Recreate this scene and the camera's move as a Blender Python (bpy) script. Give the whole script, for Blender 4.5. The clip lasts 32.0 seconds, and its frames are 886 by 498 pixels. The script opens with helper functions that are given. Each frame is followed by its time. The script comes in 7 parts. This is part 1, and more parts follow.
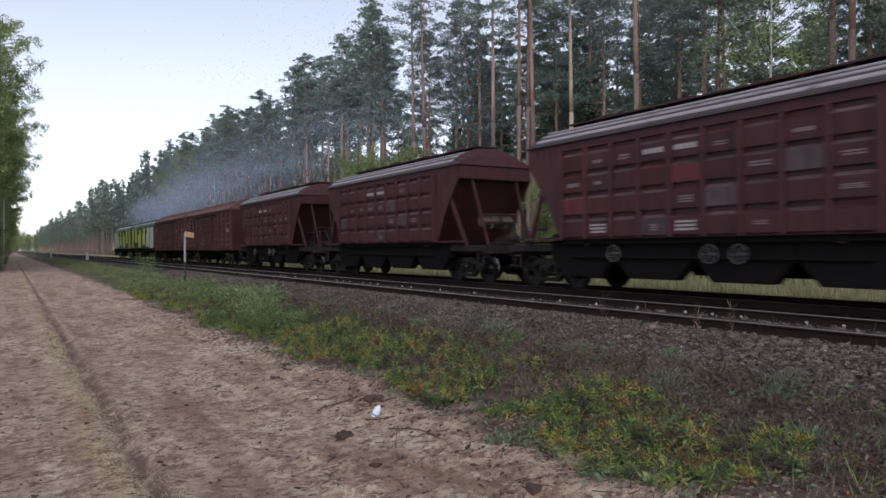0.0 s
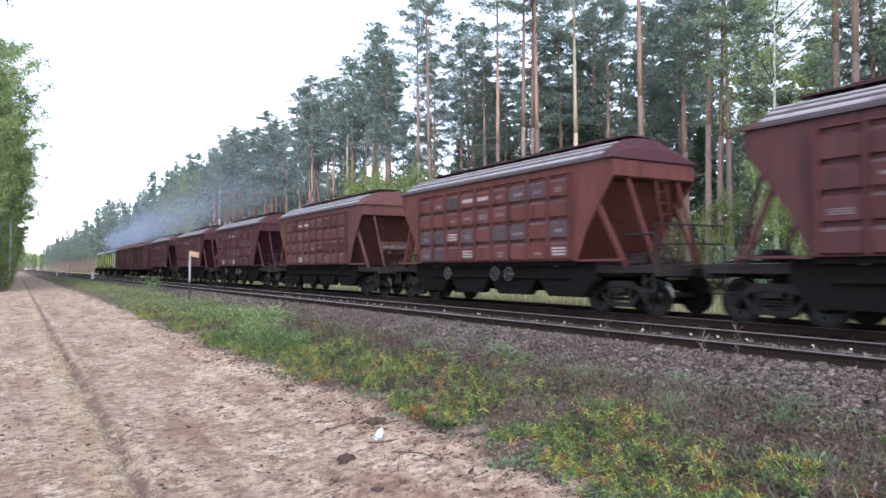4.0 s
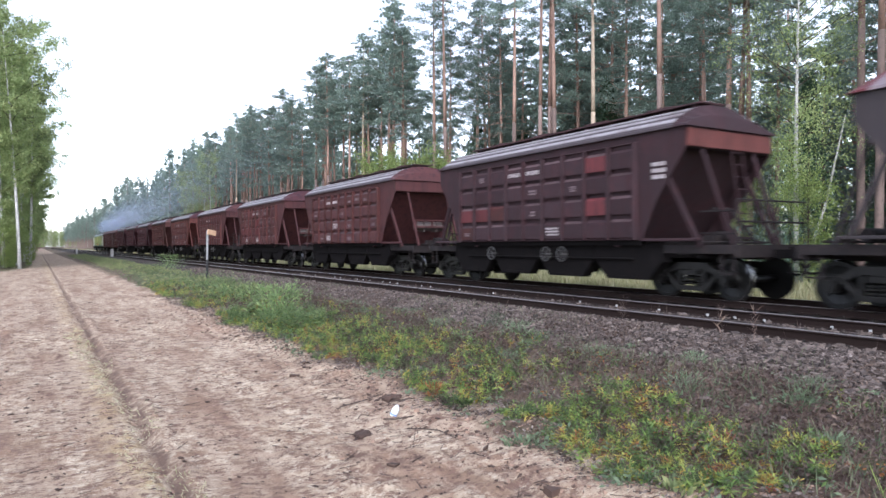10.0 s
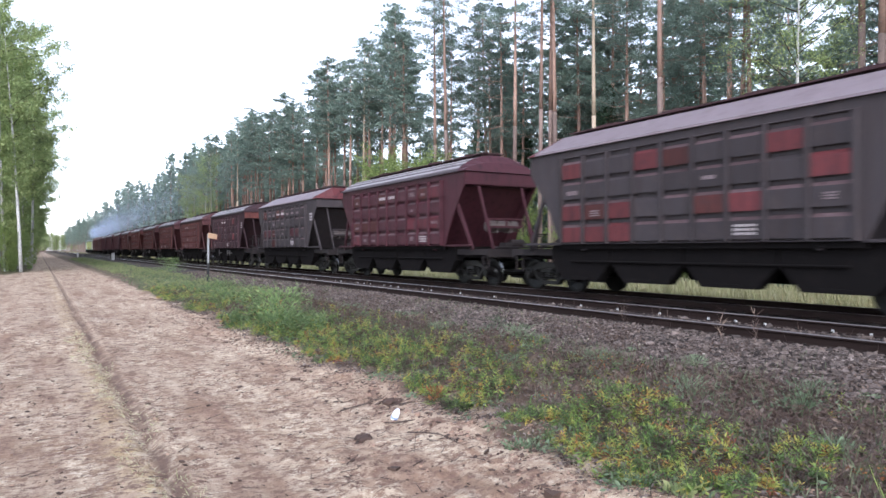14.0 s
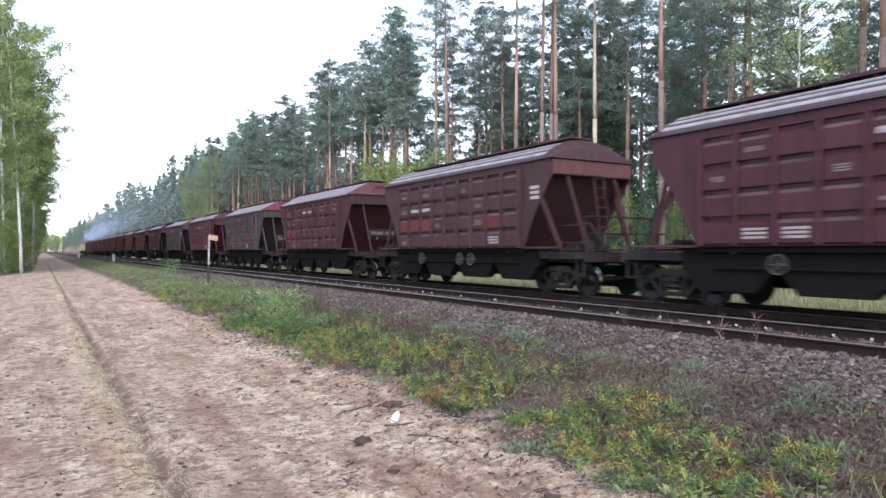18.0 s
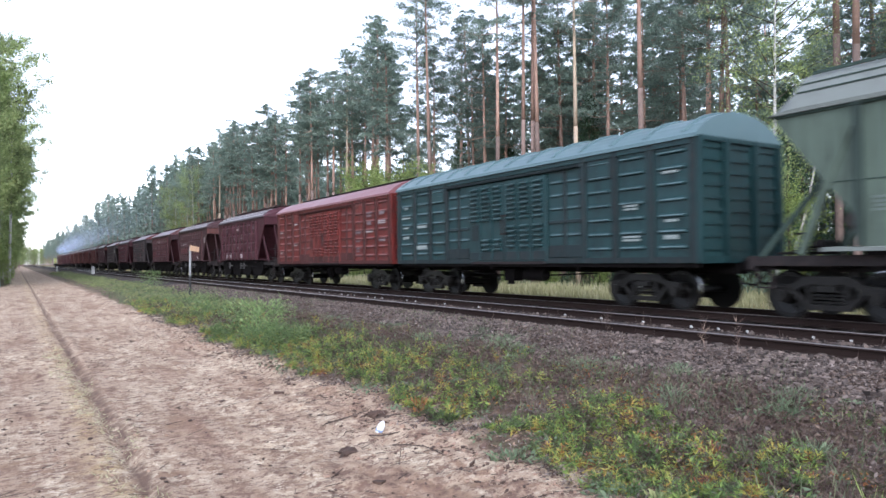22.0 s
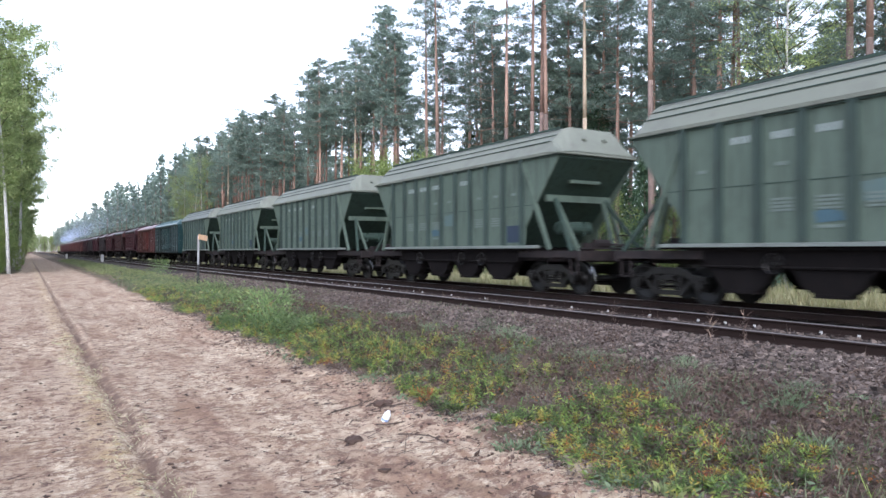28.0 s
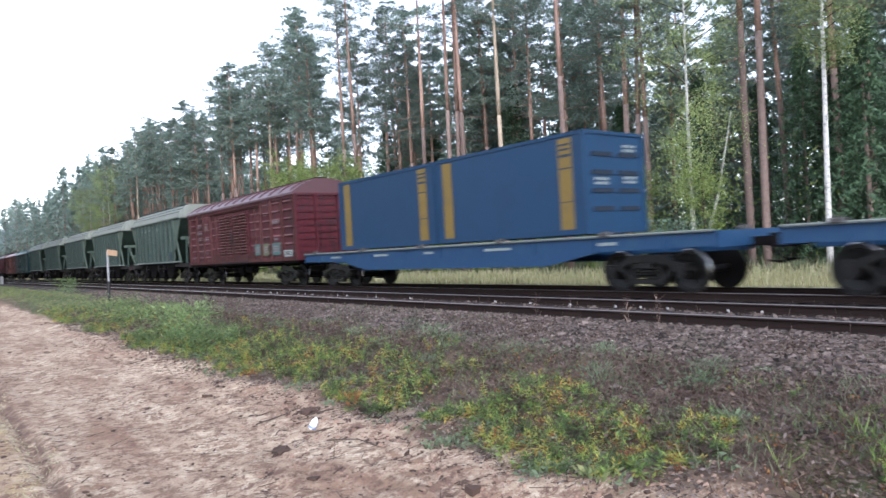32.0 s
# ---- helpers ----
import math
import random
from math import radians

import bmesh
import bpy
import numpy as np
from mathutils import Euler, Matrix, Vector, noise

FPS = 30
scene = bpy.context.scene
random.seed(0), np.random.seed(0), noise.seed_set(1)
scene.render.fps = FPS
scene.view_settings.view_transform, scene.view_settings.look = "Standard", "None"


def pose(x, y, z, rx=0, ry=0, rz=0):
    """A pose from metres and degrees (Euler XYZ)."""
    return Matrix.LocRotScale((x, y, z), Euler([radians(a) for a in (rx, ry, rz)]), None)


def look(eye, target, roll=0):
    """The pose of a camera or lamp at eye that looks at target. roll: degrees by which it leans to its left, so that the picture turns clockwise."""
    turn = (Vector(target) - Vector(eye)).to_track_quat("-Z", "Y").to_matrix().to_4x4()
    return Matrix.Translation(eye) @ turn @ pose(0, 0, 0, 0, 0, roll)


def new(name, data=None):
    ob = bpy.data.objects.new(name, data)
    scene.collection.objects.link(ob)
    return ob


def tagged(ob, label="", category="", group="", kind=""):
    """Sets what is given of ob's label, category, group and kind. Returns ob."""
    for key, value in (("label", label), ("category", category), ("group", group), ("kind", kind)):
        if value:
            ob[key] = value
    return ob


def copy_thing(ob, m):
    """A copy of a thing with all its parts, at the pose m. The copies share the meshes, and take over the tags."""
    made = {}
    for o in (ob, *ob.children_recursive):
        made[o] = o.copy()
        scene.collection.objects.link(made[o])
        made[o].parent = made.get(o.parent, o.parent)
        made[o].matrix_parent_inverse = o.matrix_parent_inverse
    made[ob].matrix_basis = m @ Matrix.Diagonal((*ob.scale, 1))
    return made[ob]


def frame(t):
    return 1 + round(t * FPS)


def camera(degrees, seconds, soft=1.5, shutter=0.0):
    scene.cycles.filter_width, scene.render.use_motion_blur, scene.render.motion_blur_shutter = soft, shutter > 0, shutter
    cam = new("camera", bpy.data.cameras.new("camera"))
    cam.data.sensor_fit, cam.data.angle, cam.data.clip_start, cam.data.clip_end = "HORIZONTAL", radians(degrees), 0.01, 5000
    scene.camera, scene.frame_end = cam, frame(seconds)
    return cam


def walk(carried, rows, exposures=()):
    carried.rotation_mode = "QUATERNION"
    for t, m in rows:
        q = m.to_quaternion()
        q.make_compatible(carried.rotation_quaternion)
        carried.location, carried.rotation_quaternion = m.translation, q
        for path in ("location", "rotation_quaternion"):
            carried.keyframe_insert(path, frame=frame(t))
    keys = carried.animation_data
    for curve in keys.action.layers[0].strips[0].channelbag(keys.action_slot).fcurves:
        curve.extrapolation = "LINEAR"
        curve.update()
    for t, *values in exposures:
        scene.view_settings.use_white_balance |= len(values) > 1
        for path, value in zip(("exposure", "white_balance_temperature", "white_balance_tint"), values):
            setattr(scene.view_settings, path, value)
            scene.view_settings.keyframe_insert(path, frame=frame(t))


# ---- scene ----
cam = camera(66.13, 32.0, shutter=0.5)
# hand-held from one spot: seconds, eye, turn
walk(cam, [(t, pose(x, y, z, a, b, c)) for t, x, y, z, a, b, c in (
    (0, 0.008, 0.004, 1.741, 89.73, 0.65, -32.47),
    (0.5, 0.017, 0.004, 1.739, 89.78, 0.70, -32.60),
    (1, 0.021, 0.012, 1.747, 90.02, 0.72, -32.56),
    (1.5, 0.027, 0.003, 1.760, 90.71, 1.05, -32.57),
    (2, 0.022, -0.001, 1.756, 91.19, 0.94, -32.54),
    (2.5, 0.023, 0.002, 1.759, 91.34, 0.85, -32.44),
    (3, 0.020, 0.001, 1.758, 91.44, 0.67, -32.35),
    (3.5, 0.017, -0.000, 1.760, 91.46, 0.57, -32.22),
    (5.5, 0.015, 0.001, 1.751, 90.96, 0.33, -31.56),
    (6, 0.013, 0.001, 1.758, 90.69, 0.50, -31.34),
    (6.5, 0.019, -0.000, 1.752, 90.55, 0.52, -31.17),
    (7, 0.014, 0.003, 1.752, 90.44, 0.59, -31.08),
    (7.5, 0.012, 0.005, 1.753, 90.30, 0.44, -31.02),
    (8, 0.009, 0.001, 1.751, 90.21, 0.29, -31.00),
    (8.5, 0.002, -0.001, 1.750, 90.16, 0.12, -30.99),
    (9, 0.001, 0.002, 1.750, 90.10, -0.08, -30.94),
    (9.5, 0.006, 0.007, 1.749, 89.90, 0.07, -30.90),
    (10, 0.012, 0.007, 1.749, 89.71, 0.16, -30.80),
    (10.5, 0.009, -0.001, 1.747, 89.68, 0.28, -30.67),
    (11, 0.005, 0.003, 1.751, 89.70, 0.37, -30.62),
    (11.5, 0.009, -0.001, 1.747, 89.80, 0.37, -30.58),
    (12, 0.006, 0.000, 1.749, 89.89, 0.35, -30.66),
    (12.5, 0.010, -0.000, 1.751, 89.94, 0.34, -30.70),
    (13, -0.000, -0.000, 1.750, 90.00, 0.23, -30.74),
    (13.5, 0.002, 0.005, 1.751, 90.04, 0.17, -30.74),
    (14, 0.008, -0.002, 1.752, 90.00, 0.17, -30.73),
    (14.5, 0.011, -0.003, 1.750, 89.99, 0.23, -30.72),
    (16.5, 0.009, -0.002, 1.750, 90.08, 0.18, -30.46),
    (17, 0.010, -0.002, 1.751, 90.13, 0.08, -30.56),
    (17.5, 0.003, -0.005, 1.755, 90.18, -0.02, -30.65),
    (18, 0.010, -0.001, 1.753, 90.22, -0.07, -30.68),
    (18.5, 0.009, -0.002, 1.751, 90.25, -0.17, -30.74),
    (19, 0.005, -0.007, 1.751, 90.26, -0.20, -30.78),
    (19.5, 0.011, 0.000, 1.750, 90.25, -0.11, -30.87),
    (20, 0.016, -0.003, 1.749, 90.30, -0.02, -30.91),
    (20.5, 0.015, 0.001, 1.749, 90.30, 0.09, -31.02),
    (21, 0.015, -0.004, 1.752, 90.23, 0.17, -31.09),
    (21.5, 0.013, -0.004, 1.753, 90.36, 0.38, -31.46),
    (22, 0.015, 0.005, 1.755, 90.88, 0.67, -32.07),
    (22.5, 0.011, -0.003, 1.757, 91.09, 0.94, -32.31),
    (23, 0.016, -0.007, 1.758, 91.07, 0.74, -32.25),
    (23.5, 0.016, -0.005, 1.755, 91.05, 0.36, -32.19),
    (24, 0.013, -0.013, 1.757, 90.92, 0.32, -32.13),
    (24.5, 0.013, -0.006, 1.756, 90.78, 0.33, -32.05),
    (25, 0.014, -0.006, 1.757, 90.67, 0.38, -31.95),
    (25.5, 0.020, -0.006, 1.753, 90.56, 0.36, -31.82),
    (27.5, 0.014, -0.002, 1.751, 90.24, 0.15, -31.47),
    (28, 0.012, -0.003, 1.750, 90.15, 0.10, -31.46),
    (28.5, 0.015, -0.006, 1.754, 90.10, 0.14, -31.43),
    (29, 0.021, -0.003, 1.750, 90.11, 0.07, -31.47),
    (29.5, 0.023, -0.009, 1.747, 90.04, -0.05, -31.63),
    (30, 0.028, -0.005, 1.747, 89.89, 0.02, -32.04),
    (30.5, 0.029, -0.002, 1.747, 89.91, 0.30, -32.79),
    (31, 0.034, -0.011, 1.744, 90.07, 1.04, -33.61),
    (31.5, 0.049, -0.019, 1.739, 90.07, 2.38, -35.61),
    (32, 0.046, -0.027, 1.741, 90.00, 3.18, -37.86),
)], exposures=((0, 0.33, 6250, 16), (0.9, 0.40, 6250, 16), (1.5, 1.38, 5980, 15), (2.2, 1.52, 5930, 15), (3.5, 1.57, 5930, 15), (32, 1.57, 5930, 15)))

# ---- world and light: bright overcast ----
world = bpy.data.worlds.new("overcast")
scene.world = world
world.use_nodes = True
wn, wl = world.node_tree.nodes, world.node_tree.links
wn.clear()
sky = wn.new("ShaderNodeTexSky")
sky.sky_type, sky.sun_disc = "NISHITA", False
sky.sun_elevation, sky.sun_rotation = radians(38), radians(205)
sky.air_density, sky.dust_density, sky.ozone_density = 1.0, 1.0, 1.0
pale = wn.new("ShaderNodeHueSaturation")
pale.inputs["Saturation"].default_value = 0.43
bg = wn.new("ShaderNodeBackground")
bg.inputs["Strength"].default_value = 0.15
wo = wn.new("ShaderNodeOutputWorld")
wl.new(sky.outputs[0], pale.inputs["Color"])
wl.new(pale.outputs[0], bg.inputs["Color"])
wl.new(bg.outputs[0], wo.inputs["Surface"])
sun = new("sun", bpy.data.lights.new("sun", "SUN"))
sun.data.energy, sun.data.angle, sun.data.color = 0.75, radians(30), (1.0, 0.99, 0.97)
sun.matrix_world = look((-40, -60, 60), (0, 0, 0))

# ---- materials ----
MATS = {}


def material(name, a, b, rough=0.8, metal=0.0, fine=30.0, coarse=1.2, bump=0.15, dirt=None, amount=0.35, tint=0.0, islands=0.0, spec=0.4):
    """A surface that runs between two colours at two scales, with stains in a third, and with tint by object or by island."""
    m = bpy.data.materials.new(name)
    m.use_nodes = True
    n, l = m.node_tree.nodes, m.node_tree.links
    bs = n["Principled BSDF"]
    bs.inputs["Metallic"].default_value = metal
    bs.inputs["Specular IOR Level"].default_value = spec * (0.55 if name.startswith("paint_") else 1.0)
    geo = n.new("ShaderNodeNewGeometry")
    tc = n.new("ShaderNodeTexCoord")
    oi = n.new("ShaderNodeObjectInfo")
    shift = n.new("ShaderNodeVectorMath")
    shift.operation = "MULTIPLY_ADD"
    comb = n.new("ShaderNodeCombineXYZ")
    for k in range(3):
        l.new(oi.outputs["Random"], comb.inputs[k])
    shift.inputs[1].default_value = (37, 53, 71)
    l.new(comb.outputs[0], shift.inputs[0])
    l.new(tc.outputs["Object"], shift.inputs[2])
    n1 = n.new("ShaderNodeTexNoise")
    n1.inputs["Scale"].default_value, n1.inputs["Detail"].default_value = coarse, 5
    n2 = n.new("ShaderNodeTexNoise")
    n2.inputs["Scale"].default_value, n2.inputs["Detail"].default_value = fine, 3
    for x in (n1, n2):
        l.new(shift.outputs[0], x.inputs["Vector"])
    add = n.new("ShaderNodeMath")
    add.operation = "MULTIPLY_ADD"
    add.inputs[1].default_value = 0.45
    l.new(n2.outputs["Fac"], add.inputs[0])
    sub = n.new("ShaderNodeMath")
    sub.operation = "SUBTRACT"
    sub.inputs[1].default_value = 0.5
    l.new(n1.outputs["Fac"], sub.inputs[0])
    l.new(sub.outputs[0], add.inputs[2])
    ramp = n.new("ShaderNodeMapRange")
    ramp.inputs["From Min"].default_value, ramp.inputs["From Max"].default_value = 0.3, 0.7
    l.new(add.outputs[0], ramp.inputs["Value"])
    mix = n.new("ShaderNodeMix")
    mix.data_type = "RGBA"
    mix.inputs["A"].default_value, mix.inputs["B"].default_value = (*a, 1), (*b, 1)
    l.new(ramp.outputs[0], mix.inputs["Factor"])
    col = mix.outputs["Result"]
    if dirt:
        n3 = n.new("ShaderNodeTexNoise")
        n3.inputs["Scale"].default_value, n3.inputs["Detail"].default_value = coarse * 2.3, 8
        n3.inputs["Roughness"].default_value = 0.7
        l.new(shift.outputs[0], n3.inputs["Vector"])
        r3 = n.new("ShaderNodeMapRange")
        r3.inputs["From Min"].default_value, r3.inputs["From Max"].default_value = 0.5, 0.72
        r3.inputs["To Max"].default_value = amount * 2
        l.new(n3.outputs["Fac"], r3.inputs["Value"])
        m3 = n.new("ShaderNodeMix")
        m3.data_type = "RGBA"
        m3.inputs["B"].default_value = (*dirt, 1)
        l.new(col, m3.inputs["A"])
        l.new(r3.outputs[0], m3.inputs["Factor"])
        col = m3.outputs["Result"]
    if name.startswith("paint_"):
        # grime that has run down the sheets
        mp = n.new("ShaderNodeMapping")
        mp.inputs["Scale"].default_value = (5.0, 5.0, 0.45)
        l.new(shift.outputs[0], mp.inputs["Vector"])
        n4 = n.new("ShaderNodeTexNoise")
        n4.inputs["Scale"].default_value, n4.inputs["Detail"].default_value = 1.6, 6
        l.new(mp.outputs[0], n4.inputs["Vector"])
        r4 = n.new("ShaderNodeMapRange")
        r4.inputs["From Min"].default_value, r4.inputs["From Max"].default_value = 0.5, 0.75
        r4.inputs["To Max"].default_value = 0.85
        l.new(n4.outputs["Fac"], r4.inputs["Value"])
        m4 = n.new("ShaderNodeMix")
        m4.data_type = "RGBA"
        m4.inputs["B"].default_value = (*[0.55 * c for c in dirt], 1)
        l.new(col, m4.inputs["A"])
        l.new(r4.outputs[0], m4.inputs["Factor"])
        col = m4.outputs["Result"]
    for strength, src in ((tint, oi.outputs["Random"]), (islands, geo.outputs["Random Per Island"])):
        if strength:
            mr = n.new("ShaderNodeMapRange")
            mr.inputs["To Min"].default_value, mr.inputs["To Max"].default_value = 1 - strength, 1 + strength
            l.new(src, mr.inputs["Value"])
            hs = n.new("ShaderNodeHueSaturation")
            l.new(mr.outputs[0], hs.inputs["Value"])
            l.new(col, hs.inputs["Color"])
            col = hs.outputs[0]
    l.new(col, bs.inputs["Base Color"])
    rr = n.new("ShaderNodeMapRange")
    rr.inputs["To Min"].default_value, rr.inputs["To Max"].default_value = max(0.05, rough - 0.12), min(1, rough + 0.12)
    l.new(n1.outputs["Fac"], rr.inputs["Value"])
    l.new(rr.outputs[0], bs.inputs["Roughness"])
    if bump:
        bp = n.new("ShaderNodeBump")
        bp.inputs["Strength"].default_value, bp.inputs["Distance"].default_value = bump, 0.02
        l.new(add.outputs[0], bp.inputs["Height"])
        l.new(bp.outputs[0], bs.inputs["Normal"])
    MATS[name] = m
    return m


def leafy(name, stops, thin=0.25, rough=0.6, patch=0.9, single=0.55, swing=0.55):
    """Leaves: colour by island out of a ramp of (position, colour), partly lit through."""
    m = bpy.data.materials.new(name)
    m.use_nodes = True
    n, l = m.node_tree.nodes, m.node_tree.links
    bs = n["Principled BSDF"]
    geo = n.new("ShaderNodeNewGeometry")
    oi = n.new("ShaderNodeObjectInfo")
    tc = n.new("ShaderNodeTexCoord")
    nz = n.new("ShaderNodeTexNoise")
    nz.inputs["Scale"].default_value = patch
    l.new(tc.outputs["Object"], nz.inputs["Vector"])
    s = n.new("ShaderNodeMath")
    s.operation = "MULTIPLY_ADD"
    s.inputs[1].default_value = single
    l.new(geo.outputs["Random Per Island"], s.inputs[0])
    s2 = n.new("ShaderNodeMath")
    s2.operation = "MULTIPLY_ADD"
    s2.inputs[1].default_value, s2.inputs[2].default_value = swing, (1 - single - swing) / 2
    l.new(nz.outputs["Fac"], s2.inputs[0])
    l.new(s2.outputs[0], s.inputs[2])
    cr = n.new("ShaderNodeValToRGB")
    e = cr.color_ramp.elements
    while len(e) < len(stops):
        e.new(0.5)
    for x, (p, c) in zip(e, stops):
        x.position, x.color = p, (*c, 1)
    l.new(s.outputs[0], cr.inputs["Fac"])
    mr = n.new("ShaderNodeMapRange")
    mr.inputs["To Min"].default_value, mr.inputs["To Max"].default_value = 0.75, 1.25
    l.new(oi.outputs["Random"], mr.inputs["Value"])
    hs = n.new("ShaderNodeHueSaturation")
    l.new(mr.outputs[0], hs.inputs["Value"])
    l.new(cr.outputs[0], hs.inputs["Color"])
    l.new(hs.outputs[0], bs.inputs["Base Color"])
    bs.inputs["Roughness"].default_value = rough
    bs.inputs["Specular IOR Level"].default_value = 0.25
    if thin:
        tr = n.new("ShaderNodeBsdfTranslucent")
        l.new(hs.outputs[0], tr.inputs["Color"])
        ms = n.new("ShaderNodeMixShader")
        ms.inputs[0].default_value = thin
        l.new(bs.outputs[0], ms.inputs[1])
        l.new(tr.outputs[0], ms.inputs[2])
        l.new(ms.outputs[0], n["Material Output"].inputs["Surface"])
    MATS[name] = m
    return m


RUST = (0.10, 0.045, 0.028)
DUST = (0.16, 0.12, 0.10)
# wagon paints
material("paint_maroon", (0.057, 0.0205, 0.0238), (0.077, 0.0302, 0.0330), 0.5, fine=60, coarse=0.8, bump=0.1, dirt=(0.034, 0.017, 0.023), amount=0.4, tint=0.12)
material("paint_redbrown", (0.076, 0.0285, 0.0285), (0.099, 0.0395, 0.0385), 0.6, fine=60, coarse=0.8, bump=0.1, dirt=(0.041, 0.021, 0.026), amount=0.4, tint=0.12)
material("paint_orange", (0.098, 0.041, 0.036), (0.128, 0.055, 0.049), 0.5, fine=60, coarse=0.8, bump=0.1, dirt=(0.054, 0.030, 0.032), amount=0.4, tint=0.1)
material("paint_brown", (0.056, 0.026, 0.027), (0.076, 0.035, 0.039), 0.52, fine=60, coarse=0.8, bump=0.1, dirt=(0.034, 0.020, 0.023), amount=0.4, tint=0.12)
material("paint_sooty", (0.038, 0.022, 0.025), (0.060, 0.034, 0.040), 0.75, fine=60, coarse=0.8, bump=0.1, dirt=(0.072, 0.026, 0.030), amount=0.3, tint=0.18)
material("paint_fresh_red", (0.112, 0.028, 0.030), (0.140, 0.037, 0.040), 0.55, fine=60, coarse=1.5, bump=0.08, dirt=(0.061, 0.024, 0.028), amount=0.4, tint=0.15)
material("paint_carmine", (0.142, 0.0265, 0.0225), (0.184, 0.040, 0.033), 0.42, fine=60, coarse=0.9, bump=0.08, dirt=(0.050, 0.020, 0.020), amount=0.5, tint=0.12)
material("paint_cherry", (0.080, 0.0168, 0.0230), (0.115, 0.0268, 0.0335), 0.45, fine=60, coarse=0.9, bump=0.08, dirt=(0.046, 0.022, 0.026), amount=0.7, tint=0.2)
# grime of posts and plates; also stands in for shade on ribs and louvres
material("paint_grimy_shade", (0.066, 0.022, 0.020), (0.112, 0.034, 0.030), 0.65, fine=50, coarse=1.4, bump=0.1, dirt=(0.048, 0.026, 0.025), amount=0.45, tint=0.2)
material("paint_grimy_teal", (0.016, 0.026, 0.028), (0.026, 0.040, 0.042), 0.65, fine=50, coarse=1.4, bump=0.1, dirt=(0.03, 0.03, 0.03), amount=0.5, tint=0.15)
# side green of the hoppers, darkened to hold the shade on the ribs
material("paint_rib_green_shade", (0.034, 0.052, 0.046), (0.048, 0.069, 0.061), 0.6, fine=50, coarse=1.2, bump=0.06, dirt=(0.028, 0.036, 0.033), amount=0.4, tint=0.1)
material("paint_teal", (0.0148, 0.0420, 0.0448), (0.0212, 0.0562, 0.0585), 0.36, fine=60, coarse=0.9, bump=0.08, dirt=(0.0128, 0.0264, 0.0296), amount=0.4, tint=0.06)
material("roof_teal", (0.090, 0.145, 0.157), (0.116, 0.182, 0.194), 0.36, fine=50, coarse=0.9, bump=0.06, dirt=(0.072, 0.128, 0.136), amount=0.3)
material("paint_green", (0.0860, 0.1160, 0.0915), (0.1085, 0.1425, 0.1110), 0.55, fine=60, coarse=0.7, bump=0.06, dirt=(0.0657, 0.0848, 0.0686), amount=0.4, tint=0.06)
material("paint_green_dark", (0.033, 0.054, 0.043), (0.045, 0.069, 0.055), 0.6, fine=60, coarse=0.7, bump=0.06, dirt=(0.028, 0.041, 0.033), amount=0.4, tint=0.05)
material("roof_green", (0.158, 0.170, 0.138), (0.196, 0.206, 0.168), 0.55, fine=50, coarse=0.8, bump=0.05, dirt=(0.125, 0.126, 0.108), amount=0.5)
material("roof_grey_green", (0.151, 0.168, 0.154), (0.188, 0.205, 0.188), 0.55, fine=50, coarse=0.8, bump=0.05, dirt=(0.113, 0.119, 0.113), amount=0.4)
material("roof_silver", (0.300, 0.275, 0.285), (0.385, 0.355, 0.365), 0.5, fine=50, coarse=0.9, bump=0.08, dirt=(0.115, 0.079, 0.078), amount=0.5)
material("roof_dusk", (0.047, 0.033, 0.035), (0.069, 0.051, 0.053), 0.6, fine=50, coarse=0.9, bump=0.08, dirt=(0.028, 0.017, 0.017), amount=0.4)
material("roof_rust", (0.112, 0.053, 0.048), (0.152, 0.074, 0.068), 0.65, fine=50, coarse=0.9, bump=0.08, dirt=(0.080, 0.040, 0.036), amount=0.4)
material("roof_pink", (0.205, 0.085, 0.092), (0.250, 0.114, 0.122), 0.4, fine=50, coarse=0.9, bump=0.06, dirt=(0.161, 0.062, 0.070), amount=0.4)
material("roof_plum", (0.082, 0.038, 0.043), (0.125, 0.064, 0.070), 0.34, fine=50, coarse=0.9, bump=0.06, dirt=(0.085, 0.035, 0.04), amount=0.5)
material("flat_blue", (0.008, 0.041, 0.104), (0.013, 0.055, 0.130), 0.5, fine=50, coarse=0.9, bump=0.08, dirt=(0.022, 0.064, 0.110), amount=0.35)
material("box_blue", (0.0035, 0.032, 0.080), (0.0045, 0.039, 0.094), 0.5, fine=40, coarse=0.5, bump=0.03, dirt=(0.004, 0.022, 0.059), amount=0.3, tint=0.04)
material("box_yellow", (0.167, 0.110, 0.023), (0.199, 0.137, 0.036), 0.55, fine=40, coarse=1.2, bump=0.04, dirt=(0.109, 0.075, 0.026), amount=0.4)
material("loco_green", (0.025, 0.06, 0.028), (0.04, 0.085, 0.04), 0.5, fine=30, coarse=0.8, bump=0.04, dirt=(0.02, 0.035, 0.02), amount=0.3)
material("loco_yellow", (0.52, 0.56, 0.13), (0.62, 0.66, 0.20), 0.5, fine=30, coarse=0.8, bump=0.04, dirt=(0.3, 0.3, 0.14), amount=0.3)
material("loco_cream", (0.55, 0.56, 0.46), (0.66, 0.67, 0.56), 0.5, fine=30, coarse=0.8, bump=0.04, dirt=(0.35, 0.35, 0.28), amount=0.3)
material("loco_roof", (0.30, 0.31, 0.30), (0.38, 0.39, 0.38), 0.5, fine=30, coarse=0.8, bump=0.04, dirt=(0.10, 0.10, 0.10), amount=0.5)
material("lamp_orange", (0.7, 0.22, 0.04), (0.8, 0.28, 0.06), 0.4, bump=0)
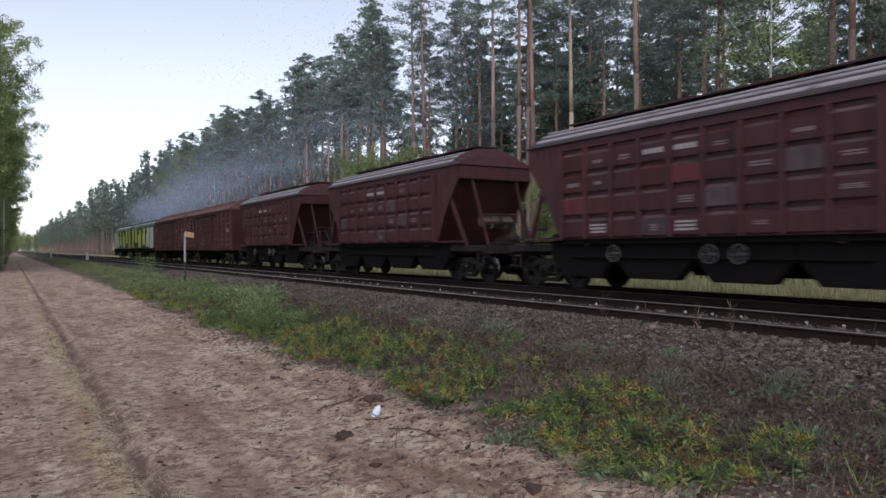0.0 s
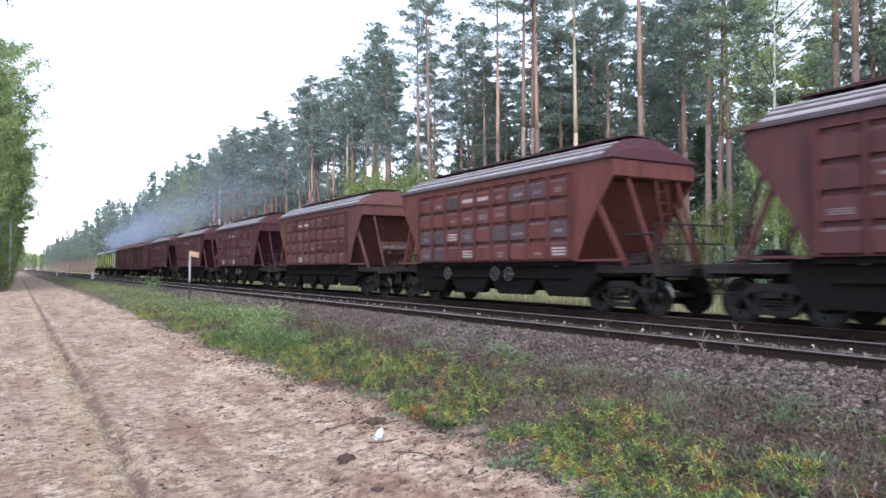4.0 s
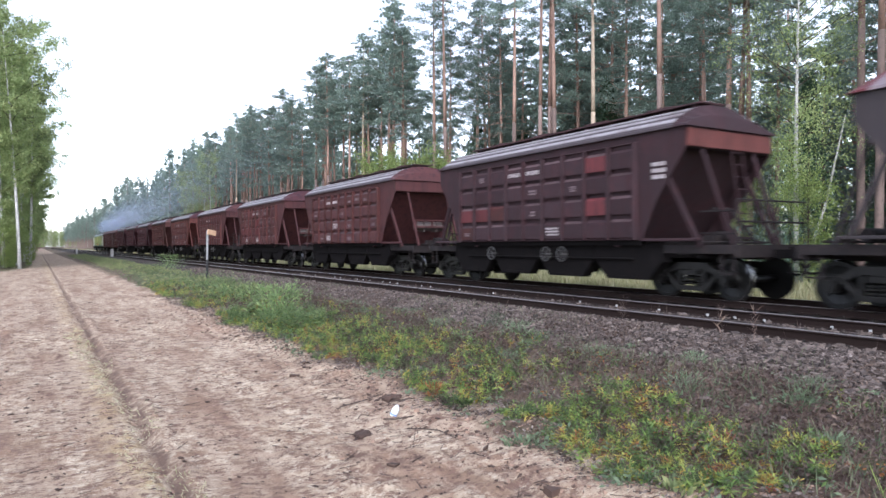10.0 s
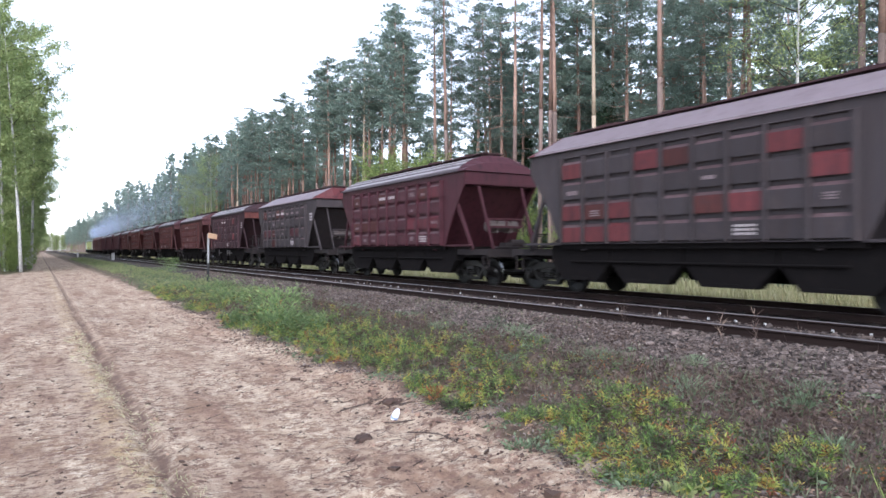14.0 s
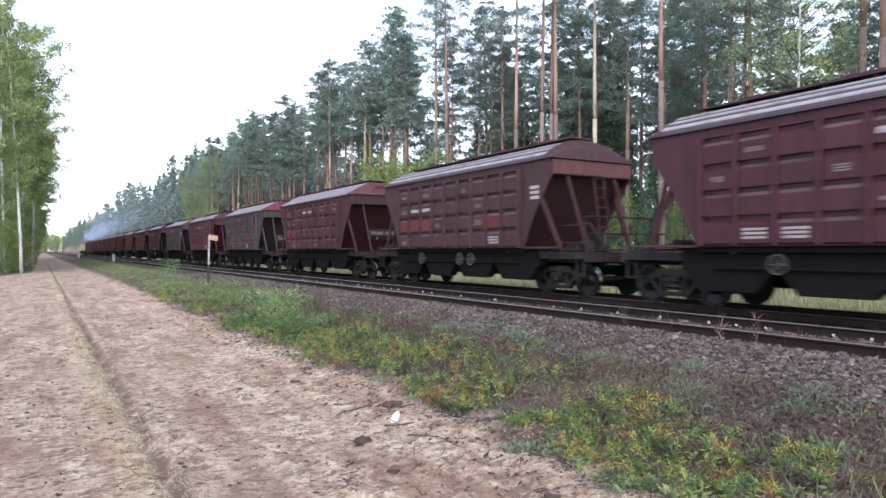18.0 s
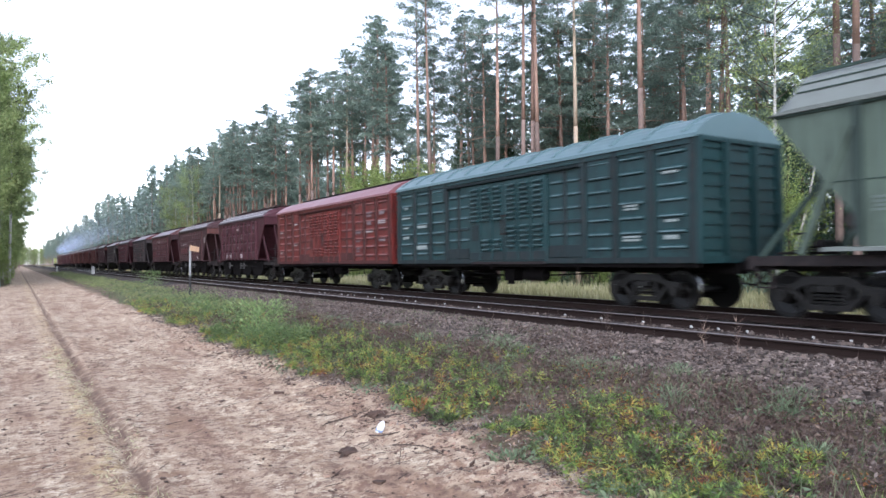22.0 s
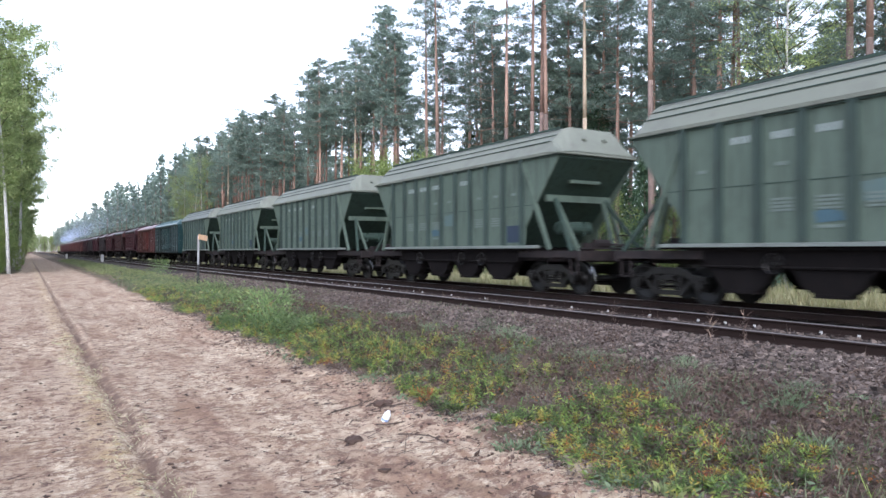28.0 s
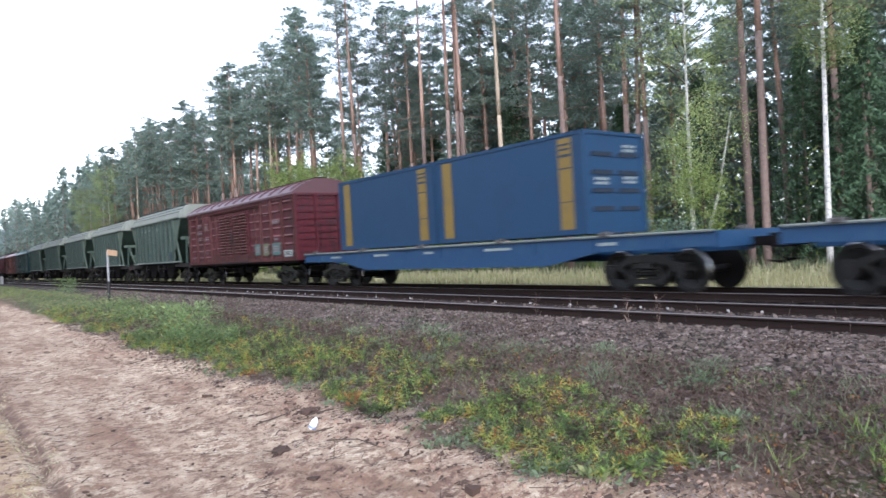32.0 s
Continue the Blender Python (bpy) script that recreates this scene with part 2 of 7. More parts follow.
material("paint_slate", (0.041, 0.034, 0.036), (0.060, 0.050, 0.052), 0.7, fine=60, coarse=0.8, bump=0.1, dirt=(0.064, 0.047, 0.045), amount=0.3, tint=0.15)
material("paint_faded", (0.076, 0.054, 0.059), (0.104, 0.077, 0.083), 0.7, fine=60, coarse=1.5, bump=0.1, dirt=(0.062, 0.034, 0.036), amount=0.4, tint=0.2)
material("paint_plum", (0.058, 0.019, 0.025), (0.077, 0.028, 0.034), 0.5, fine=60, coarse=0.8, bump=0.1, dirt=(0.040, 0.017, 0.020), amount=0.4, tint=0.12)
material("paint_vermilion", (0.108, 0.035, 0.030), (0.140, 0.049, 0.041), 0.55, fine=60, coarse=1.0, bump=0.1, dirt=(0.066, 0.028, 0.024), amount=0.4, tint=0.14)
material("roof_pale", (0.172, 0.133, 0.142), (0.232, 0.185, 0.194), 0.55, fine=50, coarse=0.9, bump=0.06, dirt=(0.112, 0.073, 0.077), amount=0.4)
# upward faces: sky light put into the colour, with dust on the ledges
material("paint_dusty_lit", (0.085, 0.055, 0.058), (0.15, 0.108, 0.11), 0.7, fine=40, coarse=3, bump=0.1, dirt=(0.06, 0.035, 0.035), amount=0.4, tint=0.3)
material("paint_lit_red", (0.170, 0.098, 0.092), (0.250, 0.155, 0.145), 0.7, fine=40, coarse=3, bump=0.1, dirt=(0.06, 0.025, 0.026), amount=0.4, tint=0.1)
material("paint_lit_teal", (0.098, 0.146, 0.152), (0.145, 0.198, 0.204), 0.6, fine=40, coarse=3, bump=0.1, dirt=(0.02, 0.034, 0.036), amount=0.4, tint=0.1)
# running gear
material("gear_black", (0.0088, 0.0077, 0.0077), (0.0165, 0.0147, 0.0147), 0.95, fine=40, coarse=2, bump=0.2, dirt=(0.016, 0.012, 0.011), amount=0.25, spec=0.04)
material("frame_dark", (0.018, 0.014, 0.014), (0.034, 0.027, 0.026), 0.75, fine=40, coarse=2, bump=0.15, dirt=(0.05, 0.032, 0.028), amount=0.3, spec=0.25)
material("bogie_iron", (0.016, 0.0145, 0.0138), (0.046, 0.041, 0.039), 0.36, metal=0.6, fine=40, coarse=4, bump=0.25, dirt=(0.0090, 0.0083, 0.0083), amount=0.5, spec=0.5)
material("wheel_steel", (0.0085, 0.0078, 0.0074), (0.017, 0.0155, 0.0148), 0.45, metal=0.4, fine=60, coarse=4, bump=0.1, dirt=(0.0075, 0.0065, 0.0060), amount=0.4)
material("tread_steel", (0.34, 0.335, 0.33), (0.42, 0.415, 0.41), 0.14, metal=1.0, fine=80, coarse=6, bump=0.02)
material("tank_grey", (0.095, 0.076, 0.070), (0.150, 0.122, 0.112), 0.55, fine=40, coarse=2, bump=0.1, dirt=(0.08, 0.05, 0.045), amount=0.4)
material("pale_metal", (0.058, 0.055, 0.053), (0.078, 0.074, 0.072), 0.45, fine=40, coarse=3, bump=0.1, dirt=(0.034, 0.024, 0.020), amount=0.4)
material("stencil_white", (0.387, 0.346, 0.340), (0.491, 0.451, 0.437), 0.7, fine=30, coarse=4, bump=0, dirt=(0.189, 0.108, 0.101), amount=0.4)
material("stencil_pale", (0.240, 0.276, 0.264), (0.312, 0.348, 0.336), 0.7, fine=30, coarse=4, bump=0, dirt=(0.150, 0.192, 0.180), amount=0.4)
material("stencil_blue", (0.0432, 0.0872, 0.1111), (0.0603, 0.1145, 0.1406), 0.7, fine=30, coarse=4, bump=0, dirt=(0.0468, 0.0788, 0.0826), amount=0.4)
material("stencil_faint", (0.120, 0.150, 0.135), (0.165, 0.195, 0.180), 0.7, fine=30, coarse=4, bump=0, dirt=(0.09, 0.12, 0.10), amount=0.5)
material("stencil_bluish", (0.075, 0.115, 0.112), (0.100, 0.145, 0.142), 0.7, fine=30, coarse=3, bump=0, dirt=(0.08, 0.105, 0.085), amount=0.5)
material("slot_navy", (0.007, 0.014, 0.026), (0.011, 0.020, 0.036), 0.7, fine=30, coarse=4, bump=0)
material("stencil_navy", (0.0180, 0.0300, 0.0495), (0.0300, 0.0450, 0.0660), 0.7, fine=30, coarse=4, bump=0)
material("patch_turquoise", (0.042, 0.108, 0.100), (0.078, 0.150, 0.138), 0.7, fine=20, coarse=3, bump=0.03, dirt=(0.12, 0.10, 0.08), amount=0.4)
material("patch_olive", (0.085, 0.10, 0.055), (0.13, 0.14, 0.08), 0.7, fine=20, coarse=3, bump=0.03, dirt=(0.07, 0.05, 0.04), amount=0.4)
material("stencil_dim", (0.17, 0.13, 0.135), (0.25, 0.20, 0.20), 0.7, fine=30, coarse=4, bump=0, dirt=(0.10, 0.055, 0.055), amount=0.5)
# track and ground things
material("rail_rust", (0.022, 0.0145, 0.0125), (0.040, 0.027, 0.023), 0.9, fine=40, coarse=2, bump=0.15, spec=0.08)
material("rail_head", (0.34, 0.295, 0.27), (0.45, 0.40, 0.37), 0.38, metal=0.9, fine=60, coarse=1, bump=0.03)
material("sleeper_wood", (0.0187, 0.0153, 0.0136), (0.0408, 0.0331, 0.0289), 0.9, fine=25, coarse=2, bump=0.3, tint=0.25, spec=0.2)
material("clip_white", (0.34, 0.33, 0.32), (0.50, 0.49, 0.47), 0.6, bump=0.05)
material("stone", (0.080, 0.063, 0.0545), (0.164, 0.131, 0.111), 0.9, fine=30, coarse=6, bump=0.25, dirt=(0.0428, 0.0320, 0.0260), amount=0.4, tint=0.5, islands=0.75, spec=0.25)
material("clod_sand", (0.30, 0.20, 0.145), (0.46, 0.34, 0.25), 0.95, fine=25, coarse=5, bump=0.4, dirt=(0.15, 0.095, 0.07), amount=0.4, tint=0.1, islands=0.12)
material("dark_soil", (0.07, 0.043, 0.032), (0.13, 0.085, 0.062), 0.95, fine=25, coarse=5, bump=0.4, tint=0.2, islands=0.3)
material("twig", (0.055, 0.038, 0.03), (0.11, 0.08, 0.062), 0.9, fine=40, coarse=8, bump=0.3, islands=0.4)
material("post_white", (0.275, 0.275, 0.275), (0.341, 0.341, 0.341), 0.7, fine=20, coarse=3, bump=0.1, dirt=(0.165, 0.154, 0.138), amount=0.4)
material("post_black", (0.02, 0.02, 0.02), (0.04, 0.038, 0.036), 0.7, fine=20, coarse=3, bump=0.1)
material("plate_ochre", (0.56, 0.36, 0.22), (0.66, 0.45, 0.30), 0.6, fine=20, coarse=5, bump=0.05, dirt=(0.40, 0.24, 0.15), amount=0.4)
material("bottle_white", (0.75, 0.77, 0.82), (0.86, 0.88, 0.92), 0.3, fine=10, coarse=8, bump=0.05, spec=0.6)
material("bottle_blue", (0.22, 0.30, 0.48), (0.34, 0.42, 0.60), 0.3, fine=10, coarse=8, bump=0.05, spec=0.6)
material("pine_bark_low", (0.215, 0.152, 0.128), (0.320, 0.238, 0.203), 0.95, fine=12, coarse=3, bump=0.6, dirt=(0.115, 0.090, 0.081), amount=0.5, tint=0.3)
material("pine_bark_high", (0.330, 0.205, 0.155), (0.450, 0.300, 0.235), 0.9, fine=12, coarse=3, bump=0.4, dirt=(0.189, 0.150, 0.140), amount=0.4, tint=0.3)
material("pole_bark", (0.42, 0.33, 0.24), (0.55, 0.45, 0.34), 0.9, fine=12, coarse=3, bump=0.3, dirt=(0.30, 0.20, 0.14), amount=0.4)
material("birch_bark", (0.49, 0.475, 0.445), (0.61, 0.595, 0.56), 0.8, fine=6, coarse=3.5, bump=0.2, dirt=(0.035, 0.032, 0.028), amount=0.5, tint=0.15)
leafy("pine_needles", ((0.0, (0.140, 0.192, 0.163)), (0.5, (0.218, 0.284, 0.234)), (1.0, (0.300, 0.360, 0.278))), 0.35, single=0.3, swing=0.9)
leafy("birch_leaves", ((0.0, (0.150, 0.215, 0.085)), (0.5, (0.275, 0.345, 0.140)), (0.85, (0.420, 0.450, 0.200)), (1.0, (0.700, 0.530, 0.230))), 0.4, single=0.45, swing=0.6)
leafy("shrub_leaves", ((0.0, (0.120, 0.185, 0.055)), (0.45, (0.220, 0.295, 0.095)), (0.8, (0.340, 0.390, 0.140)), (1.0, (0.440, 0.400, 0.170))), 0.45)
leafy("weed_leaves", ((0.0, (0.071, 0.090, 0.050)), (0.3, (0.119, 0.158, 0.076)), (0.55, (0.203, 0.242, 0.107)), (0.8, (0.309, 0.315, 0.139)), (1.0, (0.333, 0.247, 0.139))), 0.35, patch=1.6, single=0.45, swing=1.2)
leafy("spruce_needles", ((0.0, (0.026, 0.053, 0.029)), (0.6, (0.057, 0.101, 0.053)), (1.0, (0.104, 0.156, 0.082))), 0.1)
leafy("herb_leaves", ((0.0, (0.060, 0.042, 0.036)), (0.22, (0.055, 0.075, 0.034)), (0.40, (0.100, 0.160, 0.050)), (0.58, (0.185, 0.262, 0.068)), (0.74, (0.310, 0.310, 0.075)), (0.89, (0.350, 0.235, 0.060)), (0.96, (0.300, 0.120, 0.045)), (1.0, (0.190, 0.070, 0.045))), 0.38, patch=4.0, single=0.16, swing=2.7)
leafy("grass_blades", ((0.0, (0.06, 0.085, 0.05)), (0.5, (0.11, 0.135, 0.075)), (0.8, (0.19, 0.18, 0.11)), (1.0, (0.30, 0.26, 0.18))), 0.3)
leafy("silver_herb", ((0.0, (0.080, 0.116, 0.068)), (0.6, (0.140, 0.184, 0.106)), (1.0, (0.215, 0.252, 0.150))), 0.2)
leafy("dry_grass", ((0.0, (0.22, 0.25, 0.10)), (0.45, (0.40, 0.39, 0.22)), (1.0, (0.55, 0.51, 0.36))), 0.35)
leafy("dry_stems", ((0.0, (0.0504, 0.0326, 0.0290)), (0.5, (0.1064, 0.0714, 0.0581)), (0.85, (0.2128, 0.1530, 0.1144)), (1.0, (0.3360, 0.2550, 0.1760))), 0.15, patch=2.0, single=0.5, swing=1.0)
leafy("bush_leaves", ((0.0, (0.090, 0.150, 0.060)), (0.5, (0.175, 0.255, 0.100)), (0.85, (0.280, 0.350, 0.150)), (1.0, (0.400, 0.420, 0.240))), 0.4)
leafy("willow_leaves", ((0.0, (0.10, 0.17, 0.13)), (0.5, (0.17, 0.26, 0.19)), (1.0, (0.27, 0.36, 0.26))), 0.35)
leafy("dead_litter", ((0.0, (0.055, 0.042, 0.038)), (0.5, (0.130, 0.100, 0.088)), (0.85, (0.235, 0.190, 0.165)), (1.0, (0.40, 0.34, 0.30))), 0.15, patch=2.0, single=0.8, swing=0.5)
leafy("green_grass", ((0.0, (0.07, 0.12, 0.035)), (0.5, (0.15, 0.22, 0.06)), (0.85, (0.25, 0.29, 0.09)), (1.0, (0.36, 0.31, 0.14))), 0.35)
leafy("red_leaves", ((0.0, (0.12, 0.045, 0.03)), (0.5, (0.24, 0.10, 0.04)), (1.0, (0.34, 0.20, 0.06))), 0.3)


material("smoke", (0.42, 0.49, 0.63), (0.50, 0.57, 0.70), 1.0, fine=3, coarse=0.3, bump=0, spec=0.0)
MATS["smoke"].node_tree.nodes["Principled BSDF"].inputs["Alpha"].default_value = 0.35


def glass_material():
    m = bpy.data.materials.new("glass_dark")
    m.use_nodes = True
    bs = m.node_tree.nodes["Principled BSDF"]
    bs.inputs["Base Color"].default_value = (0.02, 0.025, 0.03, 1)
    bs.inputs["Roughness"].default_value = 0.08
    MATS["glass_dark"] = m


glass_material()


# ---- mesh building ----
class Solid:
    """Collects corners and faces of one mesh."""

    def __init__(self):
        self.v, self.f = [], []

    def box(self, cx, cy, cz, sx, sy, sz, m=None):
        k = len(self.v)
        for x in (-0.5, 0.5):
            for y in (-0.5, 0.5):
                for z in (-0.5, 0.5):
                    p = Vector((x * sx, y * sy, z * sz))
                    if m is not None:
                        p = m @ p
                    self.v.append((cx + p[0], cy + p[1], cz + p[2]))
        self.f += [tuple(k + i for i in q) for q in ((0, 1, 3, 2), (4, 6, 7, 5), (0, 4, 5, 1), (2, 3, 7, 6), (0, 2, 6, 4), (1, 5, 7, 3))]
        return self

    def slab(self, cx, cy, cz, sx, sy, sz, e):
        """A box with chamfered edges round its x axis outline and on both faces."""
        k = len(self.v)
        hx, hy, hz = sx / 2, sy / 2, sz / 2
        rings = ((-hx, e), (-hx + e, 0), (hx - e, 0), (hx, e))
        for x, i in rings:
            for y, z in ((-1, -1), (1, -1), (1, 1), (-1, 1)):
                self.v.append((cx + x, cy + y * (hy - i), cz + z * (hz - i)))
        for r in range(3):
            for c in range(4):
                a, b = k + r * 4 + c, k + r * 4 + (c + 1) % 4
                self.f.append((a, a + 4, b + 4, b))
        self.f += [(k, k + 1, k + 2, k + 3), (k + 15, k + 14, k + 13, k + 12)]
        return self

    def prism(self, outline, axis, a, b):
        """An outline in the two other axes (in the order x, y, z), drawn out along one axis from a to b."""
        k, n = len(self.v), len(outline)
        for d in (a, b):
            for p, q in outline:
                self.v.append({"x": (d, p, q), "y": (p, d, q), "z": (p, q, d)}[axis])
        self.f += [tuple(range(k, k + n)), tuple(range(k + 2 * n - 1, k + n - 1, -1))]
        self.f += [(k + i, k + n + i, k + n + (i + 1) % n, k + (i + 1) % n) for i in range(n)]
        return self

    def tube(self, p0, p1, r, n=8, r1=None):
        p0, p1 = Vector(p0), Vector(p1)
        r1 = r if r1 is None else r1
        d = (p1 - p0).normalized()
        u = d.orthogonal().normalized()
        w = d.cross(u)
        k = len(self.v)
        for p, q in ((p0, r), (p1, r1)):
            for i in range(n):
                a = 2 * math.pi * i / n
                self.v.append(tuple(p + (u * math.cos(a) + w * math.sin(a)) * q))
        self.f += [(k + i, k + (i + 1) % n, k + n + (i + 1) % n, k + n + i) for i in range(n)]
        self.f += [tuple(range(k + n - 1, k - 1, -1)), tuple(range(k + n, k + 2 * n))]
        return self

    def bar(self, p0, p1, w, h):
        """A square beam between two points; w across x, h across the rest."""
        p0, p1 = Vector(p0), Vector(p1)
        d = (p1 - p0).normalized()
        u = Vector((1, 0, 0)) if abs(d.x) < 0.9 else Vector((0, 1, 0))
        u = (u - d * u.dot(d)).normalized()
        s = d.cross(u)
        k = len(self.v)
        for p in (p0, p1):
            for a, b in ((-1, -1), (1, -1), (1, 1), (-1, 1)):
                self.v.append(tuple(p + u * a * w / 2 + s * b * h / 2))
        self.f += [(k, k + 3, k + 2, k + 1), (k + 4, k + 5, k + 6, k + 7)]
        self.f += [(k + i, k + (i + 1) % 4, k + 4 + (i + 1) % 4, k + 4 + i) for i in range(4)]
        return self

    def sheet(self, pts, t=0.02, n=(0, 0, -1)):
        """A plate of thickness t under a flat outline of points."""
        k, c = len(self.v), len(pts)
        n = Vector(n)
        self.v += [tuple(p) for p in pts] + [tuple(Vector(p) + n * t) for p in pts]
        self.f += [tuple(range(k, k + c)), tuple(range(k + 2 * c - 1, k + c - 1, -1))]
        self.f += [(k + i, k + c + i, k + c + (i + 1) % c, k + (i + 1) % c) for i in range(c)]
        return self

    def ring(self, centre, r, t, n=16, axis="x"):
        """A flat hoop of round bar."""
        c = Vector(centre)
        pts = []
        for i in range(n):
            a = 2 * math.pi * i / n
            o = {"x": (0, math.cos(a), math.sin(a)), "y": (math.cos(a), 0, math.sin(a)), "z": (math.cos(a), math.sin(a), 0)}[axis]
            pts.append(c + Vector(o) * r)
        for i in range(n):
            self.tube(pts[i], pts[(i + 1) % n], t, 5)
        return self

    def mesh(self, name, smooth=False):
        me = bpy.data.meshes.new(name)
        me.from_pydata(self.v, [], self.f)
        bm = bmesh.new()
        bm.from_mesh(me)
        bmesh.ops.recalc_face_normals(bm, faces=bm.faces)
        bm.to_mesh(me)
        bm.free()
        if smooth:
            me.shade_smooth()
        return me


MESHES = {}


def part(name, solid, mat, parent=None, label="", at=None, key=None, smooth=False):
    """One mesh object, under a thing or a part. With a key the mesh is made once and shared; solid may then be a function."""
    if key is not None and key in MESHES:
        me = MESHES[key]
    else:
        if callable(solid):
            solid = solid()
        me = solid.mesh(name, smooth) if isinstance(solid, Solid) else solid
        if not me.materials:
            me.materials.append(None)
        if key is not None:
            MESHES[key] = me
    ob = new(name, me)
    ob.material_slots[0].link = "OBJECT"
    ob.material_slots[0].material = MATS[mat]
    if at is not None:
        ob.matrix_basis = at if isinstance(at, Matrix) else Matrix.Translation(at)
    if parent is not None:
        ob.parent = parent
    if label:
        tagged(ob, label)
    return ob


def thing(name, label, category, group="", kind="", at=(0, 0, 0)):
    ob = new(name)
    ob.empty_display_size = 0.2
    ob.matrix_basis = at if isinstance(at, Matrix) else Matrix.Translation(at)
    return tagged(ob, label, category, group, kind)


def lattice(x, y, seed):
    """Smooth value noise from -1 to 1 on arrays."""
    xi, yi = np.floor(x).astype(np.int64), np.floor(y).astype(np.int64)
    fx, fy = x - xi, y - yi
    fx, fy = fx * fx * (3 - 2 * fx), fy * fy * (3 - 2 * fy)

    def h(a, b):
        n = (a * 374761393 + b * 668265263 + seed * 1442695041) & 0x7FFFFFFF
        n = ((n ^ (n >> 13)) * 1274126177) & 0x7FFFFFFF
        return ((n ^ (n >> 16)) & 0xFFFF) / 32767.5 - 1
    return (h(xi, yi) * (1 - fx) + h(xi + 1, yi) * fx) * (1 - fy) + (h(xi, yi + 1) * (1 - fx) + h(xi + 1, yi + 1) * fx) * fy

# ---- the plan, in metres: x across the line, y along it, z up from the sandy road ----
TRACK_NEAR, TRACK_FAR = 9.43, 14.33      # centre lines
RAIL_NEAR, RAIL_FAR = 0.633, 0.48        # rail tops
HALF_GAUGE = 0.7975
PROFILE = ((-3000, 0.4), (-60, 0.3), (-9, 0.1), (-4.5, 0.12), (-3, 0.03), (-1.2, 0.0), (2.6, 0.0), (3.5, 0.05), (4.3, 0.16), (5.3, 0.25), (6.1, 0.31),
           (6.7, 0.36), (7.7, 0.46), (8.2, 0.478), (10.6, 0.478), (11.3, 0.37), (12.3, 0.28), (13.2, 0.29), (15.6, 0.29), (16.4, 0.22), (17.6, -0.05),
           (19, -0.02), (23, 0.1), (28, 0.25), (60, 0.5), (3000, 1.0))


def ground_z(x, y):
    x, y = np.asarray(x, float), np.asarray(y, float)
    px, pz = zip(*PROFILE)
    z = np.interp(x, px, pz)
    near = np.exp(-np.maximum(y - 25, 0) / 40)
    road = np.clip((x + 3.6) / 1.2, 0, 1) * np.clip((3.9 - x) / 0.9, 0, 1)
    verge = np.clip((x - 3.3) / 0.8, 0, 1) * np.clip((6.8 - x) / 0.8, 0, 1)
    z = z + 0.035 * lattice(x * 0.7, y * 0.5, 3) * (road + verge)
    z = z + near * verge * (0.05 * lattice(x * 2.1, y * 2.1, 4) + 0.025 * lattice(x * 6, y * 6, 5))
    # tread marks: short ridges across the road, broken up
    warp = 0.5 * lattice(x * 1.3, y * 1.3, 6)
    strength = np.clip(0.55 + 0.8 * lattice(x * 0.8, y * 0.45, 7), 0.12, 1)
    z = z + near * road * strength * (0.011 * np.sin((y + 0.35 * x + 0.12 * warp) * 36) * lattice(x * 4, y * 3, 8) + 0.032 * lattice(x * 6, y * 11, 9) + 0.020 * lattice(x * 12, y * 19, 19) + 0.024 * lattice(x * 2.6, y * 4.2, 10))
    # the wheel rut and its thrown-up lip
    rx = 0.88 + 0.06 * lattice(y * 0.35, y * 0 + 0.5, 11)
    d = x - rx
    z = z - near * (0.055 + 0.03 * lattice(y * 2.2, x * 0 + 1.5, 16)) * np.exp(-(d / 0.06) ** 2) + near * (0.022 + 0.02 * lattice(y * 3.1, x * 0 + 3.5, 20)) * np.exp(-((d - 0.17) / 0.08) ** 2) + near * 0.012 * np.exp(-((d + 0.22) / 0.12) ** 2)
    d2 = x + 1.15 - 0.1 * lattice(y * 0.3, y * 0 + 4.5, 12)
    z = z - near * 0.035 * np.exp(-(d2 / 0.16) ** 2)
    # bank of scraped sand at the foot of the verge
    z = z + near * 0.07 * np.exp(-((x - 3.45 - 0.35 * lattice(y * 0.8, y * 0 + 2.5, 13)) / 0.28) ** 2) * (0.55 + 0.6 * lattice(x * 3, y * 3, 14))
    far = np.clip((x - 17.5) / 3, 0, 1) + np.clip((-4 - x) / 3, 0, 1)
    return z + far * 0.12 * lattice(x * 0.25, y * 0.25, 15)


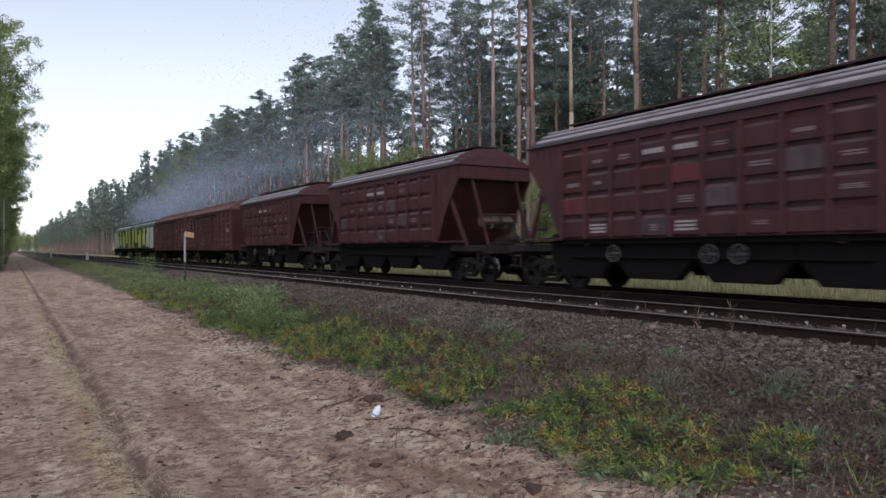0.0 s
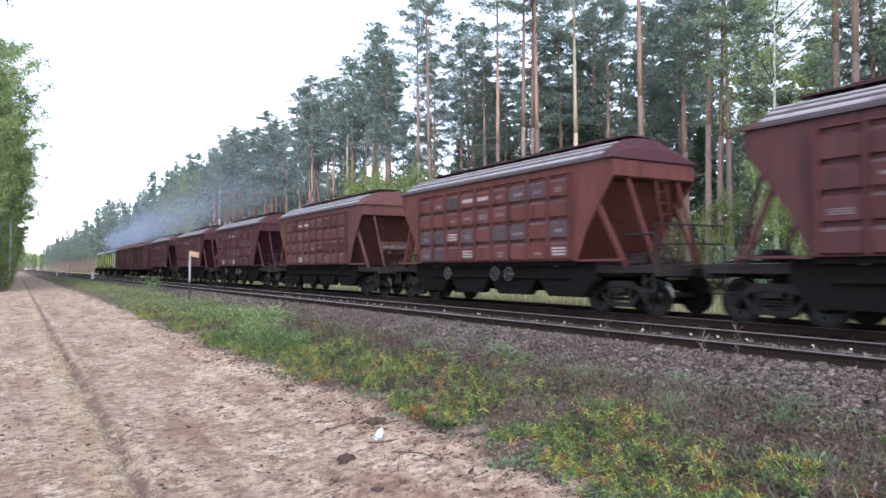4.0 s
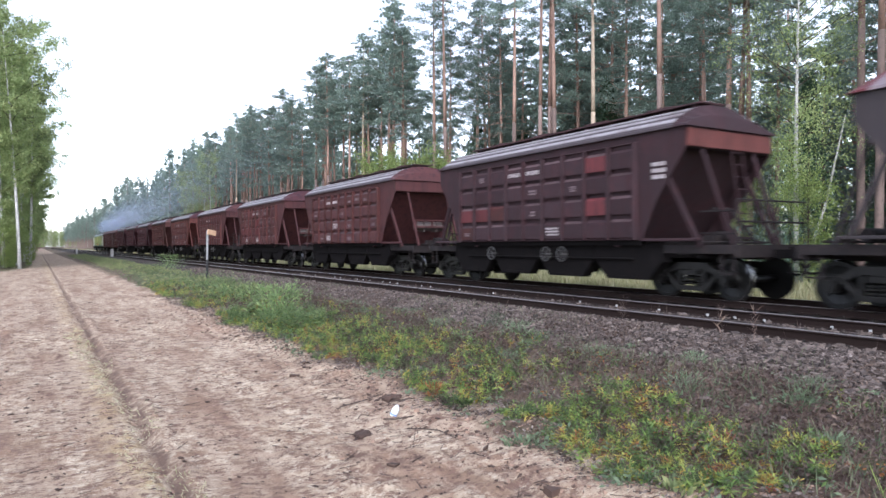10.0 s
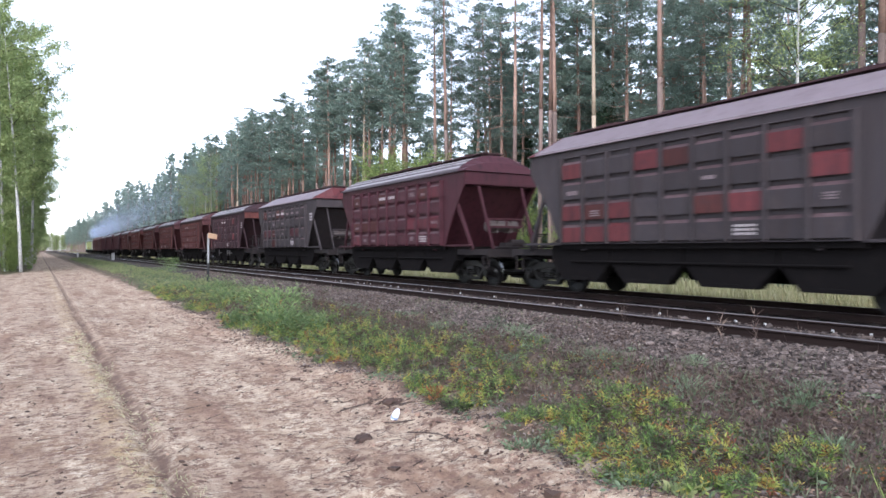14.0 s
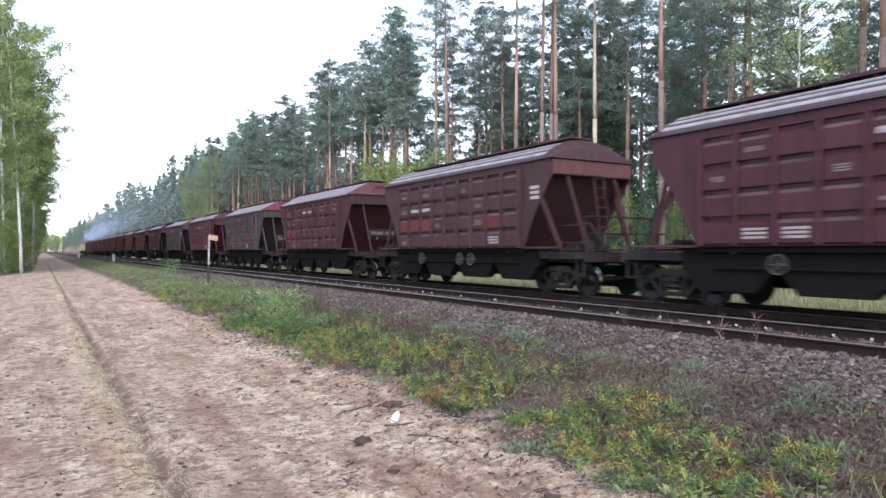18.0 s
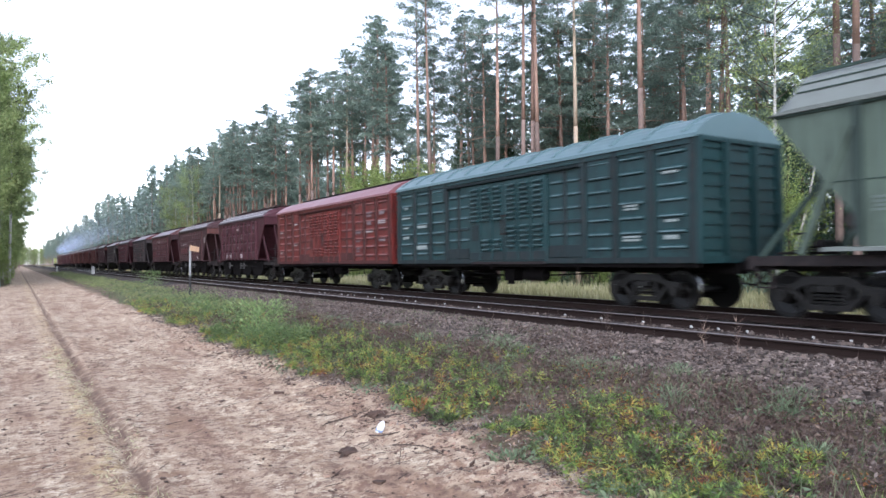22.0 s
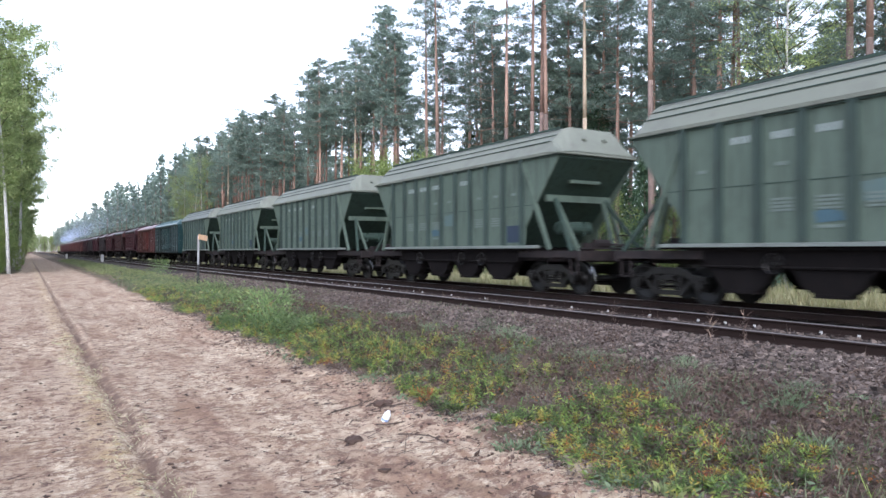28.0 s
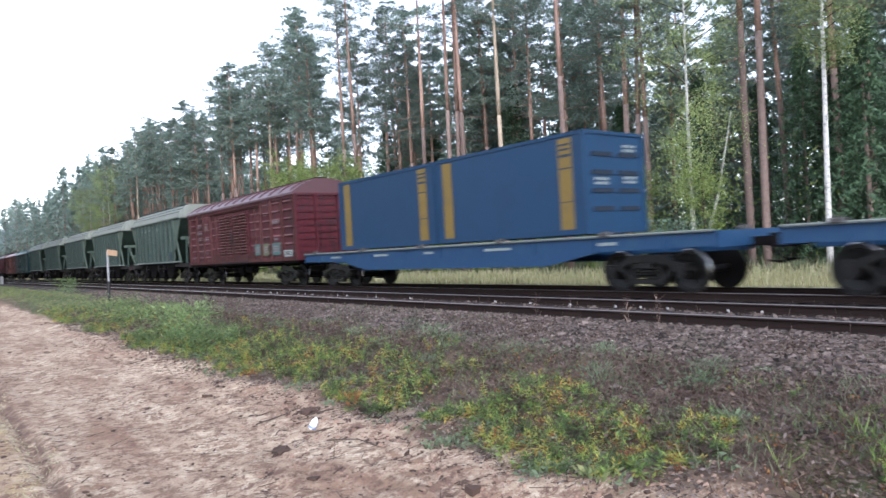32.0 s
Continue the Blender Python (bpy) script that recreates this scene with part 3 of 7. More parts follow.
def ground_sheet():
    xs = np.concatenate([[-3000, -800, -200, -80, -40, -20, -12], np.arange(-8, -3, 0.4), np.arange(-3, 4.6, 0.055), np.arange(4.6, 8.5, 0.12), np.arange(8.5, 18, 0.35),
                         np.arange(18, 30, 1.0), [34, 40, 60, 120, 400, 1200, 3000]])
    ys = [-3000.0, -600, -150, -60, -25, -10, -4, -1, 1.0]
    step = 0.035
    while ys[-1] < 3000:
        ys.append(ys[-1] + step)
        step = max(step, (ys[-1]) * 0.0115) if ys[-1] < 80 else step * 1.2
    ys = np.array(ys)
    gx, gy = np.meshgrid(xs, ys)
    gz = ground_z(gx, gy)
    n, m = len(xs), len(ys)
    co = np.stack([gx, gy, gz], -1).reshape(-1, 3)
    i = np.arange(n * m).reshape(m, n)
    q = np.stack([i[:-1, :-1], i[:-1, 1:], i[1:, 1:], i[1:, :-1]], -1).reshape(-1, 4)
    me = bpy.data.meshes.new("ground")
    me.vertices.add(len(co))
    me.vertices.foreach_set("co", co.ravel())
    me.loops.add(q.size)
    me.loops.foreach_set("vertex_index", q.ravel())
    me.polygons.add(len(q))
    me.polygons.foreach_set("loop_start", np.arange(0, q.size, 4))
    me.polygons.foreach_set("loop_total", np.full(len(q), 4))
    me.update()
    me.validate()
    me.shade_smooth()
    return me


def ground_material():
    """Sand, verge soil, ballast and forest floor, each where it lies across the line, with ragged borders."""
    m = bpy.data.materials.new("ground")
    m.use_nodes = True
    n, l = m.node_tree.nodes, m.node_tree.links
    bs = n["Principled BSDF"]
    bs.inputs["Roughness"].default_value = 0.95
    bs.inputs["Specular IOR Level"].default_value = 0.15
    tc = n.new("ShaderNodeTexCoord")
    sep = n.new("ShaderNodeSeparateXYZ")
    l.new(tc.outputs["Object"], sep.inputs[0])

    def noise(scale, detail=4, rough=0.55, stretch=None, turn=0.25):
        x = n.new("ShaderNodeTexNoise")
        x.inputs["Scale"].default_value, x.inputs["Detail"].default_value, x.inputs["Roughness"].default_value = scale, detail, rough
        if stretch:
            mp = n.new("ShaderNodeMapping")
            mp.inputs["Scale"].default_value = stretch
            mp.inputs["Rotation"].default_value = (0, 0, turn)
            l.new(tc.outputs["Object"], mp.inputs[0])
            l.new(mp.outputs[0], x.inputs["Vector"])
        else:
            l.new(tc.outputs["Object"], x.inputs["Vector"])
        return x.outputs["Fac"]

    def span(value, lo, hi):
        x = n.new("ShaderNodeMapRange")
        x.inputs["From Min"].default_value, x.inputs["From Max"].default_value = lo, hi
        l.new(value, x.inputs["Value"])
        return x.outputs[0]

    def mixed(fac, a, b):
        x = n.new("ShaderNodeMix")
        x.data_type = "RGBA"
        for k, c in (("A", a), ("B", b)):
            if isinstance(c, tuple):
                x.inputs[k].default_value = (*c, 1)
            else:
                l.new(c, x.inputs[k])
        l.new(fac, x.inputs["Factor"])
        return x.outputs["Result"]

    ragged = n.new("ShaderNodeMath")
    ragged.operation = "MULTIPLY_ADD"
    ragged.inputs[1].default_value = 1.7
    l.new(noise(1.1, 6), ragged.inputs[0])
    off = n.new("ShaderNodeMath")
    off.operation = "SUBTRACT"
    off.inputs[1].default_value = 0.85
    l.new(sep.outputs["X"], off.inputs[0])
    l.new(off.outputs[0], ragged.inputs[2])
    xx = ragged.outputs[0]
    sand = mixed(span(noise(0.8, 6, 0.65), 0.42, 0.58), (0.274, 0.184, 0.124), (0.407, 0.303, 0.215))
    # redder and paler bands along the road, left by wheels
    half = n.new("ShaderNodeMath")
    half.operation = "MULTIPLY"
    half.inputs[1].default_value = 0.7
    l.new(span(noise(1.5, 5, 0.6, (1.4, 0.10, 1), 0.03), 0.46, 0.60), half.inputs[0])
    sand = mixed(half.outputs[0], sand, (0.266, 0.167, 0.115))
    pale = n.new("ShaderNodeMath")
    pale.operation = "MULTIPLY"
    pale.inputs[1].default_value = 0.55
    l.new(span(noise(2.1, 6, 0.65, (1.5, 0.14, 1), -0.02), 0.50, 0.62), pale.inputs[0])
    sand = mixed(pale.outputs[0], sand, (0.503, 0.392, 0.289))
    # yellow sand and straw along the rut
    near_rut = n.new("ShaderNodeMath")
    near_rut.operation = "MULTIPLY"
    l.new(span(sep.outputs["X"], 0.35, 0.7), near_rut.inputs[0])
    l.new(span(sep.outputs["X"], 0.86, 0.72), near_rut.inputs[1])
    yellow = n.new("ShaderNodeMath")
    yellow.operation = "MULTIPLY"
    l.new(near_rut.outputs[0], yellow.inputs[0])
    l.new(span(noise(3, 6, 0.7), 0.38, 0.62), yellow.inputs[1])
    sand = mixed(yellow.outputs[0], sand, (0.459, 0.340, 0.174))
    # dry pale crust in streaks along the road, between scuffed, redder sand with crumbs of dark earth
    crust = span(noise(1.3, 5, 0.65, (1.3, 0.35, 1), 0.06), 0.40, 0.60)

    def both(a, b):
        x = n.new("ShaderNodeMath")
        x.operation = "MULTIPLY"
        l.new(a, x.inputs[0])
        l.new(b, x.inputs[1])
        return x.outputs[0]
    sand = mixed(span(noise(5, 8, 0.78), 0.50, 0.57), sand, (0.200, 0.126, 0.092))
    sand = mixed(both(crust, span(noise(6, 9, 0.80, (0.75, 1.2, 1)), 0.49, 0.54)), sand, (0.562, 0.451, 0.326))
    sand = mixed(both(crust, span(noise(15, 7, 0.75, (0.7, 1.3, 1)), 0.54, 0.58)), sand, (0.629, 0.533, 0.403))
    sand = mixed(span(noise(15, 7, 0.75, (0.8, 1.2, 1)), 0.545, 0.585), sand, (0.185, 0.118, 0.089))
    sand = mixed(span(noise(2.6, 9, 0.82), 0.56, 0.635), sand, (0.118, 0.074, 0.058))
    sand = mixed(span(noise(26, 5, 0.75), 0.61, 0.68), sand, (0.074, 0.048, 0.038))
    # shade in the bottom of the rut, put into a darker sand colour
    rut = n.new("ShaderNodeMath")
    rut.operation = "MULTIPLY"
    l.new(span(sep.outputs["X"], 0.82, 0.88), rut.inputs[0])
    l.new(span(sep.outputs["X"], 1.02, 0.94), rut.inputs[1])
    rut_shade = n.new("ShaderNodeMath")
    rut_shade.operation = "MULTIPLY"
    l.new(rut.outputs[0], rut_shade.inputs[0])
    l.new(span(noise(4, 5, 0.7), 0.35, 0.55), rut_shade.inputs[1])
    sand = mixed(rut_shade.outputs[0], sand, (0.155, 0.104, 0.078))
    soil = mixed(span(noise(5, 6, 0.7), 0.35, 0.65), (0.075, 0.052, 0.038), (0.19, 0.135, 0.10))
    soil = mixed(span(noise(1.3, 4), 0.5, 0.65), soil, (0.075, 0.085, 0.038))
    vor = n.new("ShaderNodeTexVoronoi")
    vor.inputs["Scale"].default_value = 17
    l.new(tc.outputs["Object"], vor.inputs["Vector"])
    bw = n.new("ShaderNodeRGBToBW")
    l.new(vor.outputs["Color"], bw.inputs[0])
    stones = mixed(span(bw.outputs[0], 0.2, 0.85), (0.06, 0.047, 0.043), (0.15, 0.118, 0.108))
    edge = span(vor.outputs["Distance"], 0.55, 0.25)
    stones = mixed(edge, (0.03, 0.024, 0.022), stones)
    # darker bed from beyond the near track to the meadow
    blackish = mixed(span(noise(3, 5), 0.3, 0.7), (0.022, 0.018, 0.017), (0.05, 0.04, 0.037))
    meadow = mixed(span(noise(0.7, 6), 0.35, 0.65), (0.20, 0.17, 0.075), (0.36, 0.31, 0.17))
    floor = mixed(span(noise(0.6, 6), 0.35, 0.65), (0.06, 0.055, 0.03), (0.115, 0.10, 0.05))
    # beyond the bend the trees stand where the road was
    bend = n.new("ShaderNodeMath")
    bend.operation = "MULTIPLY_ADD"
    bend.inputs[1].default_value = -2.7
    l.new(span(sep.outputs["Y"], 52, 66), bend.inputs[0])
    l.new(xx, bend.inputs[2])
    c = mixed(span(bend.outputs[0], -3.6, -2.9), floor, sand)
    c = mixed(span(xx, 3.5, 3.9), c, soil)
    c = mixed(span(xx, 6.1, 6.9), c, stones)
    c = mixed(span(xx, 10.6, 11.6), c, blackish)
    c = mixed(span(xx, 16.4, 17.2), c, meadow)
    c = mixed(span(xx, 23, 26), c, floor)
    l.new(c, bs.inputs["Base Color"])
    b1 = n.new("ShaderNodeBump")
    b1.inputs["Strength"].default_value, b1.inputs["Distance"].default_value = 0.75, 0.05
    l.new(noise(8, 9, 0.8, (0.8, 1.15, 1)), b1.inputs["Height"])
    b2 = n.new("ShaderNodeBump")
    b2.inputs["Strength"].default_value, b2.inputs["Distance"].default_value = 0.5, 0.012
    l.new(noise(60, 3, 0.6), b2.inputs["Height"])
    l.new(b1.outputs[0], b2.inputs["Normal"])
    l.new(b2.outputs[0], bs.inputs["Normal"])
    MATS["ground"] = m


ground_material()
ground = part("ground", ground_sheet(), "ground")
tagged(ground, "sandy track, weedy verge, stony railway bed and forest floor", "ground", kind="structure")


# ---- the two tracks ----
def rail_solids():
    s = Solid()
    s.prism(((-0.066, 0.0), (0.066, 0.0), (0.066, 0.012), (0.012, 0.03), (0.010, 0.115), (0.036, 0.128), (0.036, 0.147), (0.030, 0.151), (-0.030, 0.151), (-0.036, 0.147), (-0.036, 0.128), (-0.010, 0.115), (-0.012, 0.03), (-0.066, 0.012)), "y", -60, 1500)
    h = Solid()
    h.prism(((-0.034, 0.149), (0.034, 0.149), (0.026, 0.157), (-0.026, 0.157)), "y", -60, 1500)
    return s, h


def sleeper_solid():
    s = Solid()
    s.prism(((-1.35, -0.16), (1.35, -0.16), (1.35, -0.015), (1.33, 0.0), (-1.33, 0.0), (-1.35, -0.015)), "y", -0.11, 0.11)
    for x in (-HALF_GAUGE, HALF_GAUGE):
        s.box(x, 0, 0.006, 0.30, 0.15, 0.014)
        for d in (-0.1, 0.1):
            s.tube((x + d, 0.0, 0.0), (x + d, 0.0, 0.05), 0.018, 6)
    return s


rng = random.Random(5)
web, head = rail_solids()
for cx, top, label in ((TRACK_NEAR, RAIL_NEAR, "empty track with rusty rails on old dark sleepers"), (TRACK_FAR, RAIL_FAR, "railway track under the goods train")):
    track = thing("railway_track", label, "track", kind="structure", at=(cx, 0, top - 0.156))
    for sx in (-HALF_GAUGE, HALF_GAUGE):
        r = part("rail", web, "rail_rust", track, at=(sx, 0, 0), key="rail_web")
        part("rail_head", head, "rail_head", r, "worn steel running surface", key="rail_head")
    for k in range(150):
        part("sleeper", sleeper_solid, "sleeper_wood", track, key="sleeper", at=pose(rng.uniform(-0.03, 0.03), -3 + k * 0.545 + rng.uniform(-0.02, 0.02), -0.012, 0, 0, rng.uniform(-1, 1)))
    rest = Solid()
    for k in range(150, 620):
        rest.box(0, -3 + k * 0.545, -0.09, 2.7, 0.22, 0.15)
    tagged(part("sleepers_far", rest, "sleeper_wood", track), kind="stuff")
    if cx == TRACK_NEAR:
        def clip():
            return Solid().prism(((-0.022, 0.0), (0.022, 0.0), (0.016, 0.038), (-0.01, 0.045)), "y", -0.017, 0.017)
        for k in range(2, 60):
            if rng.random() < 0.38:
                part("rail_clip", clip, "clip_white", track, "pale rail fastening", key="clip", at=pose(HALF_GAUGE - 0.1, -3 + k * 0.545, 0.02, 0, 0, rng.uniform(-15, 15)))

# ---- the goods train: wagon space has y forwards, z from the rail top, x=0 in the middle ----
def wheel_mesh():
    s = Solid()
    bright = set()
    for sx in (-1, 1):
        a, b = sx * 0.735, sx * 0.865
        n, k = 24, len(s.v)
        rings = ((a, 0.505), (sx * 0.762, 0.500), (sx * 0.77, 0.478), (b, 0.470), (b, 0.395), (sx * 0.835, 0.385), (sx * 0.80, 0.20), (sx * 0.86, 0.16), (sx * 0.875, 0.10))
        for x, r in rings:
            for i in range(n):
                t = 2 * math.pi * i / n
                s.v.append((x, r * math.cos(t), r * math.sin(t)))
        for j in range(len(rings) - 1):
            for i in range(n):
                if j in (1, 2):
                    bright.add(len(s.f))
                s.f.append((k + j * n + i, k + j * n + (i + 1) % n, k + (j + 1) * n + (i + 1) % n, k + (j + 1) * n + i))
        s.f.append(tuple(k + i for i in range(n)))
        s.f.append(tuple(k + (len(rings) - 1) * n + i for i in range(n)))
        # lightening marks on the disc
        for i in range(4):
            t = math.pi / 2 * i
            s.box(sx * 0.83, 0.28 * math.cos(t), 0.28 * math.sin(t), 0.02, 0.07, 0.07)
    s.tube((-1.15, 0, 0), (1.15, 0, 0), 0.085, 10)
    me = s.mesh("wheelset")
    me.materials.append(None)
    me.materials.append(MATS["tread_steel"])
    for p in me.polygons:
        p.material_index = 1 if p.index in bright else 0
    return me


def side_frame(s, sx, base):
    """A cast bogie side: arched top bar, lower bar, pillars, spring nest and axle boxes."""
    x, h = sx * 1.02, base / 2
    top = [(-h - 0.24, 0.50), (-h - 0.20, 0.66), (-h + 0.22, 0.70), (-0.42, 0.86), (0.42, 0.86), (h - 0.22, 0.70), (h + 0.20, 0.66), (h + 0.24, 0.50),
           (h - 0.16, 0.50), (h - 0.26, 0.56), (0.40, 0.70), (-0.40, 0.70), (-h + 0.26, 0.56), (-h + 0.16, 0.50)]
    s.prism(top, "x", x - 0.09, x + 0.09)
    low = [(-h + 0.2, 0.56), (-0.44, 0.20), (0.44, 0.20), (h - 0.2, 0.56), (h - 0.26, 0.62), (0.36, 0.31), (-0.36, 0.31), (-h + 0.26, 0.62)]
    s.prism(low, "x", x - 0.08, x + 0.08)
    for y in (-0.36, 0.36):
        s.box(x, y, 0.5, 0.15, 0.10, 0.46)
    for y in (-0.2, 0.0, 0.2):
        for z in (0.34, 0.41, 0.48, 0.55):
            s.tube((x, y, z), (x, y, z + 0.035), 0.085, 8)
    s.box(x, 0, 0.62, 0.3, 0.44, 0.10)
    for y in (-h, h):
        s.tube((x - sx * 0.1, y, 0.475), (x + sx * 0.13, y, 0.475), 0.155, 12)
        s.tube((x + sx * 0.13, y, 0.475), (x + sx * 0.17, y, 0.475), 0.11, 10)
        s.box(x, y, 0.60, 0.26, 0.34, 0.09)


def bolster(base):
    def make():
        s = Solid()
        s.prism(((-0.21, 0.61), (0.21, 0.61), (0.21, 0.80), (0.16, 0.83), (-0.16, 0.83), (-0.21, 0.80)), "x", -1.05, 1.05)
        s.tube((0, 0, 0.80), (0, 0, 0.95), 0.2, 12)
        return s
    return make


def brake_beam():
    s = Solid()
    s.tube((-0.9, 0, 0.36), (0.9, 0, 0.36), 0.035, 6)
    for sx in (-0.78, 0.78):
        s.box(sx, 0, 0.42, 0.10, 0.07, 0.34)
    return s


def one_side(sx, base):
    def make():
        s = Solid()
        side_frame(s, sx, base)
        return s
    return make


WHEELS = []


def bogie(wagon, y, base=1.85):
    b = part("bogie", bolster(base), "bogie_iron", wagon, "greasy cast steel bogie", key=("bolster", base), at=(0, y, 0))
    for sx in (-1, 1):
        part("side_frame", one_side(sx, base), "bogie_iron", b, key=("side_frame", sx, base))
    for d in (-0.5, 0.5):
        part("brake_beam", brake_beam, "gear_black", b, key="brake_beam", at=(0, d, 0))
    for d in (-base / 2, base / 2):
        w = part("wheelset", wheel_mesh, "wheel_steel", b, key="wheelset", smooth=False, at=(0, d, 0.475))
        WHEELS.append((w, d))
    return b


def coupler_solid():
    s = Solid()
    s.box(0, 0.30, 1.06, 0.22, 0.62, 0.2)
    s.prism(((-0.20, 0.55), (0.16, 0.55), (0.24, 0.74), (0.05, 0.98), (-0.10, 0.80), (-0.26, 0.90)), "z", 0.92, 1.22)
    s.tube((-0.42, 0.15, 1.0), (-0.46, 0.55, 0.62), 0.028, 6)
    s.tube((-0.46, 0.55, 0.62), (-0.40, 0.85, 0.66), 0.028, 6)
    return s


def couplers(wagon, half):
    for d in (1, -1):
        part("coupler", coupler_solid, "gear_black", wagon, key="coupler", at=pose(0, d * half - d * 0.72, 0, 0, 0, 0 if d > 0 else 180))


def bars(parent, mat, x, y, z, w, h, lines, r, name="marking", glyph=0.0):
    """Unreadable stencilled writing: rows of short bars on a wall facing the road."""
    s = Solid()
    step = h / lines
    for k in range(lines):
        left = -w / 2
        zz = h / 2 - (k + 0.5) * step
        while left < w / 2 - 0.04:
            n = min(w / 2 - left, glyph * r.uniform(0.9, 1.1) if glyph else r.uniform(0.08, 0.26))
            s.box(0, left + n / 2, zz, 0.008, n * (0.66 if glyph else 0.86), step * 0.62)
            left += n
    ob = part(name, s, mat, parent, at=(x, y, z))
    return tagged(ob, kind="stuff") if len(s.f) > 6 else ob


HOPPER_LEN = 14.72


def hopper_side():
    """One side sheet of the body: long under the roof, drawn in towards the chutes."""
    return Solid().prism(((-5.50, 4.02), (5.50, 4.02), (5.50, 3.50), (4.62, 2.30), (4.18, 1.40), (-4.18, 1.40), (-4.62, 2.30), (-5.50, 3.50)), "x", -0.025, 0.025)


def hopper_slope():
    """The sloping end sheet with its upright top."""
    return Solid().prism(((-5.47, 3.52), (-5.47, 4.00), (-5.41, 4.00), (-5.41, 3.58), (-5.10, 3.55), (-3.2, 1.25), (-3.3, 1.22), (-5.18, 3.49)), "x", -1.53, 1.53)


ARCH = ((-1.64, 4.06), (-1.40, 4.27), (-1.05, 4.46), (-0.62, 4.60), (-0.25, 4.65), (0.25, 4.65), (0.62, 4.60), (1.05, 4.46), (1.40, 4.27), (1.64, 4.06))
GABLE = ((-1.64, 4.06), (-0.55, 4.64), (0.55, 4.64), (1.64, 4.06))


def hopper_roof(angular):
    def make():
        prof = ((-1.66, 4.00),) + (GABLE if angular else ARCH) + ((1.66, 4.00),)
        return Solid().prism(prof, "y", -5.20, 5.20)
    return make


def hopper_cap(angular):
    """The tilted end piece of the roof, painted apart."""
    def make():
        s = Solid()
        top = ((-1.66, 4.00),) + (GABLE if angular else ARCH) + ((1.66, 4.00),)
        n = len(top)
        for x, z in top:
            s.v.append((x, -5.195, z + 0.004))
        for x, z in top:
            s.v.append((x, -5.60 + (0.10 if angular else 0.26) * (z - 4.0), 4.0 + (z - 4.0) * (0.12 if angular else 0.55)))
        s.f += [(i, i + 1, n + i + 1, n + i) for i in range(n - 1)]
        s.f += [tuple(range(n)), tuple(range(2 * n - 1, n - 1, -1)), (0, n, 2 * n - 1, n - 1)]
        if angular:
            s.bar((-0.2, -5.42, 4.45), (0.2, -5.42, 4.45), 0.05, 0.05)
        return s
    return make


def roof_lines():
    s = Solid()
    for sx in (-1, 1):
        for x, z, dx, dz in ((1.53, 4.160, 0.036, 0.031), (1.30, 4.325, 0.034, 0.019), (1.04, 4.465, 0.032, 0.014)):
            s.prism(((sx * (x + dx), z - dz), (sx * (x - dx), z + dz), (sx * (x - dx), z + dz + 0.03), (sx * (x + dx), z - dz + 0.03)), "y", -5.18, 5.18)
    return s


def roof_walk():
    """Loading hatches and the walkway along the ridge."""
    s = Solid()
    s.box(0, 0, 4.75, 0.9, 10.1, 0.04)
    for k in range(11):
        s.box(0, -4.8 + k * 0.96, 4.71, 0.8, 0.06, 0.12)
    for k in range(4):
        s.box(0.0, -3.6 + k * 2.4, 4.81, 0.62, 0.9, 0.06)
        s.tube((-0.3, -3.6 + k * 2.4, 4.85), (0.3, -3.6 + k * 2.4, 4.85), 0.02, 6)
    return s


def hopper_panel():
    """One pressed panel: a flat field that stands out over the panel below, under a slanting top."""
    s = Solid()
    rows = ((-0.255, 0.0, 0.390), (-0.272, -0.082, 0.385), (0.105, -0.086, 0.385), (0.120, -0.082, 0.385), (0.195, -0.004, 0.390))
    for z, x, y in rows:
        s.v += [(0.0, -0.392, z), (x, -y, z), (x, y, z), (0.0, 0.392, z)]
    for i in range(len(rows) - 1):
        for j in range(3):
            a = i * 4 + j
            s.f.append((a, a + 1, a + 5, a + 4))
    return s


def panel_ledge():
    """The slanting top of a panel; its paler paint holds sky light and dust."""
    return Solid().prism(((-0.081, 0.121), (-0.083, 0.125), (-0.006, 0.199), (-0.004, 0.194)), "y", -0.36, 0.36)


def hopper_rib(z0, z1):
    def make():
        s = Solid()
        s.prism(((0.02, -0.055), (-0.13, -0.045), (-0.14, -0.03), (-0.14, 0.03), (-0.13, 0.045), (0.02, 0.055)), "z", z0, z1)
        return s
    return make


def hopper_rail():
    s = Solid()
    s.prism(((0.02, -0.03), (-0.055, -0.025), (-0.06, -0.01), (0.02, 0.02)), "y", -4.05, 4.05)
    return s


def hopper_chute(rounded):
    """One pair of black discharge chutes between the bogies."""
    def make():
        s = Solid()
        low = 0.34 if rounded else 0.40
        out = [(-1.16, 1.36), (1.16, 1.36), (1.16, 0.86), (1.06, 0.80), (0.70, low), (-0.70, low), (-1.06, 0.80), (-1.16, 0.86)]
        if rounded:
            out = [(-0.95, 1.36), (0.95, 1.36), (0.93, 0.95)] + [(0.66 * math.cos(a), 0.80 + 0.46 * math.sin(a)) for a in (-0.15, -0.5, -0.9, -1.3, -1.57, -1.84, -2.24, -2.64, -2.99)] + [(-0.93, 0.95)]
        for sx in (-1, 1):
            s.prism(out, "x", sx * 1.12, sx * 1.42)
            s.box(sx * 1.27, 0, low + 0.05, 0.36, 0.7, 0.08)
        s.box(0, 0, 1.16, 2.24, 2.0 * out[1][0], 0.4)
        return s
    return make


def chute_beams():
    s = Solid()
    s.box(0, 0, 1.12, 0.42, 8.4, 0.4)
    return s


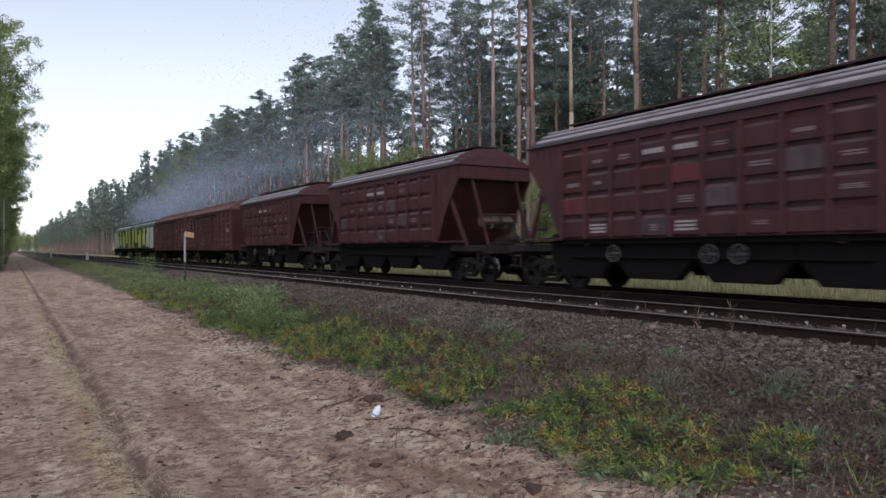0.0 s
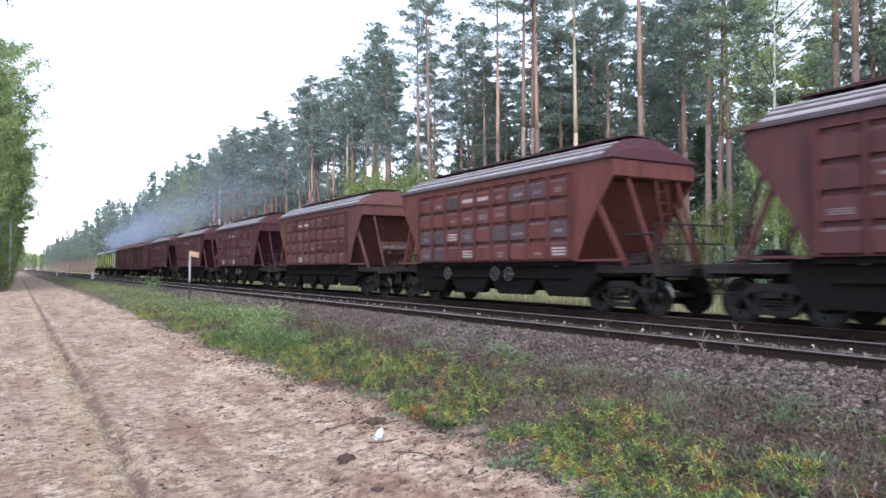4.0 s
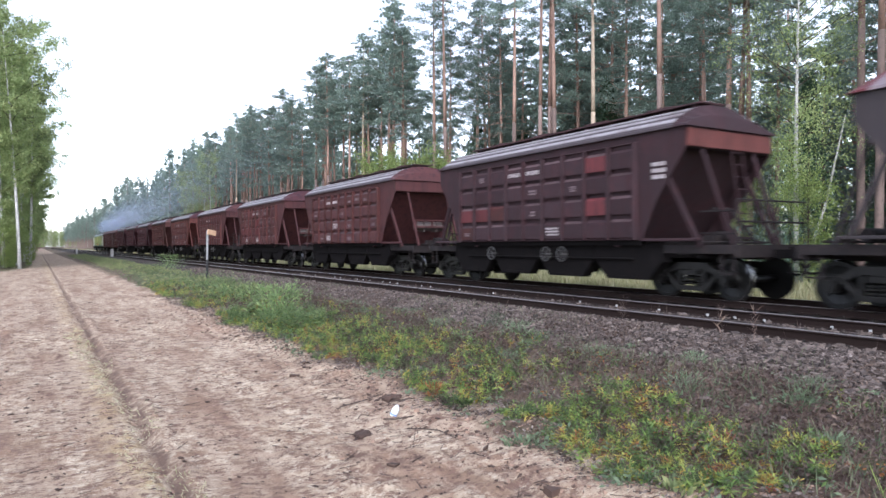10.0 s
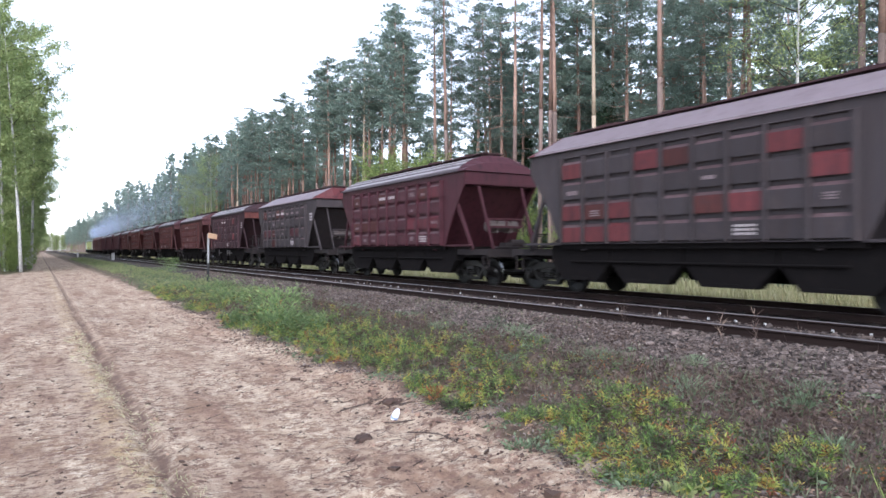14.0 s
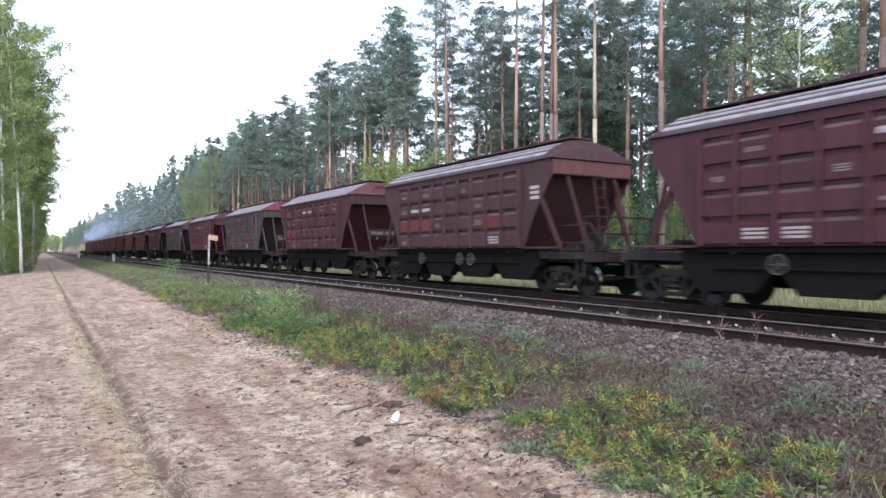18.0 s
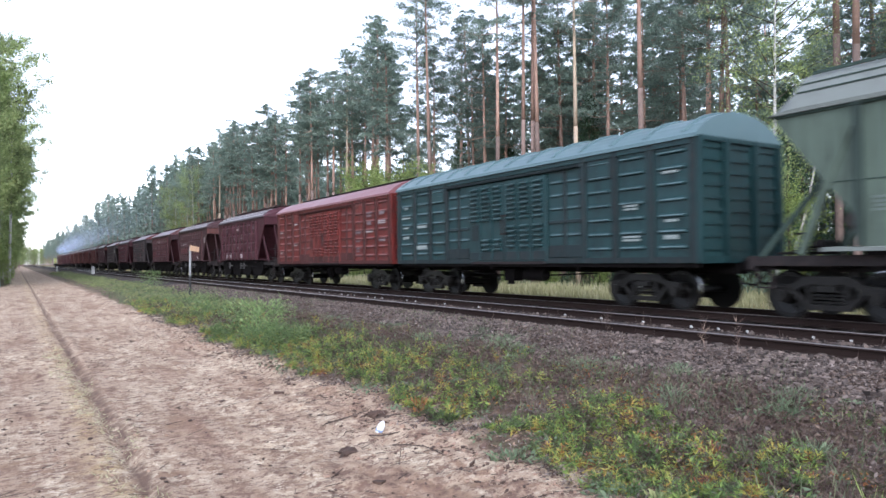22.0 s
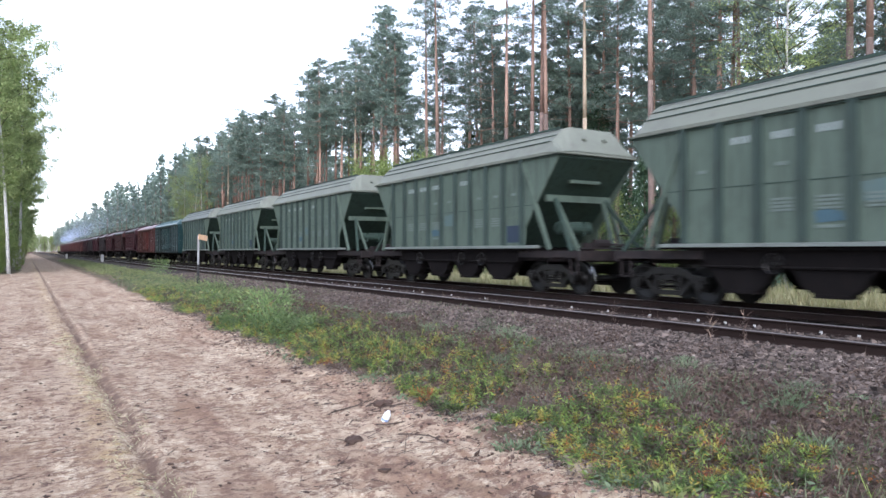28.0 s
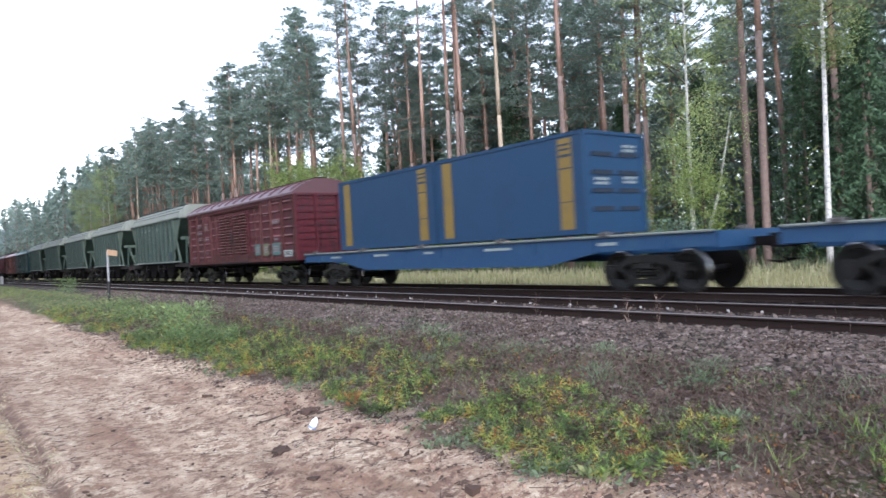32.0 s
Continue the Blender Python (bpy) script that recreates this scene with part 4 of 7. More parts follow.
def chute_row(w, rounded):
    for y in ((-2.85, -0.95, 0.95, 2.85) if rounded else (-3.54, -1.18, 1.18, 3.54)):
        part("chute", hopper_chute(rounded), "gear_black", w, "black discharge chute", key=("chute", rounded), at=(0, y, 0))
    part("sill_beam", chute_beams, "gear_black", w, key="chute_beams")
    for sx in (-1, 1):
        part("side_sill", lambda: Solid().box(0, 0, 1.33, 0.10, 8.3, 0.13), "gear_black", w, key="chute_sill", at=(sx * 1.50, 0, 0))
        part("shutter_rod", lambda: Solid().tube((0, -3.8, 0.92), (0, 3.8, 0.92), 0.03, 6), "gear_black", w, key="chute_rod", at=(sx * 1.47, 0, 0))


def hopper_frame(w, half, side=1.32):
    """Centre sill, and at each end a headstock, side sills, bolster, deck and corner steps."""
    part("centre_sill", lambda: Solid().box(0, 0, 1.08, 0.44, half * 2 - 0.26, 0.30), "frame_dark", w, key=("centre_sill", half))
    for d in (-1, 1):
        part("headstock", lambda: Solid().slab(0, 0, 0, 2 * side + 0.12, 0.12, 0.28, 0.015), "frame_dark", w, key="headstock", at=(0, d * (half - 0.06), 1.13))
        part("body_bolster", lambda: Solid().box(0, 0, 0, 2 * side - 0.14, 0.4, 0.2), "frame_dark", w, key="body_bolster", at=(0, d * (half - 1.5), 1.14))
        part("deck_plate", lambda: Solid().box(0, 0, 0, 2 * side - 0.14, 1.1, 0.03), "frame_dark", w, key="deck_plate", at=(0, d * (half - 0.72), 1.255))
        for sx in (-1, 1):
            part("side_sill", lambda: Solid().prism(((0.06, -0.10), (-0.06, -0.10), (-0.06, -0.07), (0.03, -0.07), (0.03, 0.07), (-0.06, 0.07), (-0.06, 0.10), (0.06, 0.10)), "y", -1.3, 1.3), "frame_dark", w, key="frame_side", at=pose(sx * side, d * (half - 1.42), 1.17, 0, 0, 0 if sx > 0 else 180))
            part("corner_step", lambda: Solid().box(0, -0.15, 0.12, 0.05, 0.05, 0.5).box(0, 0.15, 0.12, 0.05, 0.05, 0.5).box(0, 0, -0.12, 0.06, 0.36, 0.03), "frame_dark", w, key="corner_step", at=(sx * side * 0.98, d * (half - 0.32), 0.74))


def strut(p0, p1, w=0.11, h=0.11):
    return lambda: Solid().bar(p0, p1, w, h)


def air_tank():
    s = Solid()
    s.tube((-0.62, 0, 0), (0.62, 0, 0), 0.2, 14)
    for x in (-0.66, 0.66):
        s.tube((x * 0.94, 0, 0), (x, 0, 0), 0.2, 14, 0.12)
    for x in (-0.3, 0.3):
        s.box(x, 0, -0.02, 0.05, 0.43, 0.43)
    return s


def brake_gear():
    """Cylinder, levers and pipes on the end platform."""
    s = Solid()
    s.tube((-0.35, 0.1, 0.18), (0.2, 0.1, 0.18), 0.15, 12)
    s.bar((0.2, 0.1, 0.18), (0.75, -0.05, 0.15), 0.05, 0.05)
    s.bar((0.5, -0.3, 0.1), (0.6, 0.3, 0.12), 0.05, 0.03)
    s.box(-0.6, 0.0, 0.12, 0.3, 0.35, 0.2)
    s.tube((-1.2, -0.2, 0.05), (1.2, -0.2, 0.05), 0.03, 6)
    s.tube((0.9, 0.15, 0.0), (0.9, 0.15, 0.45), 0.025, 6)
    s.ring((0.9, 0.15, 0.45), 0.16, 0.018, 12, "z")
    return s


def ladder(h, w=0.4):
    def make():
        s = Solid()
        for x in (-w / 2, w / 2):
            s.tube((x, 0, 0), (x, 0, h), 0.02, 6)
        k = 0.15
        while k < h:
            s.tube((-w / 2, 0, k), (w / 2, 0, k), 0.014, 6)
            k += 0.3
        return s
    return make


def railing():
    s = Solid()
    for x in (-1.28, -0.45, 0.1, 0.7, 1.28):
        s.tube((x, 0, 0), (x, 0, 1.0), 0.022, 6)
    for z in (0.52, 1.0):
        s.tube((-1.28, 0, z), (1.28, 0, z), 0.022, 6)
    for d in (0.25, 0.75):
        s.tube((-1.28, 0, d), (-1.28, 0.95, d + 0.02), 0.02, 6)
    s.bar((-0.85, 0.15, 0.0), (-0.6, 0.95, 0.85), 0.07, 0.05)
    s.bar((-0.25, 0.15, 0.0), (-0.25, 0.95, 0.85), 0.07, 0.05)
    s.bar((-0.85, 0.95, 0.85), (-0.2, 0.95, 0.85), 0.05, 0.07)
    return s


def handwheel():
    s = Solid()
    s.ring((0, 0, 0), 0.2, 0.018, 16, "x")
    for k in range(3):
        a = math.pi / 3 * k
        s.bar((0, -0.2 * math.cos(a), -0.2 * math.sin(a)), (0, 0.2 * math.cos(a), 0.2 * math.sin(a)), 0.018, 0.018)
    s.tube((0.0, 0, 0), (0.25, 0, 0), 0.03, 6)
    return s


TRAIN = []   # (thing, place along the train)


def grain_hopper(q, paint, label, roof="roof_silver", cap=None, band=None, angular=False, rear="tank", wheels=False, other="paint_fresh_red", red="", dull="", digits="40 50", blots="", logo=False, seed=0, marks=6):
    """A ribbed grain hopper whose middle lies at q along the train."""
    r = random.Random(seed)
    w = thing("hopper_wagon", label, "wagon", "goods train")
    for sx in (-1, 1):
        part("side_sheet", hopper_side, paint, w, key="hopper_side", at=(sx * 1.555, 0, 0))
        part("end_sheet", hopper_slope, paint, w, key="hopper_slope", at=pose(0, 0, 0, 0, 0, 90 + 90 * sx))
    part("roof", hopper_roof(angular), "roof_dusk" if roof == "roof_silver" else roof, w, "curved sheet roof with dusty streaks", key=("hopper_roof", angular))
    for d in (0, 180):
        part("roof_end", hopper_cap(angular), cap or paint, w, key=("hopper_cap", angular), at=pose(0, 0, 0, 0, 0, d))
    if not angular:
        part("roof_seams", roof_lines, "roof_silver" if roof == "roof_silver" else "roof_rust", w, "pale worn seams along the roof", key="roof_lines")
    part("roof_walkway", roof_walk, "paint_brown", w, "dark walkway and hatches along the ridge", key="roof_walk")
    part("end_band", lambda: Solid().box(0, -5.515, 3.76, 3.1, 0.05, 0.42), band or paint, w, key="end_band")
    rows = (3.47, 2.90, 2.32, 1.73)
    # cells are named by column from the front end (1 to 9) and row from the top (0 to 3)
    red, dull, digits, blots = [set(k.split()) for k in (red, dull, digits, blots)]
    for c in range(9):
        for j, z in enumerate(rows):
            cell = "%d%d" % (9 - c, j)
            mt = (other if r.random() < 0.6 else "paint_grimy_shade") if cell in red else "paint_faded" if cell in dull else paint
            p = part("panel", hopper_panel, mt, w, key="hopper_panel", at=(-1.582, -3.568 + c * 0.892, z))
            part("ledge", panel_ledge, "paint_dusty_lit" if r.random() < 0.7 else mt, p, key="panel_ledge")
            if cell in digits:
                bars(p, "stencil_white", -0.091, 0, -0.05, 0.62, 0.19, 1, r, glyph=0.125)
            elif cell in blots:
                bars(p, "stencil_white", -0.091, 0, -0.07, 0.55, 0.26, 3, r, glyph=0.07)
            elif r.random() < marks / 36:
                bars(p, "stencil_dim", -0.091, 0, r.uniform(-0.12, -0.05), r.uniform(0.25, 0.5), r.uniform(0.10, 0.18), r.choice((1, 2, 3)), r)
    if logo:
        bars(w, "stencil_white", -1.588, -4.72, 3.05, 0.42, 0.46, 3, r, "emblem")
    for d in (-1, 1):
        part("foot_flange", lambda: Solid().prism(((-0.10, -0.03), (0.05, -0.03), (0.05, 0.03), (-0.10, 0.015)), "y", -0.85, 0.85), paint, w, key="foot_flange", at=(-1.5, d * 4.98, 1.40))
    for c in range(10):
        # on the brighter wagons the ribs' occlusion is painted in, along with grime
        part("rib", hopper_rib(1.40, 3.80), "paint_grimy_shade" if paint in ("paint_redbrown", "paint_orange", "paint_vermilion") else paint, w, key="hopper_rib", at=(-1.585, -4.014 + c * 0.892, 0))
    for z in (1.42, 3.80):
        part("rail", hopper_rail, paint, w, key="hopper_rail", at=(-1.585, 0, z))
    chute_row(w, False)
    hopper_frame(w, 6.72)
    for d in (-1, 1):
        for sx in (-1, 1):
            part("side_strut", strut((sx * 1.50, d * 4.85, 3.02), (sx * 1.38, d * 5.75, 1.22), 0.08, 0.11), paint, w, key=("strut", d, sx))
            part("end_strut", strut((sx * 0.95, d * 5.43, 3.55), (sx * 0.85, d * 6.25, 1.22), 0.07, 0.07), paint, w, key=("estrut", d, sx))
    # the end towards the road
    if rear == "tank":
        part("air_tank", air_tank, "tank_grey", w, "weathered grey air tank", key="air_tank", at=(0.0, -5.5, 2.08))
        part("tank_bracket", lambda: Solid().box(0, -5.75, 2.05, 1.5, 0.05, 0.06).box(0, -5.75, 2.33, 1.5, 0.05, 0.06).box(-0.72, -5.75, 2.19, 0.06, 0.05, 0.3).box(0.05, -5.75, 2.19, 0.06, 0.05, 0.3).box(0.72, -5.75, 2.19, 0.06, 0.05, 0.3), paint, w, key="tank_bracket")
        part("brake_gear", brake_gear, "frame_dark", w, key="brake_gear", at=(0.3, -6.2, 1.27))
    else:
        part("ladder", ladder(2.4), paint, w, key="ladder_hopper", at=pose(0.25, -5.85, 1.27, -9, 0, 0))
        part("platform_railing", railing, "frame_dark", w, key="railing", at=(0, -6.6, 1.26))
        part("brake_gear", brake_gear, "frame_dark", w, key="brake_gear", at=(-0.3, -5.7, 1.27))
    part("brake_gear", brake_gear, "frame_dark", w, key="brake_gear", at=pose(0.2, 6.2, 1.27, 0, 0, 180))
    if wheels:
        for y in (2.2, -0.55, -1.25):
            part("handwheel", handwheel, "pale_metal", w, "pale spoked handwheel", key="handwheel", at=(-1.62, y, 1.02))
    for y in (-5.25, 5.25):
        bogie(w, y)
    couplers(w, HOPPER_LEN / 2)
    TRAIN.append((w, q))
    return w


def folded(w, h, n, depth, share, back):
    """One pressed sheet whose front runs in n level folds."""
    def make():
        front = [(back, -h / 2), (0.0, -h / 2)]
        for k in range(n):
            z, g = -h / 2 + (k + 0.55) * h / n, h / n * share / 2
            front += [(0.0, z - g), (-depth, z - g * 0.5), (-depth, z + g * 0.1), (0.0, z + g)]
        front += [(0.0, h / 2), (back, h / 2)]
        k0, m = 0, len(front)
        s = Solid()
        for y in (-w / 2, w / 2):
            for x, z in front:
                s.v.append((x, y, z))
        s.f += [(i, i + 1, m + i + 1, m + i) for i in range(m - 1)]
        s.f.append((m - 1, 0, m, 2 * m - 1))
        for k in range(n):
            a = 2 + 4 * k
            for o in (0, m):
                s.f.append((o + a, o + a + 1, o + a + 2, o + a + 3))
        for o in (0, m):
            s.f.append(tuple([o, o + 1] + [o + 2 + 4 * k + d for k in range(n) for d in (0, 3)] + [o + m - 2, o + m - 1]))
        return s
    return make


def slat_panel(w, h, n, depth=0.045):
    """A pressed sheet field with n short level beads, in one skin with turned-back rims."""
    def make():
        s = Solid()
        cols = [(-0.5, 0), (-0.40, 0), (-0.36, 1), (0.36, 1), (0.40, 0), (0.5, 0)]
        rows = [(-h / 2, 0)]
        for k in range(n):
            z = -h / 2 + (k + 0.5) * h / n
            rows += [(z - 0.035, 0), (z - 0.015, 1), (z + 0.004, 1), (z + 0.075, 0)]
        rows.append((h / 2, 0))
        cols = [(-0.5, -1)] + cols + [(0.5, -1)]
        rows = [(-h / 2, -1)] + rows + [(h / 2, -1)]
        m = len(cols)
        for z, a in rows:
            for y, b in cols:
                back = a < 0 or b < 0
                s.v.append((0.02 if back else -depth * a * b, y * w, z))
        for i in range(len(rows) - 1):
            for j in range(m - 1):
                s.f.append((i * m + j, i * m + j + 1, (i + 1) * m + j + 1, (i + 1) * m + j))
        return s
    return make


def bead_dust(w, h, n, depth):
    """The upper sides of the beads of a field, painted pale for sky light."""
    def make():
        s = Solid()
        for k in range(n):
            z = -h / 2 + (k + 0.5) * h / n
            s.prism(((-depth - 0.002, z + 0.002), (-depth * 0.6, z + 0.032), (-depth * 0.6 - 0.005, z + 0.035), (-depth - 0.006, z + 0.004)), "y", -0.36 * w, 0.36 * w)
        return s
    return make


def louvre_panel(w, h, n):
    """A sheet of stacked deep folds."""
    return folded(w, h, n, 0.085, 0.7, 0.02)


def louvre_lit_top(w, h, n):
    """The upper sides of stacked folds, with sky light as a pale colour."""
    def make():
        s = Solid()
        for k in range(n):
            z = -h / 2 + (k + 0.55) * h / n
            s.prism(((-0.086, z + 0.006), (-0.052, z + 0.024), (-0.057, z + 0.027), (-0.091, z + 0.008)), "y", -0.47 * w, 0.47 * w)
        return s
    return make


def louvre(leaf, w, h, n, mat, lit_mat, y, z, label=""):
    """One louvre of a door with pale strips for the sky light on its folds."""
    p = part("louvre", louvre_panel(w, h, n), mat, leaf, label, key=("louvre", w, h, n), at=(-0.035, y, z))
    tagged(part("fold_dust", louvre_lit_top(w, h, n), lit_mat, leaf, "sky light painted on the fold tops", key=("louvre_lit_top", w, h, n), at=(-0.035, y, z)), kind="stuff")
    return p


def box_roof():
    s = Solid()
    prof = [(-1.66, 3.93), (-1.64, 4.02)] + [(1.6 * math.sin(a), 4.02 + 0.60 * (1 - (math.sin(a)) ** 2) ** 0.8) for a in (-1.2, -0.95, -0.7, -0.45, -0.2, 0.0, 0.2, 0.45, 0.7, 0.95, 1.2)] + [(1.64, 4.02), (1.66, 3.93)]
    s.prism(prof, "y", -6.98, 6.98)
    return s


def box_roof_rib():
    arc = [(1.6 * math.sin(a), 4.03 + 0.60 * (1 - math.sin(a) ** 2) ** 0.8) for a in (-1.35, -1.1, -0.8, -0.5, -0.2, 0.2, 0.5, 0.8, 1.1, 1.35)]
    return Solid().prism([(x, z + 0.05) for x, z in arc] + [(x, z - 0.03) for x, z in arc[::-1]], "y", -0.04, 0.04)


def box_end():
    """End wall posts and level beads."""
    s = Solid()
    for x in (-1.5, -0.55, 0.55, 1.5):
        s.box(x, -6.96, 2.56, 0.14, 0.14, 2.82)
    for k in range(9):
        z = 1.42 + k * 0.29
        for x in (-1.02, 0.0, 1.02):
            s.prism([(x - 0.38, z), (x + 0.38, z), (x + 0.38, z + 0.09), (x - 0.38, z + 0.09)], "y", -6.945, -6.90)
    s.box(0, -6.95, 3.93, 3.06, 0.10, 0.10)
    s.box(0, -6.95, 1.2, 3.06, 0.12, 0.16)
    return s


def box_under():
    s = Solid()
    s.box(0, 0, 1.0, 0.42, 14.0, 0.28)
    for sx in (-1, 1):
        s.box(sx * 1.46, 0, 1.09, 0.12, 13.8, 0.12)
        for y in (-3.0, -1.0, 1.0, 3.0):
            s.box(sx * 0.9, y, 1.02, 1.1, 0.1, 0.14)
    s.tube((-1.0, -1.2, 0.78), (-1.0, -0.3, 0.78), 0.18, 12)
    s.box(-0.9, 0.5, 0.76, 0.4, 0.5, 0.36)
    s.bar((-1.1, -3.4, 0.86), (-1.1, -0.6, 0.74), 0.04, 0.04)
    s.bar((-1.1, 0.6, 0.74), (-1.1, 3.4, 0.88), 0.04, 0.04)
    s.box(-1.0, 0.5, 0.55, 0.08, 0.3, 0.16)
    return s


def box_wagon(q, paint, roof, label, seed=0, ribs=True, walk_on=False, patches=(), marks=8, mark="stencil_white", full_doors=False):
    """A four-axle covered wagon with double sliding doors; middle at q along the train."""
    r = random.Random(seed)
    dim = "stencil_dim" if mark == "stencil_white" else mark
    w = thing("covered_wagon", label, "wagon", "goods train")
    for sx in (-1, 1):
        part("side_wall", lambda: Solid().box(0, 0, 2.55, 0.05, 13.74, 2.80), paint, w, key="box_side", at=(sx * 1.50, 0, 0))
        part("end_sheet", lambda: Solid().box(0, 6.87, 2.55, 2.94, 0.06, 2.80), paint, w, key="box_end_sheet", at=pose(0, 0, 0, 0, 0, 90 + 90 * sx))
    part("floor", lambda: Solid().box(0, 0, 1.17, 2.94, 13.66, 0.06), "sleeper_wood", w, key="box_floor")
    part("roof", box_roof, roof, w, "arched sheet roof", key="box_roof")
    if ribs:
        for k in range(13):
            part("roof_rib", box_roof_rib, roof, w, key="box_roof_rib", at=(0, -6.6 + k * 1.1, 0))
    if walk_on:
        part("roof_walkway", lambda: Solid().box(0, 0, 4.70, 0.5, 13.3, 0.03).box(0.0, 0, 4.64, 0.06, 13.0, 0.1), "frame_dark", w, key="box_walk")
    part("end_wall", box_end, paint, w, "beaded end wall with four posts", key="box_end")
    part("end_wall", box_end, paint, w, key="box_end", at=pose(0, 0, 0, 0, 0, 180))
    part("underframe", box_under, "gear_black", w, key="box_under")
    X = -1.53
    grimy = "paint_grimy_teal" if "teal" in paint else "paint_grimy_shade"
    lightened = "paint_lit_teal" if "teal" in paint else "paint_lit_red"
    # kick plates along the foot, scraped and dirty
    for y in (-2.99, -2.30, 2.30, 2.99):
        part("kick_plate", lambda: Solid().slab(0, 0, 0, 0.03, 0.62, 0.34, 0.008), grimy, w, "dirty lower plate", key="kick_plate", at=(X - 0.055, y, 1.46))
    for d in (-1, 1):
        part("kick_plate", lambda: Solid().slab(0, 0, 0, 0.03, 1.86, 0.26, 0.008), grimy, w, "dirty lower plate of the door", key="kick_plate_door", at=(X - 0.085, d * 0.97, 1.36))
        part("hatch_rim", lambda: Solid().prism(((0, -0.30), (-0.05, -0.27), (-0.05, 0.27), (0, 0.30)), "y", -0.44, 0.44), grimy, w, key="hatch_rim", at=(X + 0.01, d * 3.95, 3.55))
    # fields beside the doors: two towards each end, then the hatch field
    for d in (-1, 1):
        for k, y in enumerate((6.25, 5.05, 3.95)):
            p = part("panel", slat_panel(0.98, 2.55, 7, 0.07), paint, w, key="slat_end", at=(X, d * y, 2.58))
            tagged(part("bead_dust", bead_dust(0.98, 2.55, 7, 0.07), lightened, p, "sky light painted on the bead tops", key="lit_top_end"), kind="stuff")
            for z in (0.62, 0.25, -0.12, -0.5, -0.88):
                if r.random() < marks / 17:
                    bars(p, mark if r.random() < 0.5 else dim, -0.074, 0, z + 0.03, r.uniform(0.3, 0.7), r.choice((0.10, 0.16, 0.24)), r.choice((1, 1, 2)), r)
        for y in (6.85, 5.65, 4.5, 3.37):
            part("post", lambda: Solid().prism(((0.0, -0.08), (-0.09, -0.065), (-0.09, 0.065), (0.0, 0.08)), "z", 1.14, 3.93), grimy, w, key="box_post", at=(-1.525, d * y, 0))
        part("hatch", lambda: Solid().slab(0, 0, 0, 0.05, 0.74, 0.42, 0.012).box(-0.03, 0, 0, 0.02, 0.2, 0.05), paint, w, "small loading hatch", key="box_hatch", at=(X - 0.03, d * 3.95, 3.55))
        for k, y in enumerate((2.99, 2.30)):
            p = part("panel", slat_panel(0.62, 2.2, 6), paint, w, key="slat_mid", at=(X, d * y, 2.45))
            tagged(part("bead_dust", bead_dust(0.62, 2.2, 6, 0.045), lightened, p, "sky light painted on the bead tops", key="lit_top_mid"), kind="stuff")
            part("brace", lambda: Solid().box(0, 0, 0, 0.06, 0.62, 0.07), grimy, w, key="box_brace", at=(X - 0.02, d * y, 2.28))
        part("post", lambda: Solid().prism(((0.0, -0.06), (-0.06, -0.04), (-0.06, 0.04), (0.0, 0.06)), "z", 1.14, 3.7), grimy, w, key="box_post_low", at=(-1.525, d * 2.645, 0))
    # sliding doors
    for d in (-1, 1):
        leaf = part("door", lambda: Solid().slab(0, 0, 0, 0.06, 1.92, 2.48, 0.015), paint, w, key="box_door", at=(X - 0.045, d * 0.97, 2.42))
        for k in range(2 if full_doors else 0):
            # these folds are painted dark for the shade between them
            louvre(leaf, 0.74, 1.98, 14, "paint_grimy_shade", lightened, -0.46 + 0.92 * k, 0.12, "grimy full-height louvre darkened for its shaded gaps")
        for k in range(0 if full_doors else 3):
            y = (k - 1) * 0.62
            louvre(leaf, 0.37, 1.14, 8, paint, lightened, y, 0.58)
            if d < 0:
                louvre(leaf, 0.37, 0.74, 5, paint, lightened, y, -0.48)
            elif k < 2:
                louvre(leaf, 0.37, 0.44, 3, paint, lightened, y, -0.72)
            else:
                part("scuffed_plate", lambda: Solid().slab(0, 0, 0, 0.02, 0.4, 0.5, 0.006), grimy, leaf, "scuffed dark plate", key="scuffed", at=(-0.04, y, -0.3))
        for y in ((0.0,) if full_doors else (-0.31, 0.31)):
            part("door_post", lambda: Solid().prism(((0.0, -0.04), (-0.04, -0.03), (-0.04, 0.03), (0.0, 0.04)), "z", -1.2, 1.2), paint, leaf, key="door_post", at=(-0.03, y, 0))
        part("door_handle", lambda: Solid().tube((-0.1, 0, -0.3), (-0.1, 0, 0.3), 0.02, 6).box(-0.06, 0, 0.28, 0.08, 0.05, 0.05).box(-0.06, 0, -0.28, 0.08, 0.05, 0.05), "frame_dark", leaf, key="door_handle", at=(-0.02, -d * 0.88, -0.1))
    part("door_rail", lambda: Solid().prism(((0, -0.05), (-0.10, -0.04), (-0.12, 0.02), (0, 0.06)), "y", -3.3, 3.3), grimy, w, "rail that carries the doors", key="door_rail", at=(X - 0.03, 0, 3.74))
    part("door_sill", lambda: Solid().box(0, 0, 0, 0.10, 3.6, 0.08), "frame_dark", w, key="door_sill", at=(X - 0.05, 0, 1.15))
    part("side_sill", lambda: Solid().box(0, 0, 0, 0.08, 13.8, 0.14), grimy, w, key="side_sill", at=(-1.55, 0, 1.2))
    part("eave_beam", lambda: Solid().box(0, 0, 0, 0.09, 13.8, 0.12), paint, w, key="eave_beam", at=(-1.555, 0, 3.87))
    for y, z, wd, h, mt in patches:
        p = part("paint_patch", Solid().box(0, 0, 0, 0.008, wd, h), mt, w, "faded repainted patch", at=(X - 0.086, y, z))
        bars(p, "stencil_dim" if mt != "stencil_pale" else grimy, -0.008, 0, 0, wd * 0.7, h * 0.6, 3, r)
